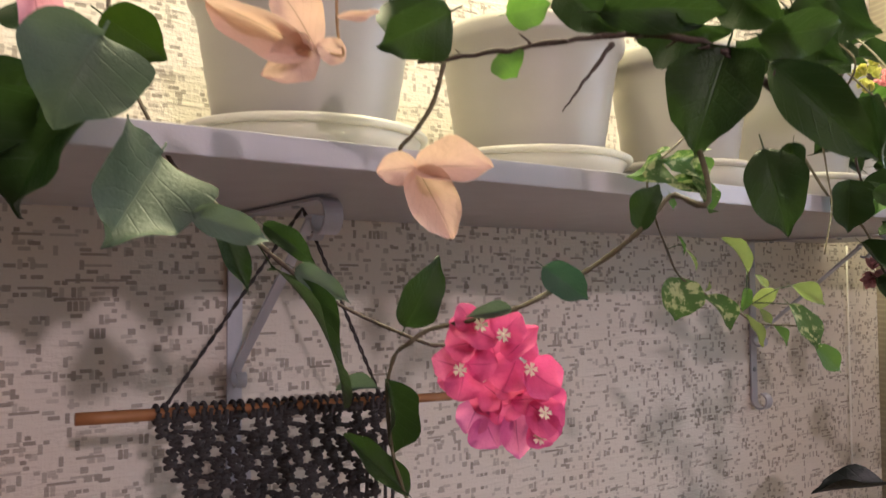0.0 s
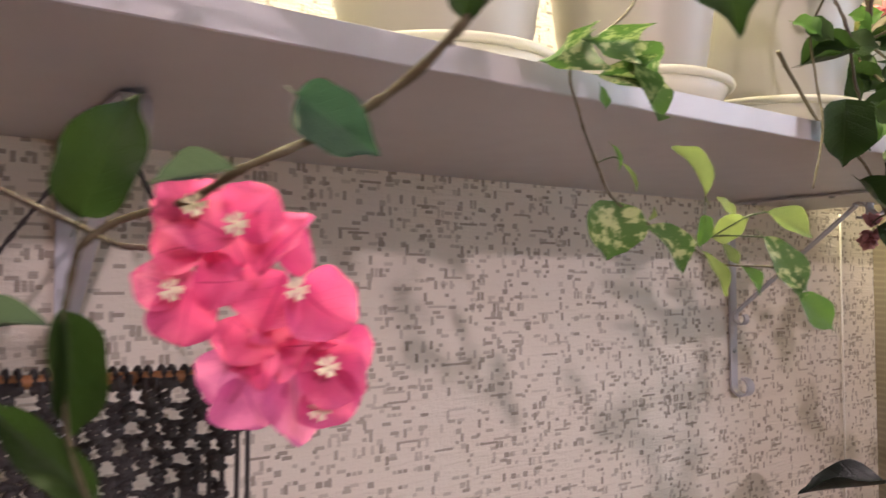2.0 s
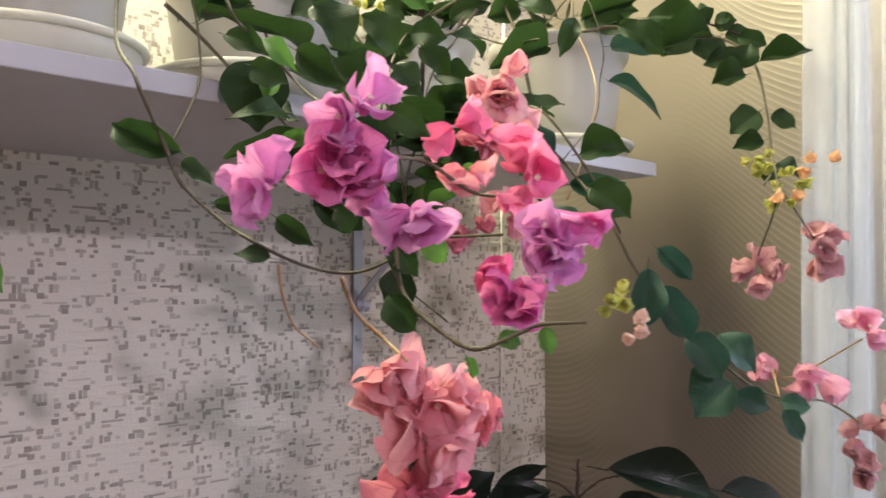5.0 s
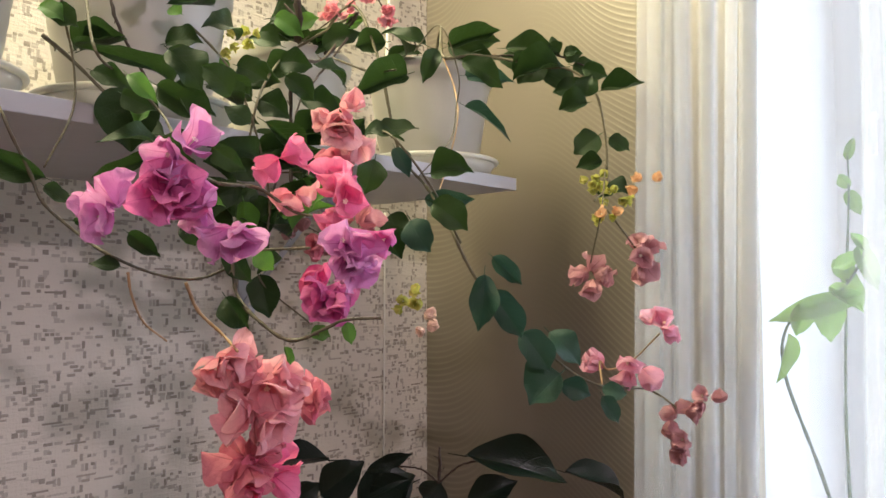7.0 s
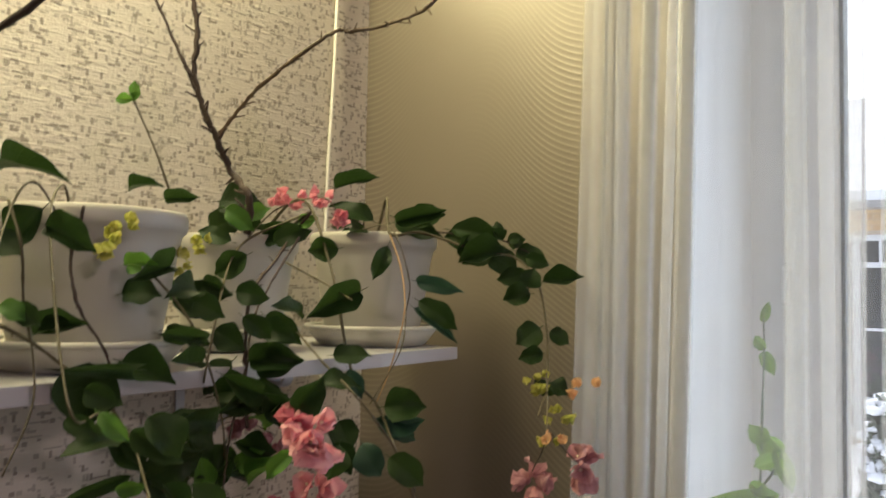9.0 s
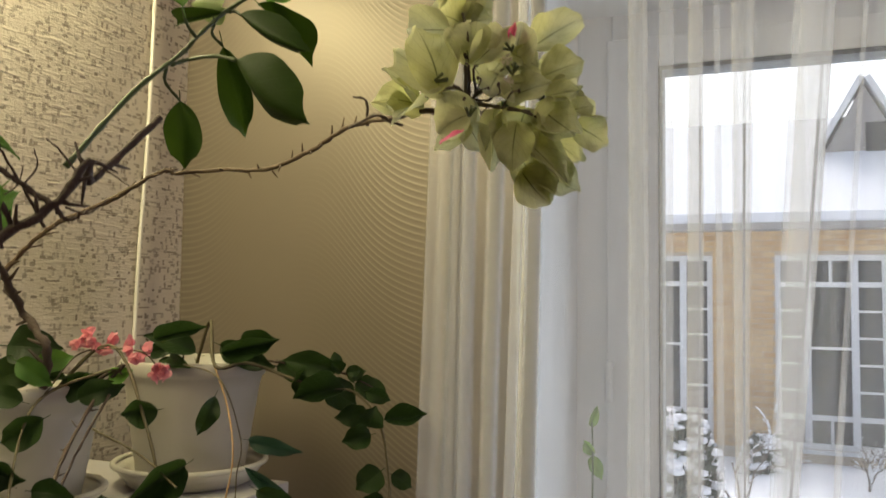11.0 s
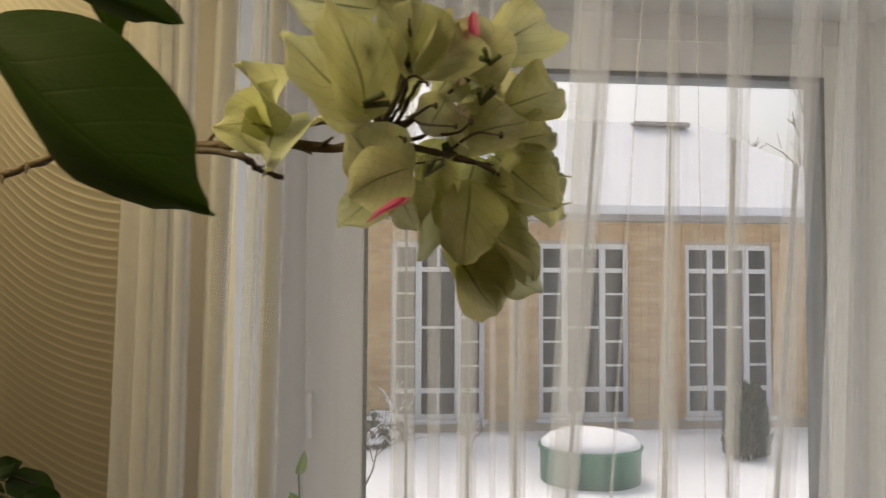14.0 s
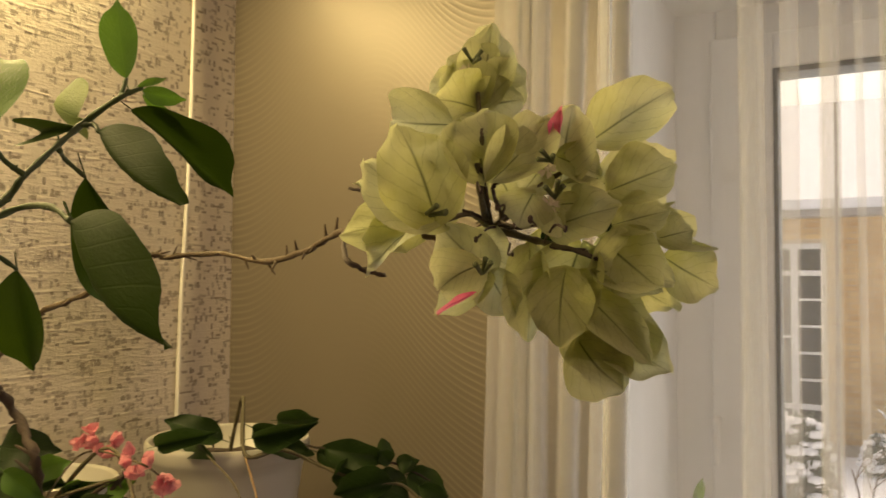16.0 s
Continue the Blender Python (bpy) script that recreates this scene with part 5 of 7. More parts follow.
cluster(magenta_vine, (-0.812, -0.610, 1.292), 0.0080, bract_salmon, 3, 0.0180)
cluster(magenta_vine, (-0.788, -0.592, 1.304), 0.0110, bract_salmon, 4, 0.0180)
cluster(magenta_vine, (-0.760, -0.582, 1.291), 0.0100, bract_rose, 4, 0.0160)
cluster(magenta_vine, (-0.806, -0.596, 1.264), 0.0110, bract_rose, 5, 0.0180)
cluster(magenta_vine, (-0.790, -0.594, 1.254), 0.0090, bract_hot, 4, 0.0180)
cluster(magenta_vine, (-0.752, -0.680, 1.358), 0.0060, bract_lime, 3, 0.006)
cluster(magenta_vine, (-0.746, -0.680, 1.341), 0.0060, bract_peach, 3, 0.006)
cluster(magenta_vine, (-0.768, -0.684, 1.352), 0.0050, bract_lime, 3, 0.005)

# bougainvillea in the last pot, with strands towards the window
stem(window_vine, [(-0.224, -0.205, 1.622), (-0.257, -0.260, 1.720), (-0.296, -0.300, 1.668), (-0.269, -0.327, 1.671), (-0.263, -0.378, 1.657), (-0.247, -0.421, 1.642), (-0.223, -0.450, 1.638), (-0.221, -0.483, 1.606), (-0.227, -0.500, 1.550), (-0.256, -0.518, 1.485), (-0.333, -0.546, 1.455)], 0.0024, 0.0012, bark_green)
leaf(window_vine, "boug", leaf_dark, (-0.287, -0.302, 1.684), (-0.252, -0.362, 1.701), 0.0268)
leaf(window_vine, "boug", leaf_dark, (-0.256, -0.372, 1.674), (-0.219, -0.432, 1.663), 0.0305)
leaf(window_vine, "boug", leaf_dark, (-0.228, -0.440, 1.642), (-0.260, -0.387, 1.630), 0.0315)
leaf(window_vine, "boug", leaf_dark, (-0.226, -0.434, 1.660), (-0.234, -0.423, 1.674), 0.0171)
leaf(window_vine, "boug", leaf_dark, (-0.223, -0.441, 1.661), (-0.215, -0.455, 1.663), 0.0158)
leaf(window_vine, "boug", leaf_dark, (-0.217, -0.464, 1.639), (-0.200, -0.490, 1.627), 0.0209)
leaf(window_vine, "boug", leaf_dark, (-0.217, -0.489, 1.606), (-0.190, -0.535, 1.613), 0.0271)
leaf(window_vine, "boug", leaf_dark, (-0.223, -0.469, 1.615), (-0.243, -0.435, 1.608), 0.0272)
leaf(window_vine, "boug", leaf_dark, (-0.232, -0.477, 1.598), (-0.229, -0.484, 1.624), 0.0308)
leaf(window_vine, "boug", leaf_dark, (-0.233, -0.480, 1.590), (-0.251, -0.450, 1.582), 0.0294)
leaf(window_vine, "boug", leaf_dark, (-0.230, -0.493, 1.548), (-0.245, -0.467, 1.526), 0.0355)
leaf(window_vine, "boug", leaf_dark, (-0.224, -0.504, 1.544), (-0.211, -0.525, 1.527), 0.0241)
leaf(window_vine, "boug", leaf_dark, (-0.231, -0.498, 1.516), (-0.247, -0.471, 1.508), 0.0240)
leaf(window_vine, "boug", leaf_dark, (-0.255, -0.520, 1.485), (-0.259, -0.512, 1.467), 0.0281)
leaf(window_vine, "boug", leaf_dark, (-0.266, -0.524, 1.480), (-0.252, -0.545, 1.470), 0.0242)
leaf(window_vine, "boug", leaf_dark, (-0.310, -0.282, 1.684), (-0.342, -0.230, 1.705), 0.0299)
stem(window_vine, [(-0.296, -0.299, 1.669), (-0.306, -0.328, 1.618), (-0.338, -0.359, 1.564), (-0.359, -0.355, 1.496), (-0.366, -0.340, 1.454)], 0.0011, 0.0009, straw)
leaf(window_vine, "boug", leaf_dark, (-0.492, -0.496, 1.582), (-0.471, -0.529, 1.554), 0.0208)
leaf(window_vine, "boug", leaf_dark, (-0.470, -0.400, 1.591), (-0.525, -0.374, 1.562), 0.0330, 0.12)
leaf(window_vine, "boug", leaf_dark, (-0.454, -0.344, 1.709), (-0.428, -0.389, 1.721), 0.0181)
cluster(window_vine, (-0.313, -0.527, 1.379), 0.0140, bract_dry, 6, 0.0189)
cluster(window_vine, (-0.289, -0.578, 1.395), 0.0163, bract_dry, 7, 0.0199)
leaf(window_vine, "boug", leaf_dark, (-0.275, -0.290, 1.692), (-0.247, -0.352, 1.664), 0.0320, 0.2)
leaf(window_vine, "boug", leaf_dark, (-0.300, -0.235, 1.676), (-0.330, -0.290, 1.668), 0.0260, 0.2)
stem(window_vine, [(-0.270, -0.230, 1.664), (-0.300, -0.255, 1.690), (-0.325, -0.262, 1.700)], 0.0012, 0.0008, bark_dark)
stem(window_vine, [(-0.330, -0.280, 1.672), (-0.400, -0.385, 1.665), (-0.396, -0.410, 1.605), (-0.394, -0.405, 1.568), (-0.420, -0.418, 1.525), (-0.489, -0.433, 1.474)], 0.0009, 0.0007, bark_green)
leaf(window_vine, "boug", leaf_blue, (-0.389, -0.415, 1.603), (-0.368, -0.468, 1.591), 0.0190, 0.1)
leaf(window_vine, "boug", leaf_blue, (-0.378, -0.404, 1.572), (-0.345, -0.445, 1.530), 0.0140, 0.1)
cluster(window_vine, (-0.277, -0.520, 1.488), 0.0200, bract_lime, 7, 0.0095)
cluster(window_vine, (-0.255, -0.567, 1.479), 0.0157, bract_orange, 3, 0.0115)
cluster(window_vine, (-0.364, -0.579, 1.429), 0.0165, bract_orange, 3, 0.0105)
cluster(window_vine, (-0.352, -0.572, 1.436), 0.0150, bract_lime, 3, 0.0085)
cluster(window_vine, (-0.326, -0.568, 1.457), 0.0150, bract_lime, 6, 0.0088)
stem(window_vine, [(-0.239, -0.507, 1.510), (-0.361, -0.571, 1.442), (-0.316, -0.531, 1.390)], 0.0010, 0.0008, bark_green)
stem(window_vine, [(-0.356, -0.575, 1.442), (-0.328, -0.579, 1.419), (-0.291, -0.577, 1.399)], 0.0010, 0.0008, bark_green)

# low strand that runs out to the curtain
stem(low_vine, [(-0.448, -0.180, 1.622), (-0.448, -0.280, 1.700), (-0.476, -0.360, 1.620), (-0.490, -0.407, 1.508), (-0.465, -0.425, 1.467), (-0.520, -0.503, 1.418), (-0.508, -0.521, 1.375), (-0.486, -0.531, 1.348), (-0.438, -0.537, 1.314), (-0.394, -0.556, 1.278), (-0.359, -0.575, 1.262), (-0.258, -0.569, 1.249), (-0.244, -0.603, 1.226)], 0.0019, 0.0010, bark_green)
leaf(low_vine, "boug", leaf_blue, (-0.500, -0.528, 1.375), (-0.502, -0.522, 1.322), 0.0264)
leaf(low_vine, "boug", leaf_blue, (-0.494, -0.530, 1.359), (-0.473, -0.552, 1.315), 0.0265)
leaf(low_vine, "boug", leaf_blue, (-0.494, -0.533, 1.391), (-0.476, -0.553, 1.365), 0.0180)
leaf(low_vine, "boug", leaf_blue, (-0.450, -0.534, 1.320), (-0.431, -0.554, 1.282), 0.0304)
leaf(low_vine, "boug", leaf_blue, (-0.418, -0.544, 1.319), (-0.398, -0.566, 1.286), 0.0291)
leaf(low_vine, "boug", leaf_blue, (-0.414, -0.554, 1.279), (-0.432, -0.530, 1.248), 0.0489)
leaf(low_vine, "boug", leaf_blue, (-0.418, -0.557, 1.269), (-0.399, -0.579, 1.258), 0.0228)
leaf(low_vine, "boug", leaf_blue, (-0.392, -0.588, 1.258), (-0.381, -0.599, 1.231), 0.0178)
leaf(low_vine, "boug", leaf_blue, (-0.373, -0.576, 1.262), (-0.357, -0.595, 1.257), 0.0183)
leaf(low_vine, "boug", leaf_blue, (-0.458, -0.435, 1.448), (-0.439, -0.456, 1.432), 0.0202)
leaf(low_vine, "boug", leaf_blue, (-0.468, -0.424, 1.455), (-0.434, -0.464, 1.455), 0.0223)
leaf(low_vine, "boug", leaf_blue, (-0.488, -0.423, 1.432), (-0.473, -0.437, 1.399), 0.0323)
leaf(low_vine, "boug", leaf_blue, (-0.493, -0.405, 1.508), (-0.482, -0.416, 1.477), 0.0190)
cluster(low_vine, (-0.333, -0.561, 1.277), 0.0207, bract_blush, 2, 0.0216)
cluster(low_vine, (-0.309, -0.575, 1.285), 0.0246, bract_blush, 3, 0.0216)
cluster(low_vine, (-0.411, -0.657, 1.321), 0.0157, bract_blush, 3, 0.0173)
cluster(low_vine, (-0.271, -0.579, 1.269), 0.0089, bract_lime, 3, 0.0072)
cluster(low_vine, (-0.254, -0.598, 1.223), 0.0215, bract_dry, 4, 0.0151)
cluster(low_vine, (-0.234, -0.627, 1.239), 0.0189, bract_dry, 3, 0.0151)
cluster(low_vine, (-0.237, -0.608, 1.194), 0.0216, bract_dry, 4, 0.0151)
stem(low_vine, [(-0.362, -0.570, 1.265), (-0.342, -0.556, 1.286), (-0.333, -0.561, 1.277), (-0.309, -0.575, 1.285), (-0.411, -0.657, 1.321)], 0.0010, 0.0008, straw)

# leafy bougainvillea in the small pot, in front of the bare tree
stem(leafy_vine, [(-0.615, -0.390, 1.462), (-0.578, -0.342, 1.508), (-0.582, -0.351, 1.582), (-0.496, -0.292, 1.622), (-0.461, -0.290, 1.660), (-0.461, -0.308, 1.680), (-0.448, -0.200, 1.622)], 0.0017, 0.0022, bark_dark)
stem(leafy_vine, [(-0.632, -0.346, 1.501), (-0.608, -0.330, 1.555), (-0.527, -0.254, 1.621), (-0.484, -0.241, 1.653), (-0.461, -0.308, 1.680)], 0.0012, 0.0016, bark_green)
stem(leafy_vine, [(-0.513, -0.426, 1.582), (-0.482, -0.357, 1.599), (-0.492, -0.306, 1.622)], 0.0010, 0.0013, bark_green)
leaf(leafy_vine, "boug", leaf_dark, (-0.569, -0.346, 1.521), (-0.543, -0.389, 1.518), 0.0360)
leaf(leafy_vine, "boug", leaf_dark, (-0.570, -0.351, 1.553), (-0.549, -0.386, 1.539), 0.0259)
leaf(leafy_vine, "boug", leaf_dark, (-0.608, -0.330, 1.550), (-0.591, -0.356, 1.530), 0.0301)
leaf(leafy_vine, "boug", leaf_dark, (-0.706, -0.323, 1.585), (-0.687, -0.354, 1.584), 0.0270)
leaf(leafy_vine, "boug", leaf_dark, (-0.572, -0.265, 1.599), (-0.554, -0.293, 1.584), 0.0295)
leaf(leafy_vine, "boug", leaf_dark, (-0.594, -0.344, 1.588), (-0.576, -0.373, 1.582), 0.0254)
leaf(leafy_vine, "boug", leaf_dark, (-0.670, -0.338, 1.552), (-0.648, -0.374, 1.550), 0.0189)
leaf(leafy_vine, "boug", leaf_dark, (-0.505, -0.257, 1.630), (-0.524, -0.224, 1.607), 0.0317)
leaf(leafy_vine, "boug", leaf_dark, (-0.475, -0.269, 1.647), (-0.452, -0.308, 1.661), 0.0266)
leaf(leafy_vine, "boug", leaf_dark, (-0.512, -0.236, 1.646), (-0.533, -0.202, 1.658), 0.0239)
leaf(leafy_vine, "boug", leaf_dark, (-0.633, -0.328, 1.579), (-0.616, -0.355, 1.563), 0.0265)
leaf(leafy_vine, "boug", leaf_dark, (-0.581, -0.350, 1.493), (-0.560, -0.383, 1.466), 0.0373)
leaf(leafy_vine, "boug", leaf_dark, (-0.605, -0.444, 1.483), (-0.593, -0.466, 1.514), 0.0296)
leaf(leafy_vine, "boug", leaf_dark, (-0.833, -0.356, 1.679), (-0.802, -0.399, 1.669), 0.0209)
leaf(leafy_vine, "boug", leaf_dark, (-0.711, -0.335, 1.677), (-0.693, -0.361, 1.681), 0.0142)
leaf(leafy_vine, "boug", leaf_dark, (-0.820, -0.399, 1.636), (-0.797, -0.429, 1.616), 0.0240)
leaf(leafy_vine, "boug", leaf_dark, (-0.632, -0.276, 1.681), (-0.611, -0.306, 1.683), 0.0162)
leaf(leafy_vine, "boug", leaf_dark, (-0.797, -0.345, 1.554), (-0.773, -0.380, 1.563), 0.0204)
leaf(leafy_vine, "boug", leaf_dark, (-0.725, -0.354, 1.528), (-0.697, -0.392, 1.509), 0.0331)
leaf(leafy_vine, "boug", leaf_dark, (-0.853, -0.393, 1.626), (-0.841, -0.409, 1.612), 0.0230)
leaf(leafy_vine, "boug", leaf_dark, (-0.746, -0.335, 1.505), (-0.726, -0.362, 1.491), 0.0252)
leaf(leafy_vine, "boug", leaf_dark, (-0.691, -0.376, 1.479), (-0.668, -0.408, 1.455), 0.0303)
leaf(leafy_vine, "boug", leaf_dark, (-0.622, -0.350, 1.494), (-0.594, -0.390, 1.490), 0.0334)
leaf(leafy_vine, "boug", leaf_dark, (-0.706, -0.368, 1.427), (-0.679, -0.408, 1.452), 0.0341)
leaf(leafy_vine, "boug", leaf_dark, (-0.730, -0.354, 1.467), (-0.712, -0.377, 1.434), 0.0252)
leaf(leafy_vine, "boug", leaf_dark, (-0.576, -0.345, 1.518), (-0.543, -0.392, 1.519), 0.0302)
leaf(leafy_vine, "boug", leaf_dark, (-0.577, -0.372, 1.486), (-0.556, -0.399, 1.453), 0.0296)
leaf(leafy_vine, "boug", leaf_dark, (-0.584, -0.282, 1.562), (-0.605, -0.253, 1.585), 0.0262)
leaf(leafy_vine, "boug", leaf_fresh, (-0.738, -0.373, 1.610), (-0.722, -0.397, 1.610), 0.0124)
leaf(leafy_vine, "boug", leaf_fresh, (-0.637, -0.294, 1.625), (-0.649, -0.275, 1.596), 0.0222)
leaf(leafy_vine, "boug", leaf_fresh, (-0.831, -0.360, 1.577), (-0.819, -0.375, 1.565), 0.0167)
leaf(leafy_vine, "boug", leaf_fresh, (-0.633, -0.398, 1.428), (-0.619, -0.419, 1.444), 0.0227)
leaf(leafy_vine, "boug", leaf_fresh, (-0.627, -0.463, 1.451), (-0.640, -0.443, 1.426), 0.0173)
cluster(leafy_vine, (-0.763, -0.379, 1.631), 0.0100, bract_lime, 4, 0.0099)
cluster(leafy_vine, (-0.736, -0.369, 1.641), 0.0104, bract_lime, 4, 0.0087)
cluster(leafy_vine, (-0.636, -0.292, 1.630), 0.0124, bract_lime, 4, 0.0099)
cluster(leafy_vine, (-0.563, -0.246, 1.644), 0.0137, bract_lime, 4, 0.0099)
cluster(leafy_vine, (-0.611, -0.278, 1.617), 0.0128, bract_lime, 4, 0.0087)
cluster(leafy_vine, (-0.439, -0.241, 1.701), 0.0126, bract_coral, 5, 0.0109)
cluster(leafy_vine, (-0.441, -0.265, 1.703), 0.0124, bract_coral, 5, 0.0109)
cluster(leafy_vine, (-0.467, -0.334, 1.699), 0.0117, bract_coral, 5, 0.0109)
cluster(leafy_vine, (-0.441, -0.342, 1.677), 0.0119, bract_coral, 5, 0.0109)
stem(leafy_vine, [(-0.491, -0.242, 1.652), (-0.443, -0.238, 1.690), (-0.466, -0.334, 1.697), (-0.442, -0.341, 1.679)], 0.0010, 0.0008, bark_green)
stem(leafy_vine, [(-0.842, -0.388, 1.653), (-0.844, -0.413, 1.618), (-0.817, -0.367, 1.577), (-0.806, -0.362, 1.540), (-0.808, -0.368, 1.499), (-0.830, -0.372, 1.452)], 0.0012, 0.0008, bark_green)
stem(leafy_vine, [(-0.777, -0.376, 1.655), (-0.778, -0.361, 1.617), (-0.777, -0.372, 1.577), (-0.748, -0.362, 1.542), (-0.738, -0.366, 1.516)], 0.0016, 0.0011, bark_dark)
stem(leafy_vine, [(-0.821, -0.341, 1.561), (-0.791, -0.335, 1.545), (-0.746, -0.335, 1.509), (-0.728, -0.357, 1.481), (-0.711, -0.367, 1.437), (-0.681, -0.374, 1.406)], 0.0017, 0.0012, bark_green)
stem(leafy_vine, [(-0.466, -0.301, 1.652), (-0.512, -0.306, 1.599), (-0.555, -0.326, 1.557), (-0.580, -0.346, 1.507), (-0.624, -0.378, 1.460), (-0.643, -0.392, 1.414)], 0.0014, 0.0010, bark_dark)
stem(leafy_vine, [(-0.529, -0.360, 1.551), (-0.534, -0.407, 1.519), (-0.570, -0.477, 1.500), (-0.538, -0.499, 1.452), (-0.518, -0.515, 1.403)], 0.0013, 0.0010, bark_green)
leaf(leafy_vine, "boug", leaf_dark, (-0.821, -0.396, 1.648), (-0.833, -0.376, 1.619), 0.0292)
leaf(leafy_vine, "boug", leaf_dark, (-0.822, -0.366, 1.577), (-0.811, -0.380, 1.561), 0.0186)
leaf(leafy_vine, "boug", leaf_dark, (-0.793, -0.346, 1.554), (-0.770, -0.378, 1.562), 0.0158)
leaf(leafy_vine, "boug", leaf_dark, (-0.603, -0.280, 1.539), (-0.588, -0.302, 1.532), 0.0185)
leaf(leafy_vine, "boug", leaf_dark, (-0.562, -0.282, 1.580), (-0.584, -0.252, 1.597), 0.0214)
leaf(leafy_vine, "boug", leaf_dark, (-0.543, -0.332, 1.563), (-0.520, -0.364, 1.533), 0.0274)
leaf(leafy_vine, "boug", leaf_dark, (-0.456, -0.354, 1.639), (-0.476, -0.325, 1.635), 0.0283)
leaf(leafy_vine, "boug", leaf_dark, (-0.385, -0.368, 1.645), (-0.393, -0.352, 1.604), 0.0220, 0.12)
leaf(leafy_vine, "boug", leaf_dark, (-0.515, -0.404, 1.524), (-0.492, -0.438, 1.524), 0.0237)
leaf(leafy_vine, "boug", leaf_dark, (-0.574, -0.438, 1.503), (-0.549, -0.473, 1.498), 0.0236)
leaf(leafy_vine, "boug", leaf_dark, (-0.500, -0.461, 1.475), (-0.475, -0.496, 1.475), 0.0350)
leaf(leafy_vine, "boug", leaf_dark, (-0.548, -0.507, 1.439), (-0.529, -0.533, 1.413), 0.0275)
leaf(leafy_vine, "boug", leaf_dark, (-0.625, -0.354, 1.489), (-0.597, -0.394, 1.496), 0.0333)
leaf(leafy_vine, "boug", leaf_dark, (-0.591, -0.379, 1.477), (-0.575, -0.402, 1.489), 0.0290)
leaf(leafy_vine, "boug", leaf_dark, (-0.622, -0.392, 1.451), (-0.606, -0.414, 1.441), 0.0231)
leaf(leafy_vine, "boug", leaf_dark, (-0.637, -0.525, 1.465), (-0.641, -0.517, 1.437), 0.0244)
leaf(leafy_vine, "boug", leaf_dark, (-0.593, -0.340, 1.519), (-0.608, -0.316, 1.484), 0.0298)
leaf(leafy_vine, "boug", leaf_fresh, (-0.629, -0.410, 1.414), (-0.607, -0.443, 1.435), 0.0180)
leaf(leafy_vine, "boug", leaf_fresh, (-0.484, -0.223, 1.680), (-0.465, -0.251, 1.688), 0.0240)
leaf(leafy_vine, "boug", leaf_fresh, (-0.508, -0.221, 1.685), (-0.487, -0.248, 1.659), 0.0236)
leaf(leafy_vine, "boug", leaf_fresh, (-0.706, -0.349, 1.606), (-0.713, -0.339, 1.611), 0.0158)
leaf(leafy_vine, "boug", leaf_fresh, (-0.613, -0.282, 1.597), (-0.623, -0.267, 1.579), 0.0204)
cluster(leafy_vine, (-0.618, -0.453, 1.475), 0.0101, bract_rose, 3, 0.018)
cluster(leafy_vine, (-0.610, -0.472, 1.417), 0.0149, bract_salmon, 4, 0.018)
cluster(leafy_vine, (-0.617, -0.441, 1.409), 0.0132, bract_rose, 3, 0.016)
cluster(leafy_vine, (-0.595, -0.437, 1.489), 0.0126, bract_dry, 3, 0.016)
leaf(window_vine, "boug", leaf_dark, (-0.245, -0.299, 1.696), (-0.223, -0.340, 1.698), 0.0340)
leaf(window_vine, "boug", leaf_dark, (-0.241, -0.351, 1.666), (-0.213, -0.401, 1.647), 0.0340)
leaf(window_vine, "boug", leaf_dark, (-0.234, -0.404, 1.665), (-0.243, -0.382, 1.628), 0.0496)
leaf(window_vine, "boug", leaf_dark, (-0.228, -0.418, 1.671), (-0.219, -0.435, 1.671), 0.0271)
leaf(window_vine, "boug", leaf_dark, (-0.217, -0.436, 1.659), (-0.206, -0.458, 1.662), 0.0219)
leaf(window_vine, "boug", leaf_dark, (-0.211, -0.446, 1.647), (-0.190, -0.483, 1.628), 0.0324)
leaf(window_vine, "boug", leaf_dark, (-0.305, -0.201, 1.680), (-0.280, -0.249, 1.697), 0.0185)
leaf(window_vine, "boug", leaf_dark, (-0.227, -0.414, 1.641), (-0.208, -0.448, 1.620), 0.0439)
stem(window_vine, [(-0.280, -0.242, 1.662), (-0.262, -0.274, 1.662), (-0.247, -0.333, 1.672), (-0.237, -0.378, 1.668), (-0.223, -0.426, 1.662), (-0.198, -0.466, 1.641)], 0.0016, 0.0010, bark_dark)
stem(window_vine, [(-0.283, -0.237, 1.656), (-0.293, -0.221, 1.675), (-0.306, -0.201, 1.699)], 0.0014, 0.0009, bark_dark)
leaf(leafy_vine, "boug", leaf_dark, (-0.486, -0.181, 1.698), (-0.458, -0.231, 1.694), 0.0414)
leaf(leafy_vine, "boug", leaf_dark, (-0.492, -0.175, 1.664), (-0.473, -0.212, 1.678), 0.0376)
leaf(leafy_vine, "boug", leaf_dark, (-0.460, -0.230, 1.663), (-0.440, -0.269, 1.669), 0.0278)
leaf(leafy_vine, "boug", leaf_dark, (-0.478, -0.194, 1.678), (-0.455, -0.234, 1.663), 0.0315)
leaf(leafy_vine, "boug", leaf_fresh, (-0.459, -0.239, 1.659), (-0.445, -0.266, 1.666), 0.0223)
leaf(leafy_vine, "boug", leaf_fresh, (-0.460, -0.293, 1.671), (-0.449, -0.315, 1.676), 0.0172)

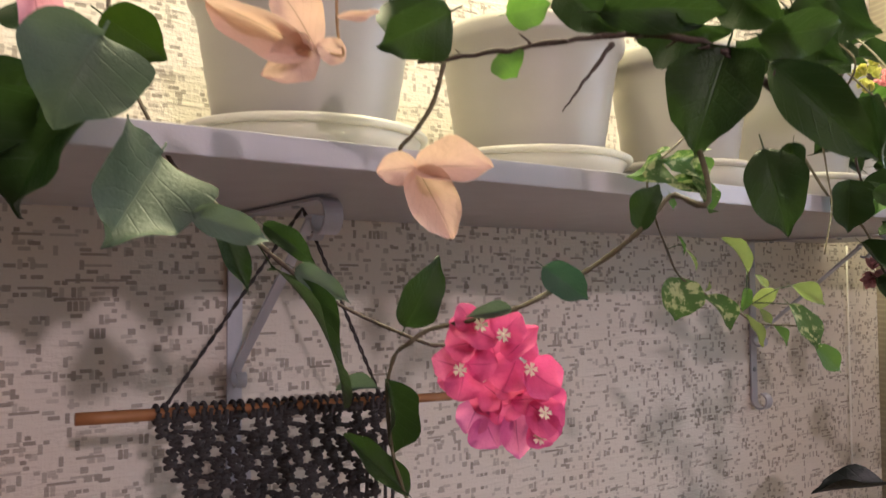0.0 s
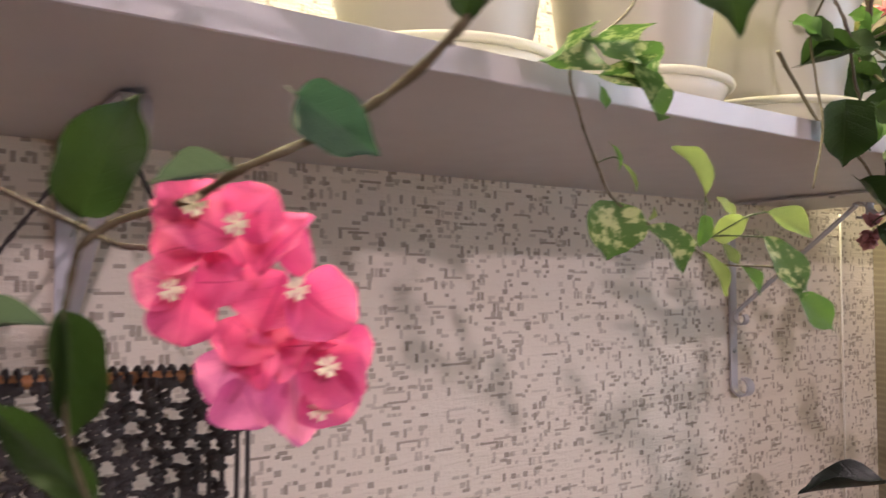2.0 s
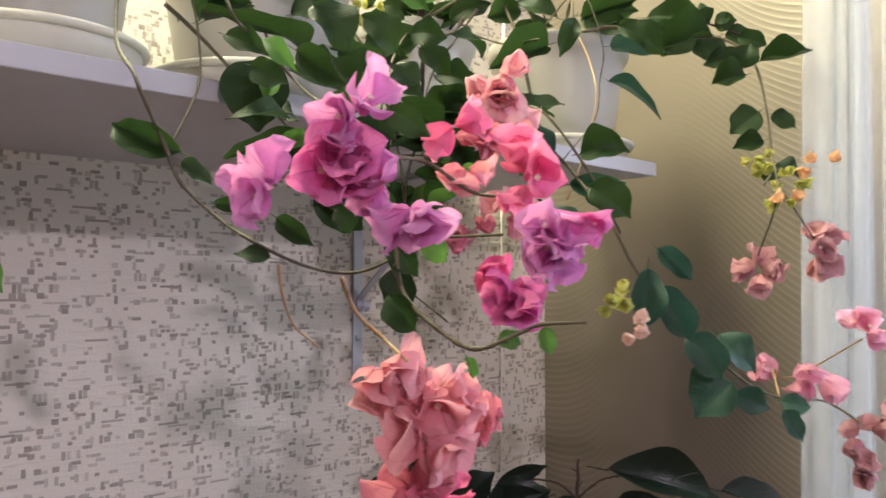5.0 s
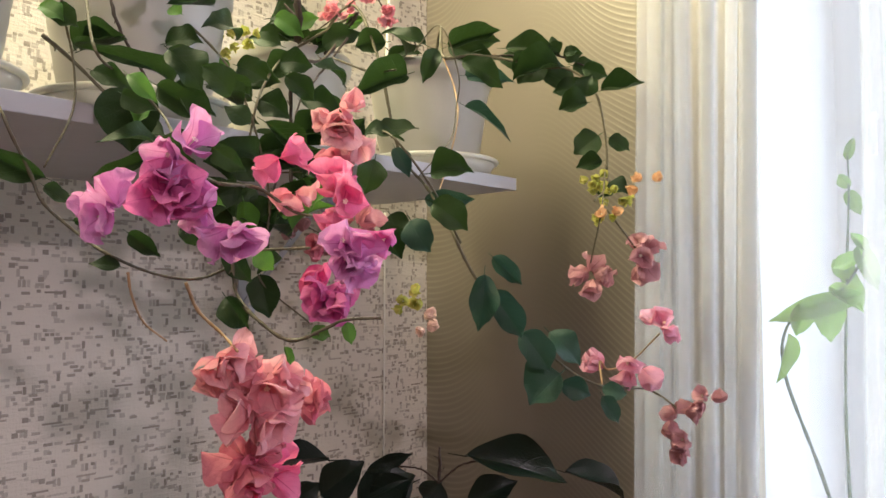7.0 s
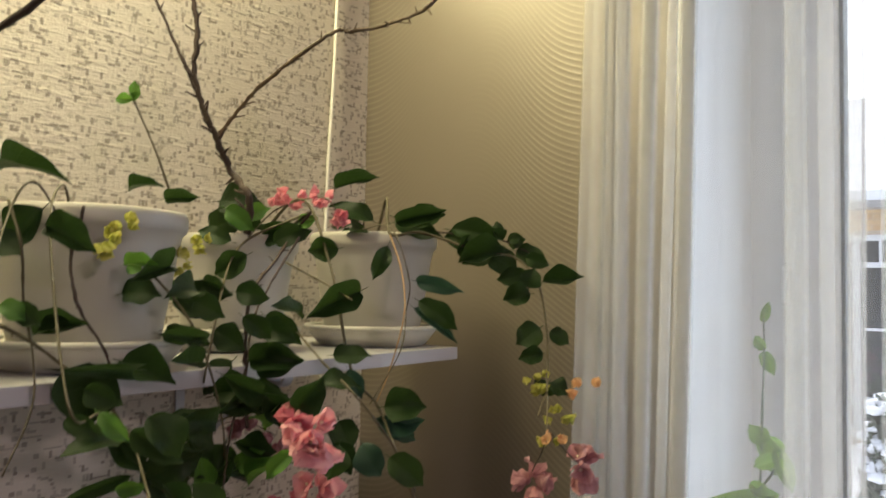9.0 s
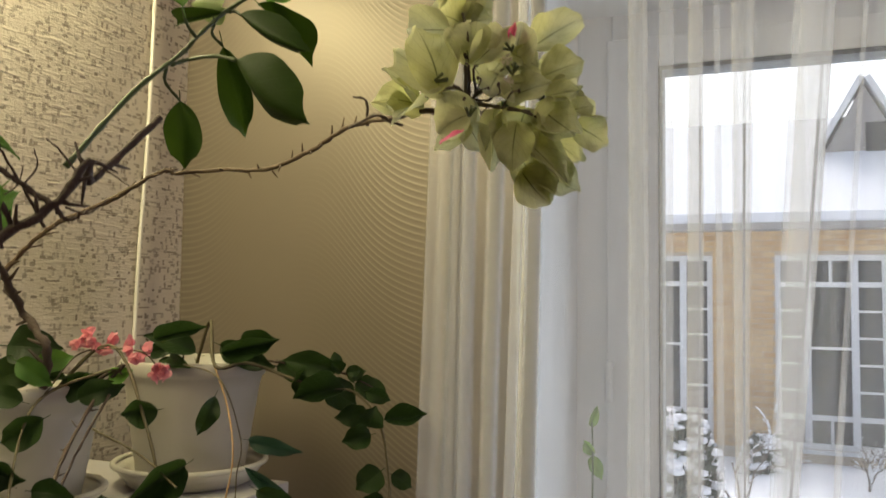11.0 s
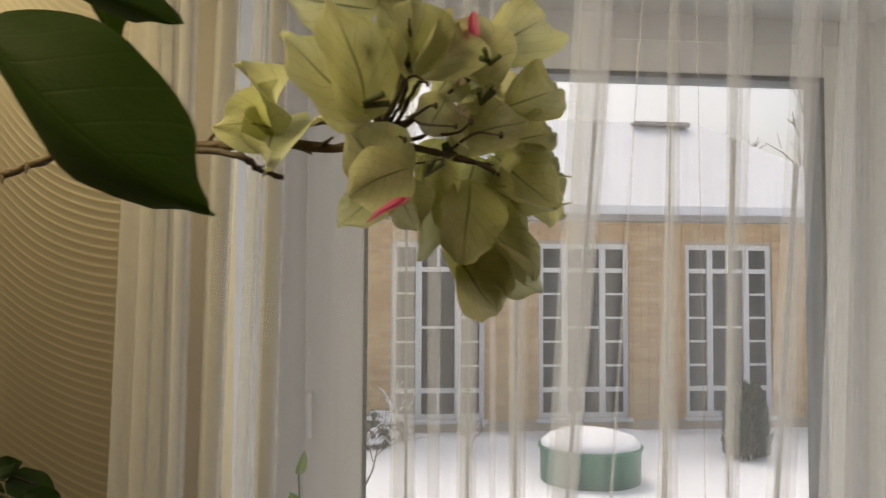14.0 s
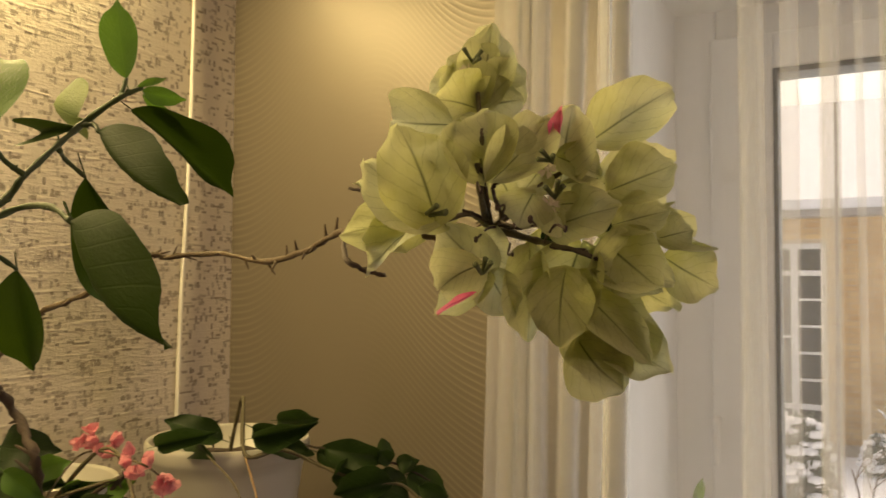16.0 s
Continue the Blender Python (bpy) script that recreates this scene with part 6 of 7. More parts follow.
# more leaves of the leafy plant, crowded before the shelf
for start, end, width, tone in (
    ((-0.755, -0.403, 1.478), (-0.811, -0.414, 1.469), 0.0216, leaf_dark),
    ((-0.745, -0.404, 1.526), (-0.830, -0.418, 1.534), 0.0123, leaf_dark),
    ((-0.645, -0.390, 1.513), (-0.597, -0.394, 1.490), 0.0238, leaf_dark),
    ((-0.662, -0.404, 1.475), (-0.714, -0.404, 1.479), 0.0200, leaf_dark),
    ((-0.584, -0.368, 1.474), (-0.644, -0.376, 1.475), 0.0245, leaf_dark),
    ((-0.599, -0.394, 1.493), (-0.572, -0.398, 1.465), 0.0271, leaf_dark),
    ((-0.637, -0.398, 1.451), (-0.603, -0.418, 1.441), 0.0183, leaf_dark),
    ((-0.677, -0.363, 1.445), (-0.642, -0.375, 1.416), 0.0368, leaf_dark),
    ((-0.703, -0.355, 1.431), (-0.661, -0.363, 1.406), 0.0354, leaf_dark),
    ((-0.452, -0.357, 1.444), (-0.452, -0.376, 1.412), 0.0345, leaf_dark),
    ((-0.480, -0.377, 1.426), (-0.473, -0.396, 1.393), 0.0307, leaf_dark),
    ((-0.782, -0.394, 1.513), (-0.763, -0.412, 1.500), 0.0212, leaf_dark),
    ((-0.694, -0.364, 1.551), (-0.642, -0.365, 1.541), 0.0123, leaf_dark),
    ((-0.757, -0.385, 1.505), (-0.768, -0.388, 1.491), 0.0156, leaf_fresh),
    ((-0.674, -0.392, 1.522), (-0.710, -0.400, 1.530), 0.0187, leaf_dark),
    ((-0.670, -0.381, 1.452), (-0.714, -0.400, 1.467), 0.0227, leaf_dark),
    ((-0.611, -0.381, 1.411), (-0.646, -0.383, 1.425), 0.0240, leaf_dark),
    ((-0.567, -0.363, 1.451), (-0.600, -0.374, 1.467), 0.0188, leaf_fresh),
    ((-0.670, -0.381, 1.587), (-0.714, -0.394, 1.582), 0.0245, leaf_dark),
    ((-0.611, -0.375, 1.565), (-0.586, -0.388, 1.543), 0.0212, leaf_dark),
    ((-0.695, -0.375, 1.611), (-0.742, -0.387, 1.596), 0.0220, leaf_dark),
    ((-0.554, -0.393, 1.565), (-0.596, -0.397, 1.576), 0.0243, leaf_dark),
):
    leaf(leafy_vine, "boug", tone, start, end, width)

# bare thorny tree in the small pot with the white cluster
stem(white_tree, [(-0.467, -0.205, 1.622), (-0.500, -0.252, 1.695), (-0.492, -0.208, 1.733), (-0.524, -0.221, 1.766), (-0.539, -0.219, 1.790), (-0.554, -0.213, 1.839), (-0.551, -0.213, 1.888), (-0.555, -0.203, 1.940), (-0.562, -0.190, 1.979), (-0.568, -0.181, 2.018)], 0.0048, 0.0022, bark_dark)
stem(white_tree, [(-0.537, -0.224, 1.780), (-0.553, -0.209, 1.830), (-0.564, -0.193, 1.871), (-0.580, -0.161, 1.939), (-0.593, -0.138, 1.972)], 0.0028, 0.0014, bark_dark)
stem(white_tree, [(-0.495, -0.182, 1.774), (-0.490, -0.212, 1.804), (-0.506, -0.268, 1.824), (-0.533, -0.357, 1.839), (-0.515, -0.395, 1.866), (-0.505, -0.409, 1.866), (-0.496, -0.446, 1.869), (-0.526, -0.519, 1.862), (-0.569, -0.586, 1.865), (-0.605, -0.641, 1.873), (-0.658, -0.717, 1.866), (-0.666, -0.752, 1.864)], 0.0024, 0.0016, bark_thorn)
stem(white_tree, [(-0.605, -0.641, 1.873), (-0.696, -0.706, 1.857), (-0.700, -0.717, 1.852), (-0.696, -0.724, 1.850)], 0.0012, 0.0008, bark_dark)
stem(white_tree, [(-0.603, -0.654, 1.874), (-0.602, -0.652, 1.892), (-0.602, -0.642, 1.896)], 0.0011, 0.0007, bark_dark)
stem(white_tree, [(-0.599, -0.237, 1.697), (-0.612, -0.229, 1.738), (-0.635, -0.220, 1.791)], 0.0014, 0.0010, bark_green)
leaf(white_tree, "boug", leaf_fresh, (-0.635, -0.220, 1.791), (-0.635, -0.221, 1.810), 0.0133)
leaf(white_tree, "boug", leaf_fresh, (-0.635, -0.221, 1.789), (-0.645, -0.204, 1.790), 0.0123)
leaf(white_tree, "boug", leaf_fresh, (-0.635, -0.220, 1.791), (-0.631, -0.227, 1.796), 0.0092)

# white bracts
leaf(white_tree, "sepal", bract_white, (-0.677, -0.748, 1.923), (-0.684, -0.734, 1.914), 0.0150)
leaf(white_tree, "sepal", bract_white, (-0.675, -0.749, 1.927), (-0.666, -0.765, 1.914), 0.0193)
leaf(white_tree, "sepal", bract_white, (-0.672, -0.750, 1.929), (-0.671, -0.754, 1.944), 0.0110)
leaf(white_tree, "sepal", bract_white, (-0.677, -0.748, 1.923), (-0.674, -0.751, 1.908), 0.0234)
leaf(white_tree, "sepal", bract_white, (-0.678, -0.747, 1.925), (-0.682, -0.741, 1.930), 0.0129)
leaf(white_tree, "sepal", bract_white, (-0.661, -0.789, 1.899), (-0.648, -0.815, 1.918), 0.0241)
leaf(white_tree, "sepal", bract_white, (-0.666, -0.797, 1.880), (-0.656, -0.817, 1.889), 0.0213)
leaf(white_tree, "sepal", bract_white, (-0.665, -0.798, 1.868), (-0.656, -0.815, 1.873), 0.0154)
leaf(white_tree, "sepal", bract_white, (-0.673, -0.778, 1.875), (-0.663, -0.798, 1.877), 0.0195)
leaf(white_tree, "sepal", bract_white, (-0.674, -0.777, 1.876), (-0.669, -0.785, 1.865), 0.0183)
leaf(white_tree, "sepal", bract_white, (-0.678, -0.776, 1.888), (-0.681, -0.770, 1.879), 0.0162)
leaf(white_tree, "sepal", bract_white, (-0.673, -0.780, 1.892), (-0.666, -0.794, 1.885), 0.0147)
leaf(white_tree, "sepal", bract_white, (-0.680, -0.757, 1.851), (-0.690, -0.742, 1.868), 0.0225)
leaf(white_tree, "sepal", bract_white, (-0.680, -0.757, 1.851), (-0.689, -0.740, 1.836), 0.0153)
leaf(white_tree, "sepal", bract_white, (-0.680, -0.757, 1.851), (-0.676, -0.765, 1.836), 0.0169)
leaf(white_tree, "sepal", bract_white, (-0.669, -0.768, 1.860), (-0.668, -0.767, 1.826), 0.0168)
leaf(white_tree, "sepal", bract_white, (-0.673, -0.783, 1.852), (-0.673, -0.781, 1.825), 0.0220)
leaf(white_tree, "sepal", bract_white, (-0.670, -0.792, 1.852), (-0.656, -0.817, 1.848), 0.0259)
leaf(white_tree, "sepal", bract_white, (-0.639, -0.810, 1.857), (-0.629, -0.827, 1.846), 0.0235)
leaf(white_tree, "sepal", bract_white, (-0.645, -0.809, 1.864), (-0.640, -0.820, 1.867), 0.0169)
leaf(white_tree, "sepal", bract_white, (-0.656, -0.787, 1.843), (-0.644, -0.807, 1.818), 0.0190)
leaf(white_tree, "sepal", bract_white, (-0.656, -0.785, 1.830), (-0.648, -0.799, 1.814), 0.0231)
leaf(white_tree, "sepal", bract_white, (-0.657, -0.782, 1.827), (-0.648, -0.797, 1.809), 0.0252)
leaf(white_tree, "sepal", bract_white, (-0.671, -0.761, 1.879), (-0.676, -0.754, 1.889), 0.0186)
leaf(white_tree, "sepal", bract_white, (-0.658, -0.765, 1.865), (-0.652, -0.776, 1.854), 0.0213)
leaf(white_tree, "sepal", bract_white, (-0.674, -0.744, 1.862), (-0.666, -0.759, 1.854), 0.0210)
leaf(white_tree, "bract", bract_hot, (-0.676, -0.781, 1.895), (-0.676, -0.783, 1.909), 0.0043)
leaf(white_tree, "bract", bract_hot, (-0.698, -0.760, 1.844), (-0.704, -0.749, 1.837), 0.0026)
leaf(white_tree, "boug", leaf_dark, (-0.663, -0.786, 1.900), (-0.660, -0.791, 1.884), 0.0061)
leaf(white_tree, "boug", leaf_dark, (-0.672, -0.774, 1.862), (-0.668, -0.781, 1.866), 0.0071)
leaf(white_tree, "boug", leaf_dark, (-0.668, -0.794, 1.866), (-0.666, -0.797, 1.869), 0.0052)
stem(white_tree, [(-0.671, -0.752, 1.869), (-0.692, -0.759, 1.879), (-0.696, -0.760, 1.888)], 0.0013, 0.0009, bark_green)
stem(white_tree, [(-0.670, -0.754, 1.869), (-0.673, -0.762, 1.872), (-0.678, -0.775, 1.881), (-0.671, -0.783, 1.888), (-0.661, -0.789, 1.899)], 0.0012, 0.0008, bark_green)
stem(white_tree, [(-0.667, -0.755, 1.867), (-0.672, -0.774, 1.862), (-0.672, -0.789, 1.858), (-0.663, -0.798, 1.852)], 0.0014, 0.0008, bark_green)
stem(white_tree, [(-0.671, -0.752, 1.869), (-0.684, -0.751, 1.872), (-0.693, -0.745, 1.869), (-0.678, -0.731, 1.870)], 0.0012, 0.0008, bark_green)
stem(white_tree, [(-0.671, -0.752, 1.869), (-0.695, -0.761, 1.896), (-0.674, -0.749, 1.923)], 0.0012, 0.0008, bark_green)
leaf(white_tree, "sepal", bract_white, (-0.658, -0.717, 1.872), (-0.696, -0.704, 1.865), 0.0240)
leaf(white_tree, "sepal", bract_white, (-0.658, -0.717, 1.872), (-0.702, -0.720, 1.854), 0.0220)
leaf(white_tree, "sepal", bract_white, (-0.658, -0.717, 1.872), (-0.695, -0.709, 1.884), 0.0200)
leaf(white_tree, "sepal", bract_white, (-0.703, -0.748, 1.868), (-0.709, -0.736, 1.901), 0.0300)
leaf(white_tree, "sepal", bract_white, (-0.703, -0.748, 1.868), (-0.711, -0.724, 1.889), 0.0260)
leaf(white_tree, "sepal", bract_white, (-0.678, -0.751, 1.911), (-0.699, -0.743, 1.911), 0.0210)
leaf(white_tree, "sepal", bract_white, (-0.678, -0.751, 1.911), (-0.674, -0.755, 1.943), 0.0210)
leaf(white_tree, "sepal", bract_white, (-0.678, -0.751, 1.911), (-0.672, -0.767, 1.914), 0.0210)
leaf(white_tree, "sepal", bract_white, (-0.678, -0.751, 1.911), (-0.682, -0.743, 1.928), 0.0210)
leaf(white_tree, "sepal", bract_white, (-0.695, -0.762, 1.882), (-0.693, -0.752, 1.905), 0.0260)
leaf(white_tree, "sepal", bract_white, (-0.693, -0.764, 1.882), (-0.676, -0.777, 1.905), 0.0200)
leaf(white_tree, "sepal", bract_white, (-0.662, -0.782, 1.848), (-0.658, -0.809, 1.820), 0.0180)
leaf(white_tree, "sepal", bract_white, (-0.661, -0.779, 1.840), (-0.648, -0.796, 1.809), 0.0200)
leaf(white_tree, "sepal", bract_white, (-0.659, -0.791, 1.854), (-0.622, -0.809, 1.838), 0.0240)
leaf(white_tree, "sepal", bract_white, (-0.653, -0.798, 1.868), (-0.616, -0.816, 1.866), 0.0180)
leaf(white_tree, "sepal", bract_white, (-0.658, -0.791, 1.883), (-0.622, -0.809, 1.894), 0.0200)
leaf(white_tree, "sepal", bract_white, (-0.658, -0.791, 1.876), (-0.631, -0.809, 1.874), 0.0200)
stem(white_tree, [(-0.669, -0.753, 1.868), (-0.688, -0.760, 1.877), (-0.696, -0.761, 1.886)], 0.0008, 0.0006, bark_dark)
stem(white_tree, [(-0.669, -0.753, 1.868), (-0.676, -0.764, 1.874), (-0.679, -0.771, 1.878)], 0.0008, 0.0006, bark_dark)
stem(white_tree, [(-0.668, -0.755, 1.868), (-0.682, -0.752, 1.872), (-0.688, -0.750, 1.873)], 0.0008, 0.0006, bark_dark)
stem(white_tree, [(-0.669, -0.755, 1.869), (-0.670, -0.767, 1.868), (-0.673, -0.780, 1.878)], 0.0008, 0.0006, bark_dark)
stem(white_tree, [(-0.667, -0.759, 1.867), (-0.673, -0.779, 1.860), (-0.672, -0.790, 1.859)], 0.0008, 0.0006, bark_dark)
stem(white_tree, [(-0.670, -0.758, 1.871), (-0.690, -0.763, 1.879), (-0.691, -0.766, 1.882)], 0.0008, 0.0006, bark_dark)
leaf(white_tree, "sepal", bract_white, (-0.692, -0.763, 1.887), (-0.692, -0.762, 1.907), 0.0278)
leaf(white_tree, "sepal", bract_white, (-0.672, -0.781, 1.884), (-0.673, -0.786, 1.910), 0.0241)
leaf(white_tree, "sepal", bract_white, (-0.671, -0.777, 1.868), (-0.673, -0.803, 1.874), 0.0221)
leaf(white_tree, "sepal", bract_white, (-0.693, -0.761, 1.854), (-0.691, -0.743, 1.845), 0.0202)
leaf(white_tree, "sepal", bract_white, (-0.665, -0.786, 1.861), (-0.663, -0.780, 1.831), 0.0287)
leaf(white_tree, "sepal", bract_white, (-0.664, -0.793, 1.863), (-0.666, -0.815, 1.845), 0.0247)
leaf(white_tree, "sepal", bract_white, (-0.646, -0.789, 1.830), (-0.648, -0.814, 1.816), 0.0218)
leaf(white_tree, "sepal", bract_white, (-0.696, -0.750, 1.902), (-0.694, -0.724, 1.906), 0.0219)
leaf(white_tree, "sepal", bract_white, (-0.675, -0.754, 1.919), (-0.675, -0.743, 1.932), 0.0198)
leaf(white_tree, "sepal", bract_white, (-0.675, -0.759, 1.920), (-0.676, -0.764, 1.929), 0.0158)
leaf(white_tree, "sepal", bract_white, (-0.690, -0.745, 1.867), (-0.690, -0.734, 1.882), 0.0222)
leaf(white_tree, "sepal", bract_white, (-0.680, -0.774, 1.879), (-0.679, -0.768, 1.867), 0.0194)
def calyx(top, place, size):
    """Three closed flower tubes that stand together in the heart of a bract."""
    place = Vector(place)
    view = (FACES[top] - place).normalized()
    for k in range(3):
        bm = bmesh.new()
        d = (view * 0.8 + Vector((RNG.uniform(-1, 1), RNG.uniform(-1, 1), RNG.uniform(-0.2, 1.2)))).normalized()
        a = place + 0.12 * size * Vector((RNG.uniform(-1, 1), RNG.uniform(-1, 1), RNG.uniform(-1, 1)))
        tube(bm, [a, a + d * size * 0.5, a + d * size * 0.85, a + d * size], 0.10 * size, 0.16 * size, 7)
        own(finish("flower_tube", bm, flower_green), top, Matrix.Identity(4))


def bud_stalk(top, start, end, r):
    """Thin bent stalk with a dark dry bud at its end."""
    bm = bmesh.new()
    a, b = Vector(start), Vector(end)
    mid = (a + b) / 2 + 0.15 * (b - a).length * Vector((RNG.uniform(-1, 1), RNG.uniform(-1, 1), RNG.uniform(-1, 1)))
    tube(bm, smooth_line([a, mid, b], 5), 0.0005, 0.0004, 6)
    bmesh.ops.create_icosphere(bm, subdivisions=1, radius=r, matrix=Matrix.Translation(b) @ Matrix.Diagonal((1, 0.8, 1.3, 1)))
    own(finish("bud_stalk", bm, bark_dark), top, Matrix.Identity(4))


for spot, size in (((-0.708, -0.748, 1.870), 0.0068), ((-0.704, -0.766, 1.851), 0.0064), ((-0.694, -0.786, 1.887), 0.0060), ((-0.688, -0.785, 1.876), 0.0064), ((-0.690, -0.755, 1.925), 0.0056)):
    calyx(white_tree, spot, size)
for a, b, r in (((-0.672, -0.757, 1.869), (-0.700, -0.769, 1.872), 0.0010), ((-0.676, -0.764, 1.873), (-0.700, -0.775, 1.866), 0.0009), ((-0.674, -0.770, 1.868), (-0.698, -0.780, 1.868), 0.0012), ((-0.672, -0.756, 1.868), (-0.697, -0.760, 1.862), 0.0010), ((-0.673, -0.775, 1.862), (-0.693, -0.790, 1.865), 0.0011), ((-0.690, -0.758, 1.880), (-0.706, -0.766, 1.877), 0.0009), ((-0.668, -0.760, 1.862), (-0.694, -0.772, 1.857), 0.0008)):
    bud_stalk(white_tree, a, b, r)
star(white_tree, (-0.691, -0.758, 1.853), 0.0035)
star(white_tree, (-0.688, -0.737, 1.872), 0.0035)
star(white_tree, (-0.677, -0.779, 1.875), 0.0035)
star(white_tree, (-0.680, -0.779, 1.887), 0.0035)
star(white_tree, (-0.681, -0.749, 1.924), 0.0035)

# citrus-like plant that leans out of its pot above the shelf
stem(citrus, [(-0.870, -0.250, 1.622), (-0.900, -0.360, 1.715), (-0.905, -0.470, 1.735), (-0.900, -0.563, 1.758), (-0.890, -0.576, 1.761), (-0.875, -0.602, 1.767), (-0.873, -0.630, 1.774), (-0.864, -0.649, 1.788), (-0.857, -0.659, 1.806), (-0.850, -0.655, 1.800), (-0.825, -0.665, 1.830)], 0.0023, 0.0017, bark_dark)
leaf(citrus, "citrus", leaf_fresh, (-0.878, -0.609, 1.772), (-0.865, -0.632, 1.794), 0.0256)
leaf(citrus, "citrus", leaf_fresh, (-0.884, -0.587, 1.772), (-0.901, -0.560, 1.797), 0.0154)
leaf(citrus, "citrus", leaf_fresh, (-0.891, -0.584, 1.785), (-0.881, -0.601, 1.781), 0.0164)
leaf(citrus, "citrus", leaf_fresh, (-0.894, -0.577, 1.779), (-0.899, -0.567, 1.770), 0.0147)
leaf(citrus, "citrus", leaf_fresh, (-0.872, -0.631, 1.795), (-0.879, -0.614, 1.776), 0.0181)
leaf(citrus, "citrus", leaf_fresh, (-0.879, -0.616, 1.816), (-0.869, -0.636, 1.806), 0.0114)
stem(citrus, [(-0.864, -0.649, 1.788), (-0.868, -0.640, 1.794), (-0.872, -0.632, 1.800), (-0.879, -0.619, 1.809)], 0.0014, 0.0008, bark_dark)
stem(citrus, [(-0.864, -0.649, 1.788), (-0.860, -0.653, 1.782), (-0.857, -0.659, 1.786)], 0.0012, 0.0006, bark_dark)
stem(citrus, [(-0.869, -0.634, 1.779), (-0.873, -0.630, 1.789), (-0.878, -0.619, 1.799)], 0.0013, 0.0007, bark_dark)
stem(citrus, [(-0.850, -0.640, 1.806), (-0.815, -0.640, 1.845), (-0.790, -0.647, 1.871), (-0.787, -0.653, 1.879), (-0.773, -0.659, 1.896), (-0.770, -0.673, 1.904), (-0.764, -0.676, 1.908)], 0.0014, 0.0008, stem_green)
stem(citrus, [(-0.795, -0.645, 1.864), (-0.783, -0.646, 1.870), (-0.786, -0.664, 1.869), (-0.791, -0.680, 1.864)], 0.0011, 0.0009, stem_green)
stem(citrus, [(-0.778, -0.656, 1.888), (-0.771, -0.650, 1.886), (-0.766, -0.653, 1.881)], 0.0009, 0.0007, stem_green)
stem(citrus, [(-0.797, -0.644, 1.862), (-0.788, -0.636, 1.858), (-0.778, -0.637, 1.851)], 0.0009, 0.0007, stem_green)
stem(citrus, [(-0.773, -0.659, 1.896), (-0.772, -0.664, 1.896), (-0.774, -0.669, 1.893)], 0.0009, 0.0007, stem_green)
stem(citrus, [(-0.787, -0.653, 1.879), (-0.794, -0.653, 1.883), (-0.800, -0.655, 1.889)], 0.0009, 0.0007, stem_green)
stem(citrus, [(-0.770, -0.673, 1.904), (-0.768, -0.672, 1.907), (-0.766, -0.671, 1.911)], 0.0009, 0.0007, stem_green)
leaf(citrus, "broad", leaf_citrus, (-0.791, -0.680, 1.864), (-0.795, -0.721, 1.830), 0.0275, 0.02, (-1.70, -0.365, 1.59))
leaf(citrus, "broad", leaf_citrus, (-0.774, -0.669, 1.893), (-0.781, -0.712, 1.868), 0.0150, 0.05, (-1.60, -0.55, 1.55))
leaf(citrus, "citrus", leaf_citrus, (-0.766, -0.674, 1.901), (-0.735, -0.688, 1.876), 0.0125, 0.05, (-0.98, -0.95, 2.00))
leaf(citrus, "citrus", leaf_citrus, (-0.766, -0.653, 1.881), (-0.743, -0.652, 1.838), 0.0165, 0.05, (-1.00, -0.80, 1.84))
leaf(citrus, "citrus", leaf_citrus, (-0.778, -0.637, 1.851), (-0.769, -0.634, 1.818), 0.0185, 0.05, (-1.00, -0.80, 1.84))
leaf(citrus, "citrus", leaf_fresh, (-0.766, -0.671, 1.911), (-0.768, -0.668, 1.937), 0.0110, 0.05)
leaf(citrus, "citrus", leaf_fresh, (-0.764, -0.676, 1.907), (-0.755, -0.686, 1.905), 0.0062, 0.05)
leaf(citrus, "citrus", leaf_fresh, (-0.764, -0.676, 1.906), (-0.748, -0.678, 1.897), 0.0042, 0.05)
leaf(citrus, "citrus", leaf_fresh, (-0.766, -0.676, 1.908), (-0.758, -0.680, 1.912), 0.0026, 0.05)
leaf(citrus, "broad", leaf_lime, (-0.771, -0.656, 1.899), (-0.758, -0.626, 1.909), 0.0200, 0.05, (-1.00, -0.82, 1.80))
leaf(citrus, "citrus", leaf_citrus, (-0.773, -0.659, 1.896), (-0.754, -0.614, 1.901), 0.0085, 0.05)
leaf(citrus, "citrus", leaf_fresh, (-0.800, -0.655, 1.889), (-0.783, -0.630, 1.920), 0.0230, 0.05)
stem(citrus, [(-0.863, -0.644, 1.779), (-0.869, -0.638, 1.795), (-0.873, -0.631, 1.808), (-0.875, -0.627, 1.819)], 0.0007, 0.0004, bark_dark)
stem(citrus, [(-0.862, -0.653, 1.787), (-0.857, -0.660, 1.785), (-0.854, -0.667, 1.791)], 0.0005, 0.0003, bark_dark)
stem(citrus, [(-0.869, -0.638, 1.795), (-0.867, -0.643, 1.803), (-0.868, -0.642, 1.810)], 0.0004, 0.0002, bark_dark)
stem(citrus, [(-0.872, -0.632, 1.770), (-0.873, -0.629, 1.790), (-0.877, -0.620, 1.798), (-0.880, -0.616, 1.819)], 0.0007, 0.0004, bark_dark)
stem(citrus, [(-0.857, -0.663, 1.803), (-0.854, -0.668, 1.801), (-0.850, -0.674, 1.796)], 0.0004, 0.0002, bark_dark)
stem(citrus, [(-0.859, -0.658, 1.798), (-0.863, -0.651, 1.809), (-0.866, -0.646, 1.814)], 0.0005, 0.0003, bark_dark)
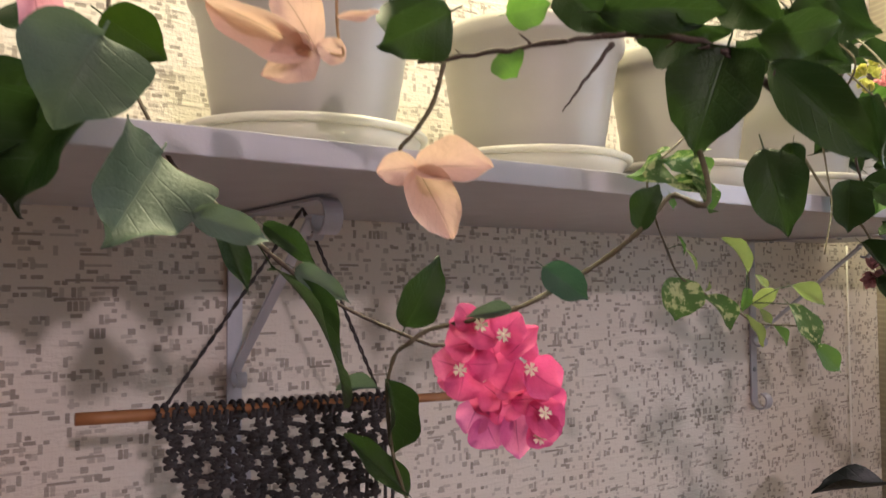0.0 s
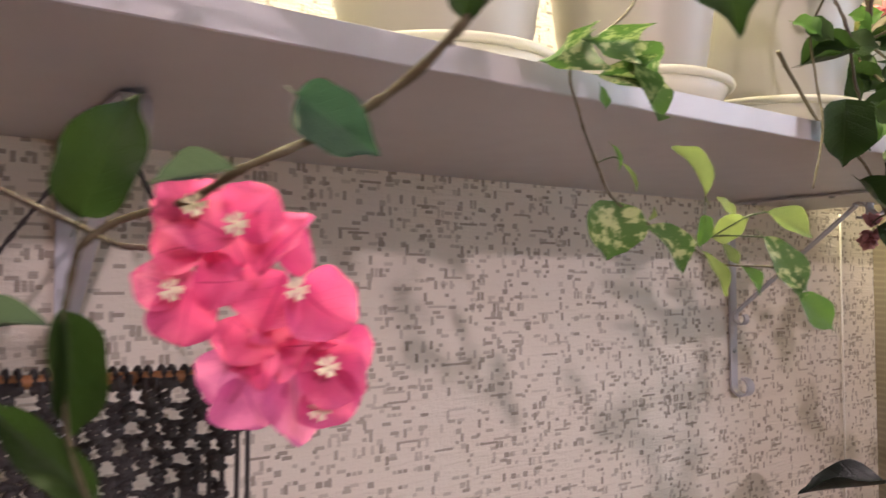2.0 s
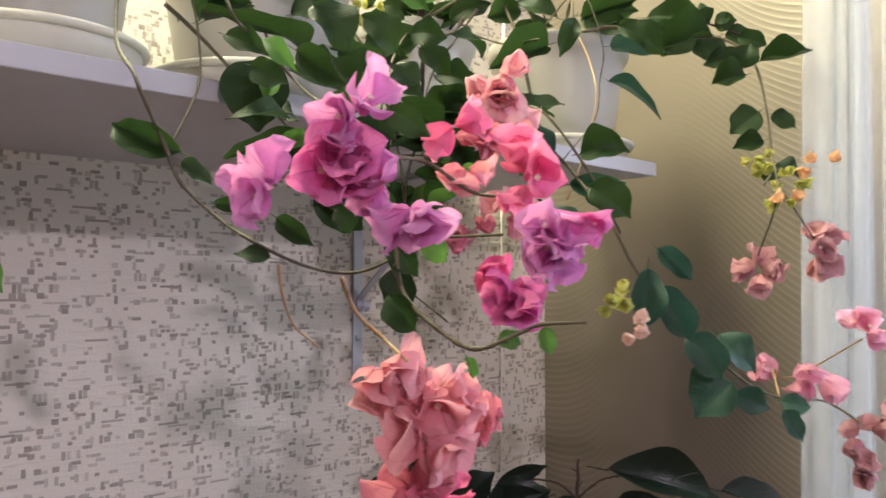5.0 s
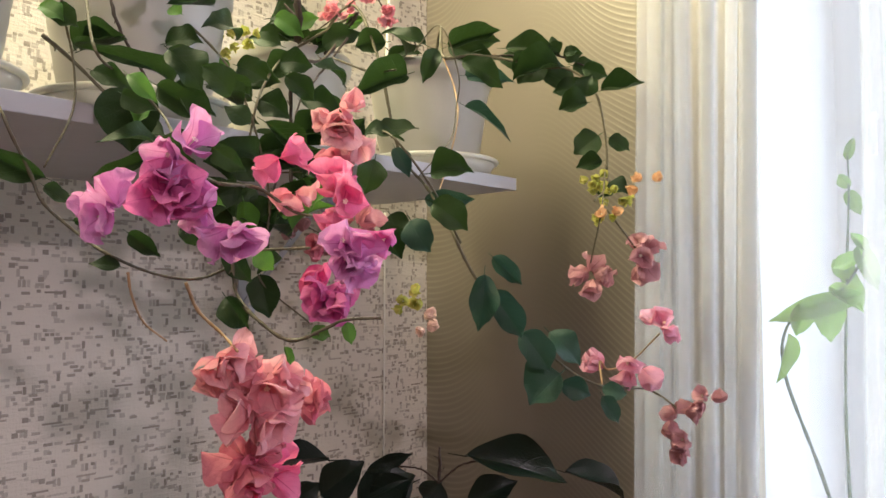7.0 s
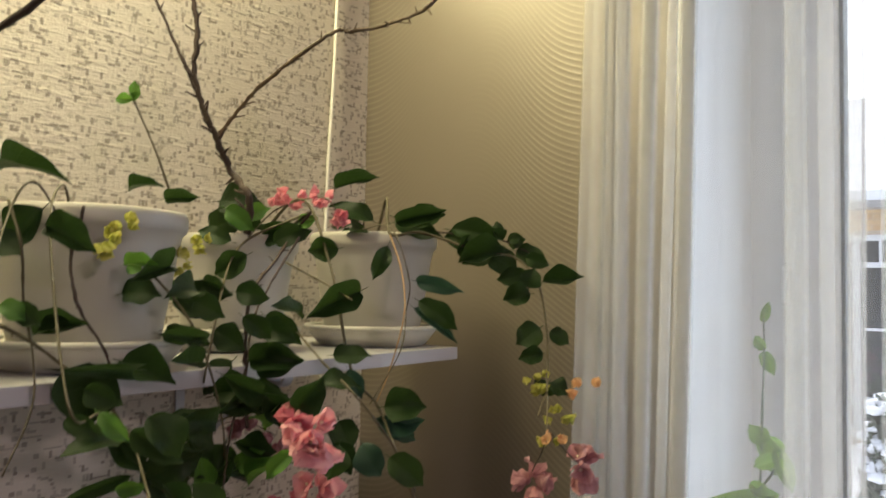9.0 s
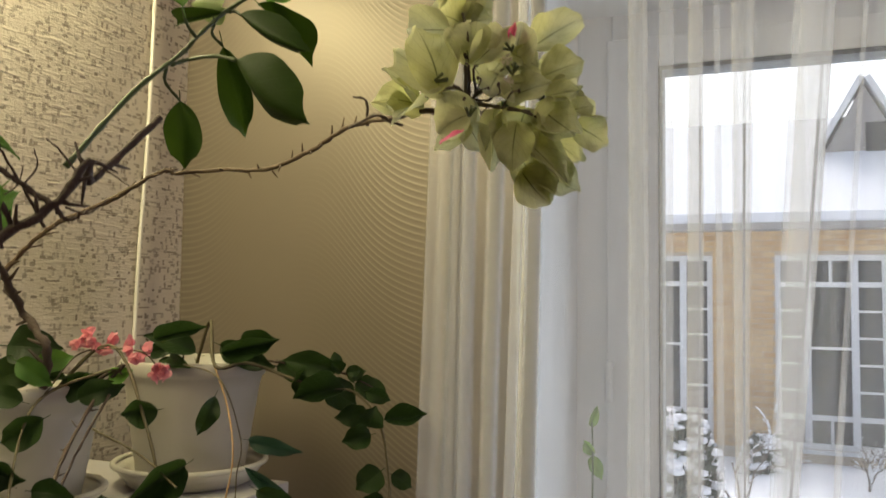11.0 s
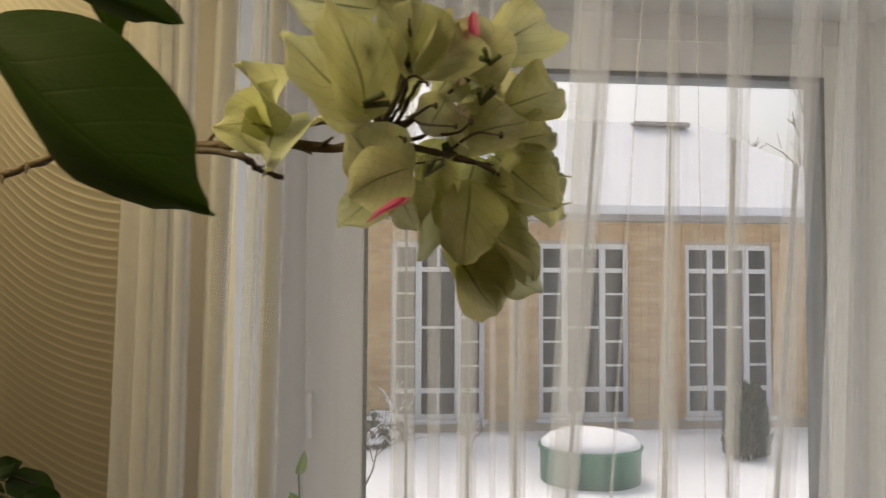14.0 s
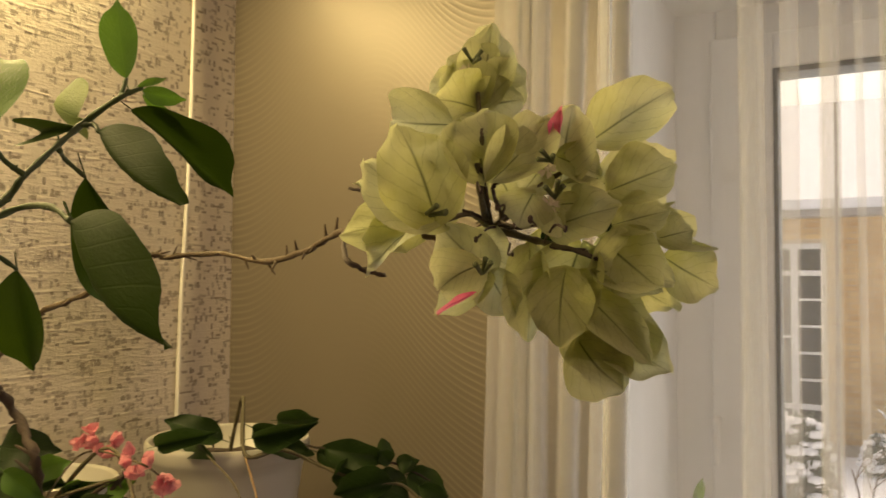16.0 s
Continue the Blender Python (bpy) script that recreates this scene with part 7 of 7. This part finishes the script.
stem(citrus, [(-0.873, -0.629, 1.790), (-0.870, -0.636, 1.795), (-0.869, -0.638, 1.803)], 0.0004, 0.0002, bark_dark)
stem(citrus, [(-0.876, -0.615, 1.766), (-0.879, -0.609, 1.779), (-0.883, -0.602, 1.790)], 0.0005, 0.0003, bark_dark)

# dark-leaved plant below the shelf
stem(dark_plant, [(-0.381, -0.360, 0.420), (-0.391, -0.360, 0.750), (-0.354, -0.342, 1.103), (-0.356, -0.345, 1.172)], 0.0030, 0.0015, bark_dark)
stem(dark_plant, [(-0.355, -0.343, 1.130), (-0.369, -0.327, 1.146), (-0.389, -0.304, 1.150)], 0.0014, 0.0010, bark_dark)
stem(dark_plant, [(-0.355, -0.343, 1.130), (-0.340, -0.362, 1.150), (-0.325, -0.381, 1.157)], 0.0014, 0.0010, bark_dark)
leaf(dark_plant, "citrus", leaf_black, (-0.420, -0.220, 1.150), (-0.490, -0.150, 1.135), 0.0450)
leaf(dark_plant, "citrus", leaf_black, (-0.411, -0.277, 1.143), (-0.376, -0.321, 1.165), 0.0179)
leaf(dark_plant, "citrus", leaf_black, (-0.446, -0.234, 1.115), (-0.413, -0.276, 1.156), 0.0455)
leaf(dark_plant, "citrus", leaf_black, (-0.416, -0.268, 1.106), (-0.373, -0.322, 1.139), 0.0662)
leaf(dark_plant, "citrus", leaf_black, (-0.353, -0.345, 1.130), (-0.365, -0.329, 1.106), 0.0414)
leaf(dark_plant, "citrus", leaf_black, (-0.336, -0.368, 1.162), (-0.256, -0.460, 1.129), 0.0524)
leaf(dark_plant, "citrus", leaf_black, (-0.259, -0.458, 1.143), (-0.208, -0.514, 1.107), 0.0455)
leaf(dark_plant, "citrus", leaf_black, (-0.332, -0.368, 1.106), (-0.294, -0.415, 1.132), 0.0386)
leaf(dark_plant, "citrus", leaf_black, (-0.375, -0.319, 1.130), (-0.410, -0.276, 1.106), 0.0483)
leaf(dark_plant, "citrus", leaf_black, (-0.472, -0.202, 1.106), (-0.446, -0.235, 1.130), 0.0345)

# plant on the window sill behind the curtain
stem(sill_plant, [(-0.030, -0.715, 1.020), (-0.060, -0.690, 1.140), (-0.090, -0.660, 1.260), (-0.100, -0.668, 1.318), (-0.100, -0.700, 1.338), (-0.100, -0.728, 1.360), (-0.100, -0.745, 1.385), (-0.098, -0.754, 1.408)], 0.0024, 0.0013, stem_green)
stem(sill_plant, [(-0.030, -0.715, 1.020), (0.050, -0.690, 1.200), (0.110, -0.680, 1.380), (0.180, -0.668, 1.500), (0.195, -0.664, 1.560)], 0.0024, 0.0012, stem_green)
for start, end, width in (
    ((-0.100, -0.735, 1.350), (-0.102, -0.645, 1.322), 0.036), ((-0.098, -0.712, 1.346), (-0.102, -0.716, 1.300), 0.046), ((-0.100, -0.690, 1.338), (-0.104, -0.678, 1.306), 0.036),
    ((-0.100, -0.667, 1.300), (-0.100, -0.652, 1.248), 0.028), ((-0.100, -0.720, 1.360), (-0.096, -0.750, 1.334), 0.026), ((-0.098, -0.748, 1.402), (-0.096, -0.764, 1.357), 0.030),
    ((-0.100, -0.744, 1.394), (-0.102, -0.720, 1.384), 0.026), ((-0.098, -0.752, 1.408), (-0.100, -0.738, 1.424), 0.018),
    ((0.108, -0.682, 1.380), (0.112, -0.662, 1.402), 0.045), ((0.112, -0.680, 1.378), (0.110, -0.700, 1.330), 0.040), ((0.190, -0.666, 1.500), (0.195, -0.680, 1.468), 0.030),
    ((0.185, -0.667, 1.512), (0.190, -0.652, 1.530), 0.026), ((0.195, -0.664, 1.556), (0.198, -0.672, 1.585), 0.020),
):
    leaf(sill_plant, "heart", leaf_sill, start, end, 0.72 * width)


# ---- pots for the two plants that stand lower ----
def plain_pot(x, y, z, r, h, label):
    bm = lathe(bmesh.new(), [(r * 0.7, 0), (r * 0.74, 0.004), (r * 0.96, h - 0.03), (r, h - 0.026), (r, h - 0.004), (r * 0.95, h), (r * 0.9, h - 0.03), (r * 0.5, h - 0.025)])
    ob = finish("flower_pot", bm, POT)
    ob.location = (x, y, z)
    tagged(ob, label, "flower pot")


plain_pot(-0.37, -0.36, 0.0, 0.17, 0.46, "tall off-white plastic pot standing on the floor")
plain_pot(-0.03, -0.715, SILL_Z, 0.064, 0.14, "off-white plastic pot standing on the window sill")


# ---- outside ----
GROUND_Z = -0.38


def snow_ground():
    xs = [-260, -60, -10] + [0.5 + 0.28 * i for i in range(56)] + [18, 22, 30, 50, 120, 400]
    ys = [-400, -120, -50, -25] + [-16 + 0.32 * i for i in range(76)] + [12, 20, 50, 150, 400]
    bm = bmesh.new()
    grid = []
    for x in xs:
        row = []
        for y in ys:
            h = 0.0
            if 1.5 < x < 10.3 and -15 < y < 8:
                h = 0.16 * noise.noise(Vector((x * 0.8, y * 0.8, 3))) + 0.07 * noise.noise(Vector((x * 2.1, y * 2.1, 9)))
                h = h * 0.8 + 0.22 * math.exp(-((x - 9.4) ** 2) * 1.4) * (0.6 + 0.6 * noise.noise(Vector((1, y * 0.9, 2))))
            h *= min(1.0, max(0.0, math.hypot(x - 7.9, y + 3.345) - 0.6))
            row.append(bm.verts.new((x, y, GROUND_Z + h)))
        grid.append(row)
    for a, b in zip(grid, grid[1:]):
        for k in range(len(ys) - 1):
            bm.faces.new((a[k], b[k], b[k + 1], a[k + 1]))
    structure(finish("ground", bm, SNOW), "uneven snow-covered yard")


snow_ground()


def house():
    X, Z0, ZE, YA, YB = 10.765, GROUND_Z, 2.85, 4.4, -8.9
    top = base("brick_house", (X, -2.5, Z0))
    inv = Matrix.Translation((-X, 2.5, -Z0))

    def add(ob, parent=None, label=""):
        ob.parent = parent or top
        ob.matrix_parent_inverse = inv if parent is None else Matrix.Identity(4)
        return tagged(ob, label)
    wins = [(y - 1.39, y) for y in (3.20, 1.00, -1.205, -3.41, -5.69)]
    zb, zt = -0.195, 2.418
    # wall core with real openings
    bm = bmesh.new()
    box(bm, X + 0.02, X + 0.30, YB, YA, zt, ZE)
    box(bm, X + 0.02, X + 0.30, YB, YA, Z0, zb)
    edge = [YB] + [v for a, b in sorted(wins) for v in (a, b)] + [YA]
    for a, b in zip(edge[::2], edge[1::2]):
        box(bm, X + 0.02, X + 0.30, a, b, zb, zt)
    box(bm, X + 2.0, X + 4.6, YB, YA, Z0, ZE)
    box(bm, X + 0.30, X + 2.0, YB, YB + 0.3, Z0, ZE)
    box(bm, X + 0.30, X + 2.0, YA - 0.3, YA, Z0, ZE)
    add(finish("wall", bm, MORTAR, smooth=False), None, "mortar and backing of the brick wall")
    # courses of brick, one joined part
    verts, faces = [], []
    rng = random.Random(8)
    row, z = 0, Z0 + 0.16
    while z < ZE - 0.07:
        y = YB - (0.13 if row % 2 else 0.0)
        while y < YA:
            a, b = max(y, YB), min(y + 0.25, YA)
            y += 0.262
            if b - a < 0.06 or any(a < w1 + 0.0 and b > w0 - 0.0 for w0, w1 in wins) and zb - 0.07 < z < zt:
                spans = []
                if b - a >= 0.06:
                    for w0, w1 in wins:
                        if a < w0 < b:
                            spans.append((a, w0))
                        if a < w1 < b:
                            spans.append((w1, b))
                if not spans:
                    continue
            else:
                spans = [(a, b)]
            for a, b in spans:
                if b - a < 0.03:
                    continue
                x = X + rng.uniform(-0.003, 0.003)
                n = len(verts)
                verts += [(px, py, pz) for px in (x, X + 0.03) for py in (a, b) for pz in (z, z + 0.065)]
                faces += [(n, n + 1, n + 3, n + 2), (n, n + 4, n + 5, n + 1), (n + 2, n + 3, n + 7, n + 6), (n + 1, n + 5, n + 7, n + 3), (n, n + 2, n + 6, n + 4)]
        z += 0.077
        row += 1
    me = bpy.data.meshes.new("bricks")
    me.from_pydata(verts, [], faces)
    me.materials.append(BRICK)
    ob = tagged(new("bricks", me), "weathered yellow-ochre brick courses", kind="stuff")
    ob.parent, ob.matrix_parent_inverse = top, inv

    def window_unit(y0, y1):
        wf = bmesh.new()
        w, x0, x1 = 0.075, X + 0.055, X + 0.115
        box(wf, x0, x1, y0, y0 + w, zb, zt)
        box(wf, x0, x1, y1 - w, y1, zb, zt)
        box(wf, x0, x1, y0 + w, y1 - w, zt - w, zt)
        box(wf, x0, x1, y0 + w, y1 - w, zb, zb + w)
        unit = finish("window", wf, WHITE_WOOD, smooth=False)
        unit.parent, unit.matrix_parent_inverse = top, inv
        L, t1, t2 = y1 - y0, zt - 0.40, zb + 0.42
        c0, c1 = y0 + 0.29 * L, y1 - 0.29 * L
        mb = bmesh.new()
        for c in (c0, c1):
            box(mb, x0 - 0.012, x1 - 0.012, c - 0.045, c + 0.045, zb + w, zt - w)
        for t in (t1, t2):
            for a, b in ((y0 + w, c0 - 0.045), (c0 + 0.045, c1 - 0.045), (c1 + 0.045, y1 - w)):
                box(mb, x0 - 0.006, x1 - 0.006, a, b, t - 0.035, t + 0.035)
        for k in range(1, 5):
            z = t2 + (t1 - t2) * k / 5
            for a, b in ((y0 + w, c0 - 0.045), (c1 + 0.045, y1 - w)):
                box(mb, x0, x1 - 0.01, a, b, z - 0.016, z + 0.016)
        z = t2 + (t1 - t2) * 0.52
        box(mb, x0, x1 - 0.01, c0 + 0.045, c1 - 0.045, z - 0.018, z + 0.018)
        mid = (c0 + c1) / 2
        for a, b in ((t1 + 0.035, zt - w), (zb + w, t2 - 0.035)):
            box(mb, x0, x1 - 0.01, mid - 0.018, mid + 0.018, a, b)
        finish("glazing_bars", mb, WHITE_WOOD, unit, smooth=False)
        # opaque pane, coloured dark in place of the shade indoors
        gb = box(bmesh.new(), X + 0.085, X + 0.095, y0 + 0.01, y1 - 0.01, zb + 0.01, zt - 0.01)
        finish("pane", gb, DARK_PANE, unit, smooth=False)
        sb = box(bmesh.new(), X - 0.06, X + 0.055, y0 - 0.04, y1 + 0.04, zb - 0.05, zb - 0.002, 0.006)
        finish("sill", sb, WHITE_WOOD, unit, smooth=False)
    for y0, y1 in wins:
        window_unit(y0, y1)
    # snow-covered hipped roof
    ex, rx, rz = 10.45, 13.4, 4.72
    bm = bmesh.new()
    pts = [(ex, YB - 0.2, ZE), (ex, YA + 0.2, ZE), (rx, YA - 2.0, rz), (rx, -7.05, rz), (16.4, YB - 0.2, ZE), (16.4, YA + 0.2, ZE)]
    lo = [bm.verts.new(p) for p in pts]
    hi = [bm.verts.new((x, y, z + 0.13)) for x, y, z in pts]
    for vs in (hi, lo[:]):
        for f in ((0, 1, 2, 3), (5, 4, 3, 2), (4, 0, 3), (1, 5, 2)):
            bm.faces.new([vs[i] for i in f])
    for a, b in ((0, 1), (1, 5), (5, 4), (4, 0)):
        bm.faces.new((lo[a], lo[b], hi[b], hi[a]))
    add(finish("roof", bm, SNOW, smooth=False), None, "hipped roof under a thick layer of snow")
    add(block("eave_board", (ex - 0.02, ex + 0.30, YB - 0.2, YA + 0.2, ZE - 0.10, ZE - 0.004), FADED), None, "weathered eave boards")

    def dormer(y, s):
        xa = 12.15
        za = ZE + 0.13 + (rz - ZE) * (xa - ex) / (rx - ex) - 0.08
        bm = bmesh.new()
        w, h, dep = 0.58 * s, 1.08 * s, 1.5 * s
        f = [bm.verts.new(p) for p in ((xa, y - w, za), (xa, y + w, za), (xa, y, za + h))]
        k = [bm.verts.new(p) for p in ((xa + dep, y - w, za), (xa + dep, y + w, za), (xa + dep, y, za + h))]
        bm.faces.new(f)
        bm.faces.new(k[::-1])
        for i in range(3):
            bm.faces.new((f[i], k[i], k[(i + 1) % 3], f[(i + 1) % 3]))
        d = add(finish("dormer", bm, FADED, smooth=False), None, "triangular grey boarded dormer")
        rb = bmesh.new()
        for sgn in (-1, 1):
            a, b = Vector((xa - 0.12, y + sgn * (w + 0.10), za - 0.05)), Vector((xa - 0.12, y, za + h + 0.09))
            n = Vector((0, sgn * (b.z - a.z), abs(b.y - a.y))).normalized() * 0.09
            v = [rb.verts.new(p) for p in (a, b, b + n, a + n)] + [rb.verts.new(p + Vector((dep, 0, 0))) for p in (a, b, b + n, a + n)]
            for q in ((0, 1, 2, 3), (7, 6, 5, 4), (0, 4, 5, 1), (3, 2, 6, 7), (0, 3, 7, 4), (1, 5, 6, 2)):
                rb.faces.new([v[i] for i in q])
        r = finish("dormer_roof", rb, WHITE_WOOD, d, smooth=False)
        sh = box(bmesh.new(), xa - 0.03, xa + 0.02, y - 0.40 * s, y - 0.02 * s, za + 0.02, za + 0.50 * s)
        finish("shutter", sh, GASKET, d, smooth=False)
    dormer(-2.50, 1.0)
    bm = box(bmesh.new(), 13.0, 13.9, -6.75, -5.70, 4.70, 4.79, 0.02)
    for v in bm.verts:
        if v.co.y > -6.2 and v.co.z < 4.75:
            v.co.z += 0.05
    add(finish("vent_cap", bm, FADED, smooth=False), None, "flat grey vent cap on the ridge")
    tagged(top, "single-storey yellow brick house with white many-paned windows and a snowy roof", "house")


house()


def tub():
    x, y = 7.9, -3.345
    ob = base("garden_tub", (x, y, GROUND_Z - 0.05))
    bm = lathe(bmesh.new(), [(0.55, 0.0), (0.56, 0.01), (0.565, 0.40), (0.585, 0.41), (0.585, 0.44), (0.56, 0.445), (0.54, 0.40), (0.3, 0.39)], 40)
    part("wall", bm, GREEN_TUB, ob)
    bm = lathe(bmesh.new(), [(0.552, 0.40), (0.555, 0.46), (0.50, 0.52), (0.36, 0.575), (0.18, 0.60), (0.03, 0.61)], 32)
    for v in bm.verts:
        v.co.z += 0.03 * noise.noise(v.co * 3.0)
    part("snow_cap", bm, SNOW, ob, "rounded cap of snow")
    tagged(ob, "round green garden tub heaped with snow in the yard", "tub")


tub()


def thuja(x, y, h, r, label, snowy=False, seed=12):
    ob = base("evergreen_shrub", (x, y, GROUND_Z))
    rng = random.Random(seed)
    bm, caps = bmesh.new(), bmesh.new()
    for i in range(2600):
        t = rng.random()
        a = rng.uniform(0, 6.28)
        rr = r * (0.55 + 0.45 * rng.random()) * (1 - 0.55 * t ** 3) * (0.85 + 0.15 * math.sin(3 * a))
        p = Vector((rr * math.cos(a), rr * math.sin(a), 0.03 + t * h))
        d = Vector((math.cos(a) * 0.5, math.sin(a) * 0.5, 1.0)).normalized()
        s = d.cross(Vector((rng.uniform(-1, 1), rng.uniform(-1, 1), 0.2))).normalized() * 0.02
        k = rng.uniform(0.06, 0.13)
        bm.faces.new([bm.verts.new(q) for q in (p - s, p + s, p + d * k * 0.7 + s * 0.8, p + d * k)])
        if snowy and i % 16 == 0:
            bmesh.ops.create_icosphere(caps, subdivisions=1, radius=rng.uniform(0.03, 0.08), matrix=Matrix.LocRotScale(p + d * 0.06, None, (1.2, 1.2, 0.6)))
    part("crown", bm, EVERGREEN, ob)
    part("trunk", tube(bmesh.new(), [Vector((0, 0, -0.05)), Vector((0.01, 0, h * 0.9))], 0.03, 0.01, 6), TWIGWOOD, ob)
    if snowy:
        part("snow_on_twigs", caps, SNOW, ob, "lumps of snow on the sprays")
    else:
        caps.free()
    tagged(ob, label, "shrub")


thuja(8.72, -5.60, 0.86, 0.30, "dark column-shaped evergreen shrub standing in the snow")
thuja(6.2, -0.30, 1.08, 0.34, "evergreen shrub loaded with lumps of snow", True, 5)
thuja(9.5, -1.05, 0.42, 0.34, "low dark evergreen shrub before the brick wall", True, 8)


def bare(name, place, height, seed, spread, label, snow=False, r0=0.05):
    """A leafless tree or shrub: a trunk that forks into ever finer twigs."""
    ob = base(name, place)
    rng = random.Random(seed)
    trunk, twigs, caps = bmesh.new(), bmesh.new(), bmesh.new()

    def grow(p, d, length, r, depth):
        q = p + d * length
        mid = p.lerp(q, 0.5) + Vector((rng.uniform(-1, 1), rng.uniform(-1, 1), rng.uniform(-1, 1))) * length * 0.07
        tube(trunk if depth < 2 else twigs, [p, mid, q], r, r * 0.66, 6 if depth < 3 else 4)
        if snow and depth >= 1 and rng.random() < 0.22:
            tube(caps, [p + Vector((0, 0, r)), mid + Vector((0, 0, r + 0.015)), q + Vector((0, 0, r))], r + 0.001, r + 0.004, 5)
        if depth >= 5:
            return
        for k in range(rng.choice((2, 3)) if depth else 4):
            nd = (d + spread * Vector((rng.uniform(-1, 1), rng.uniform(-1, 1), rng.uniform(-0.45, 0.7)))).normalized()
            grow(p.lerp(q, rng.uniform(0.55, 1.0)), nd, length * rng.uniform(0.6, 0.82), r * 0.6, depth + 1)
    grow(Vector((0, 0, -0.1)), Vector((0, 0, 1)), height * 0.3, r0, 0)
    part("trunk", trunk, TWIGWOOD, ob)
    part("crown", twigs, TWIGWOOD, ob)
    if snow:
        part("snow_on_twigs", caps, SNOW, ob, "snow lying on the twigs")
    else:
        caps.free()
    tagged(ob, label, "tree" if not snow else "shrub")


bare("bare_tree", (19.5, -11.4, GROUND_Z), 9.0, 4, 0.6, "tall leafless tree behind the snowy roof", r0=0.16)
bare("bare_tree", (20.5, -7.1, GROUND_Z), 8.2, 9, 0.6, "leafless tree behind the house in winter", r0=0.14)
bare("bare_tree", (21.0, 1.0, GROUND_Z), 8.6, 15, 0.6, "leafless tree beyond the house roof", r0=0.14)
bare("snowy_shrub", (6.3, -0.80, GROUND_Z), 1.7, 21, 0.8, "bare shrub loaded with snow near the window", True, 0.016)
bare("snowy_shrub", (8.9, -2.1, GROUND_Z), 0.9, 33, 0.9, "low bare shrub with snow before the brick house", True, 0.02)
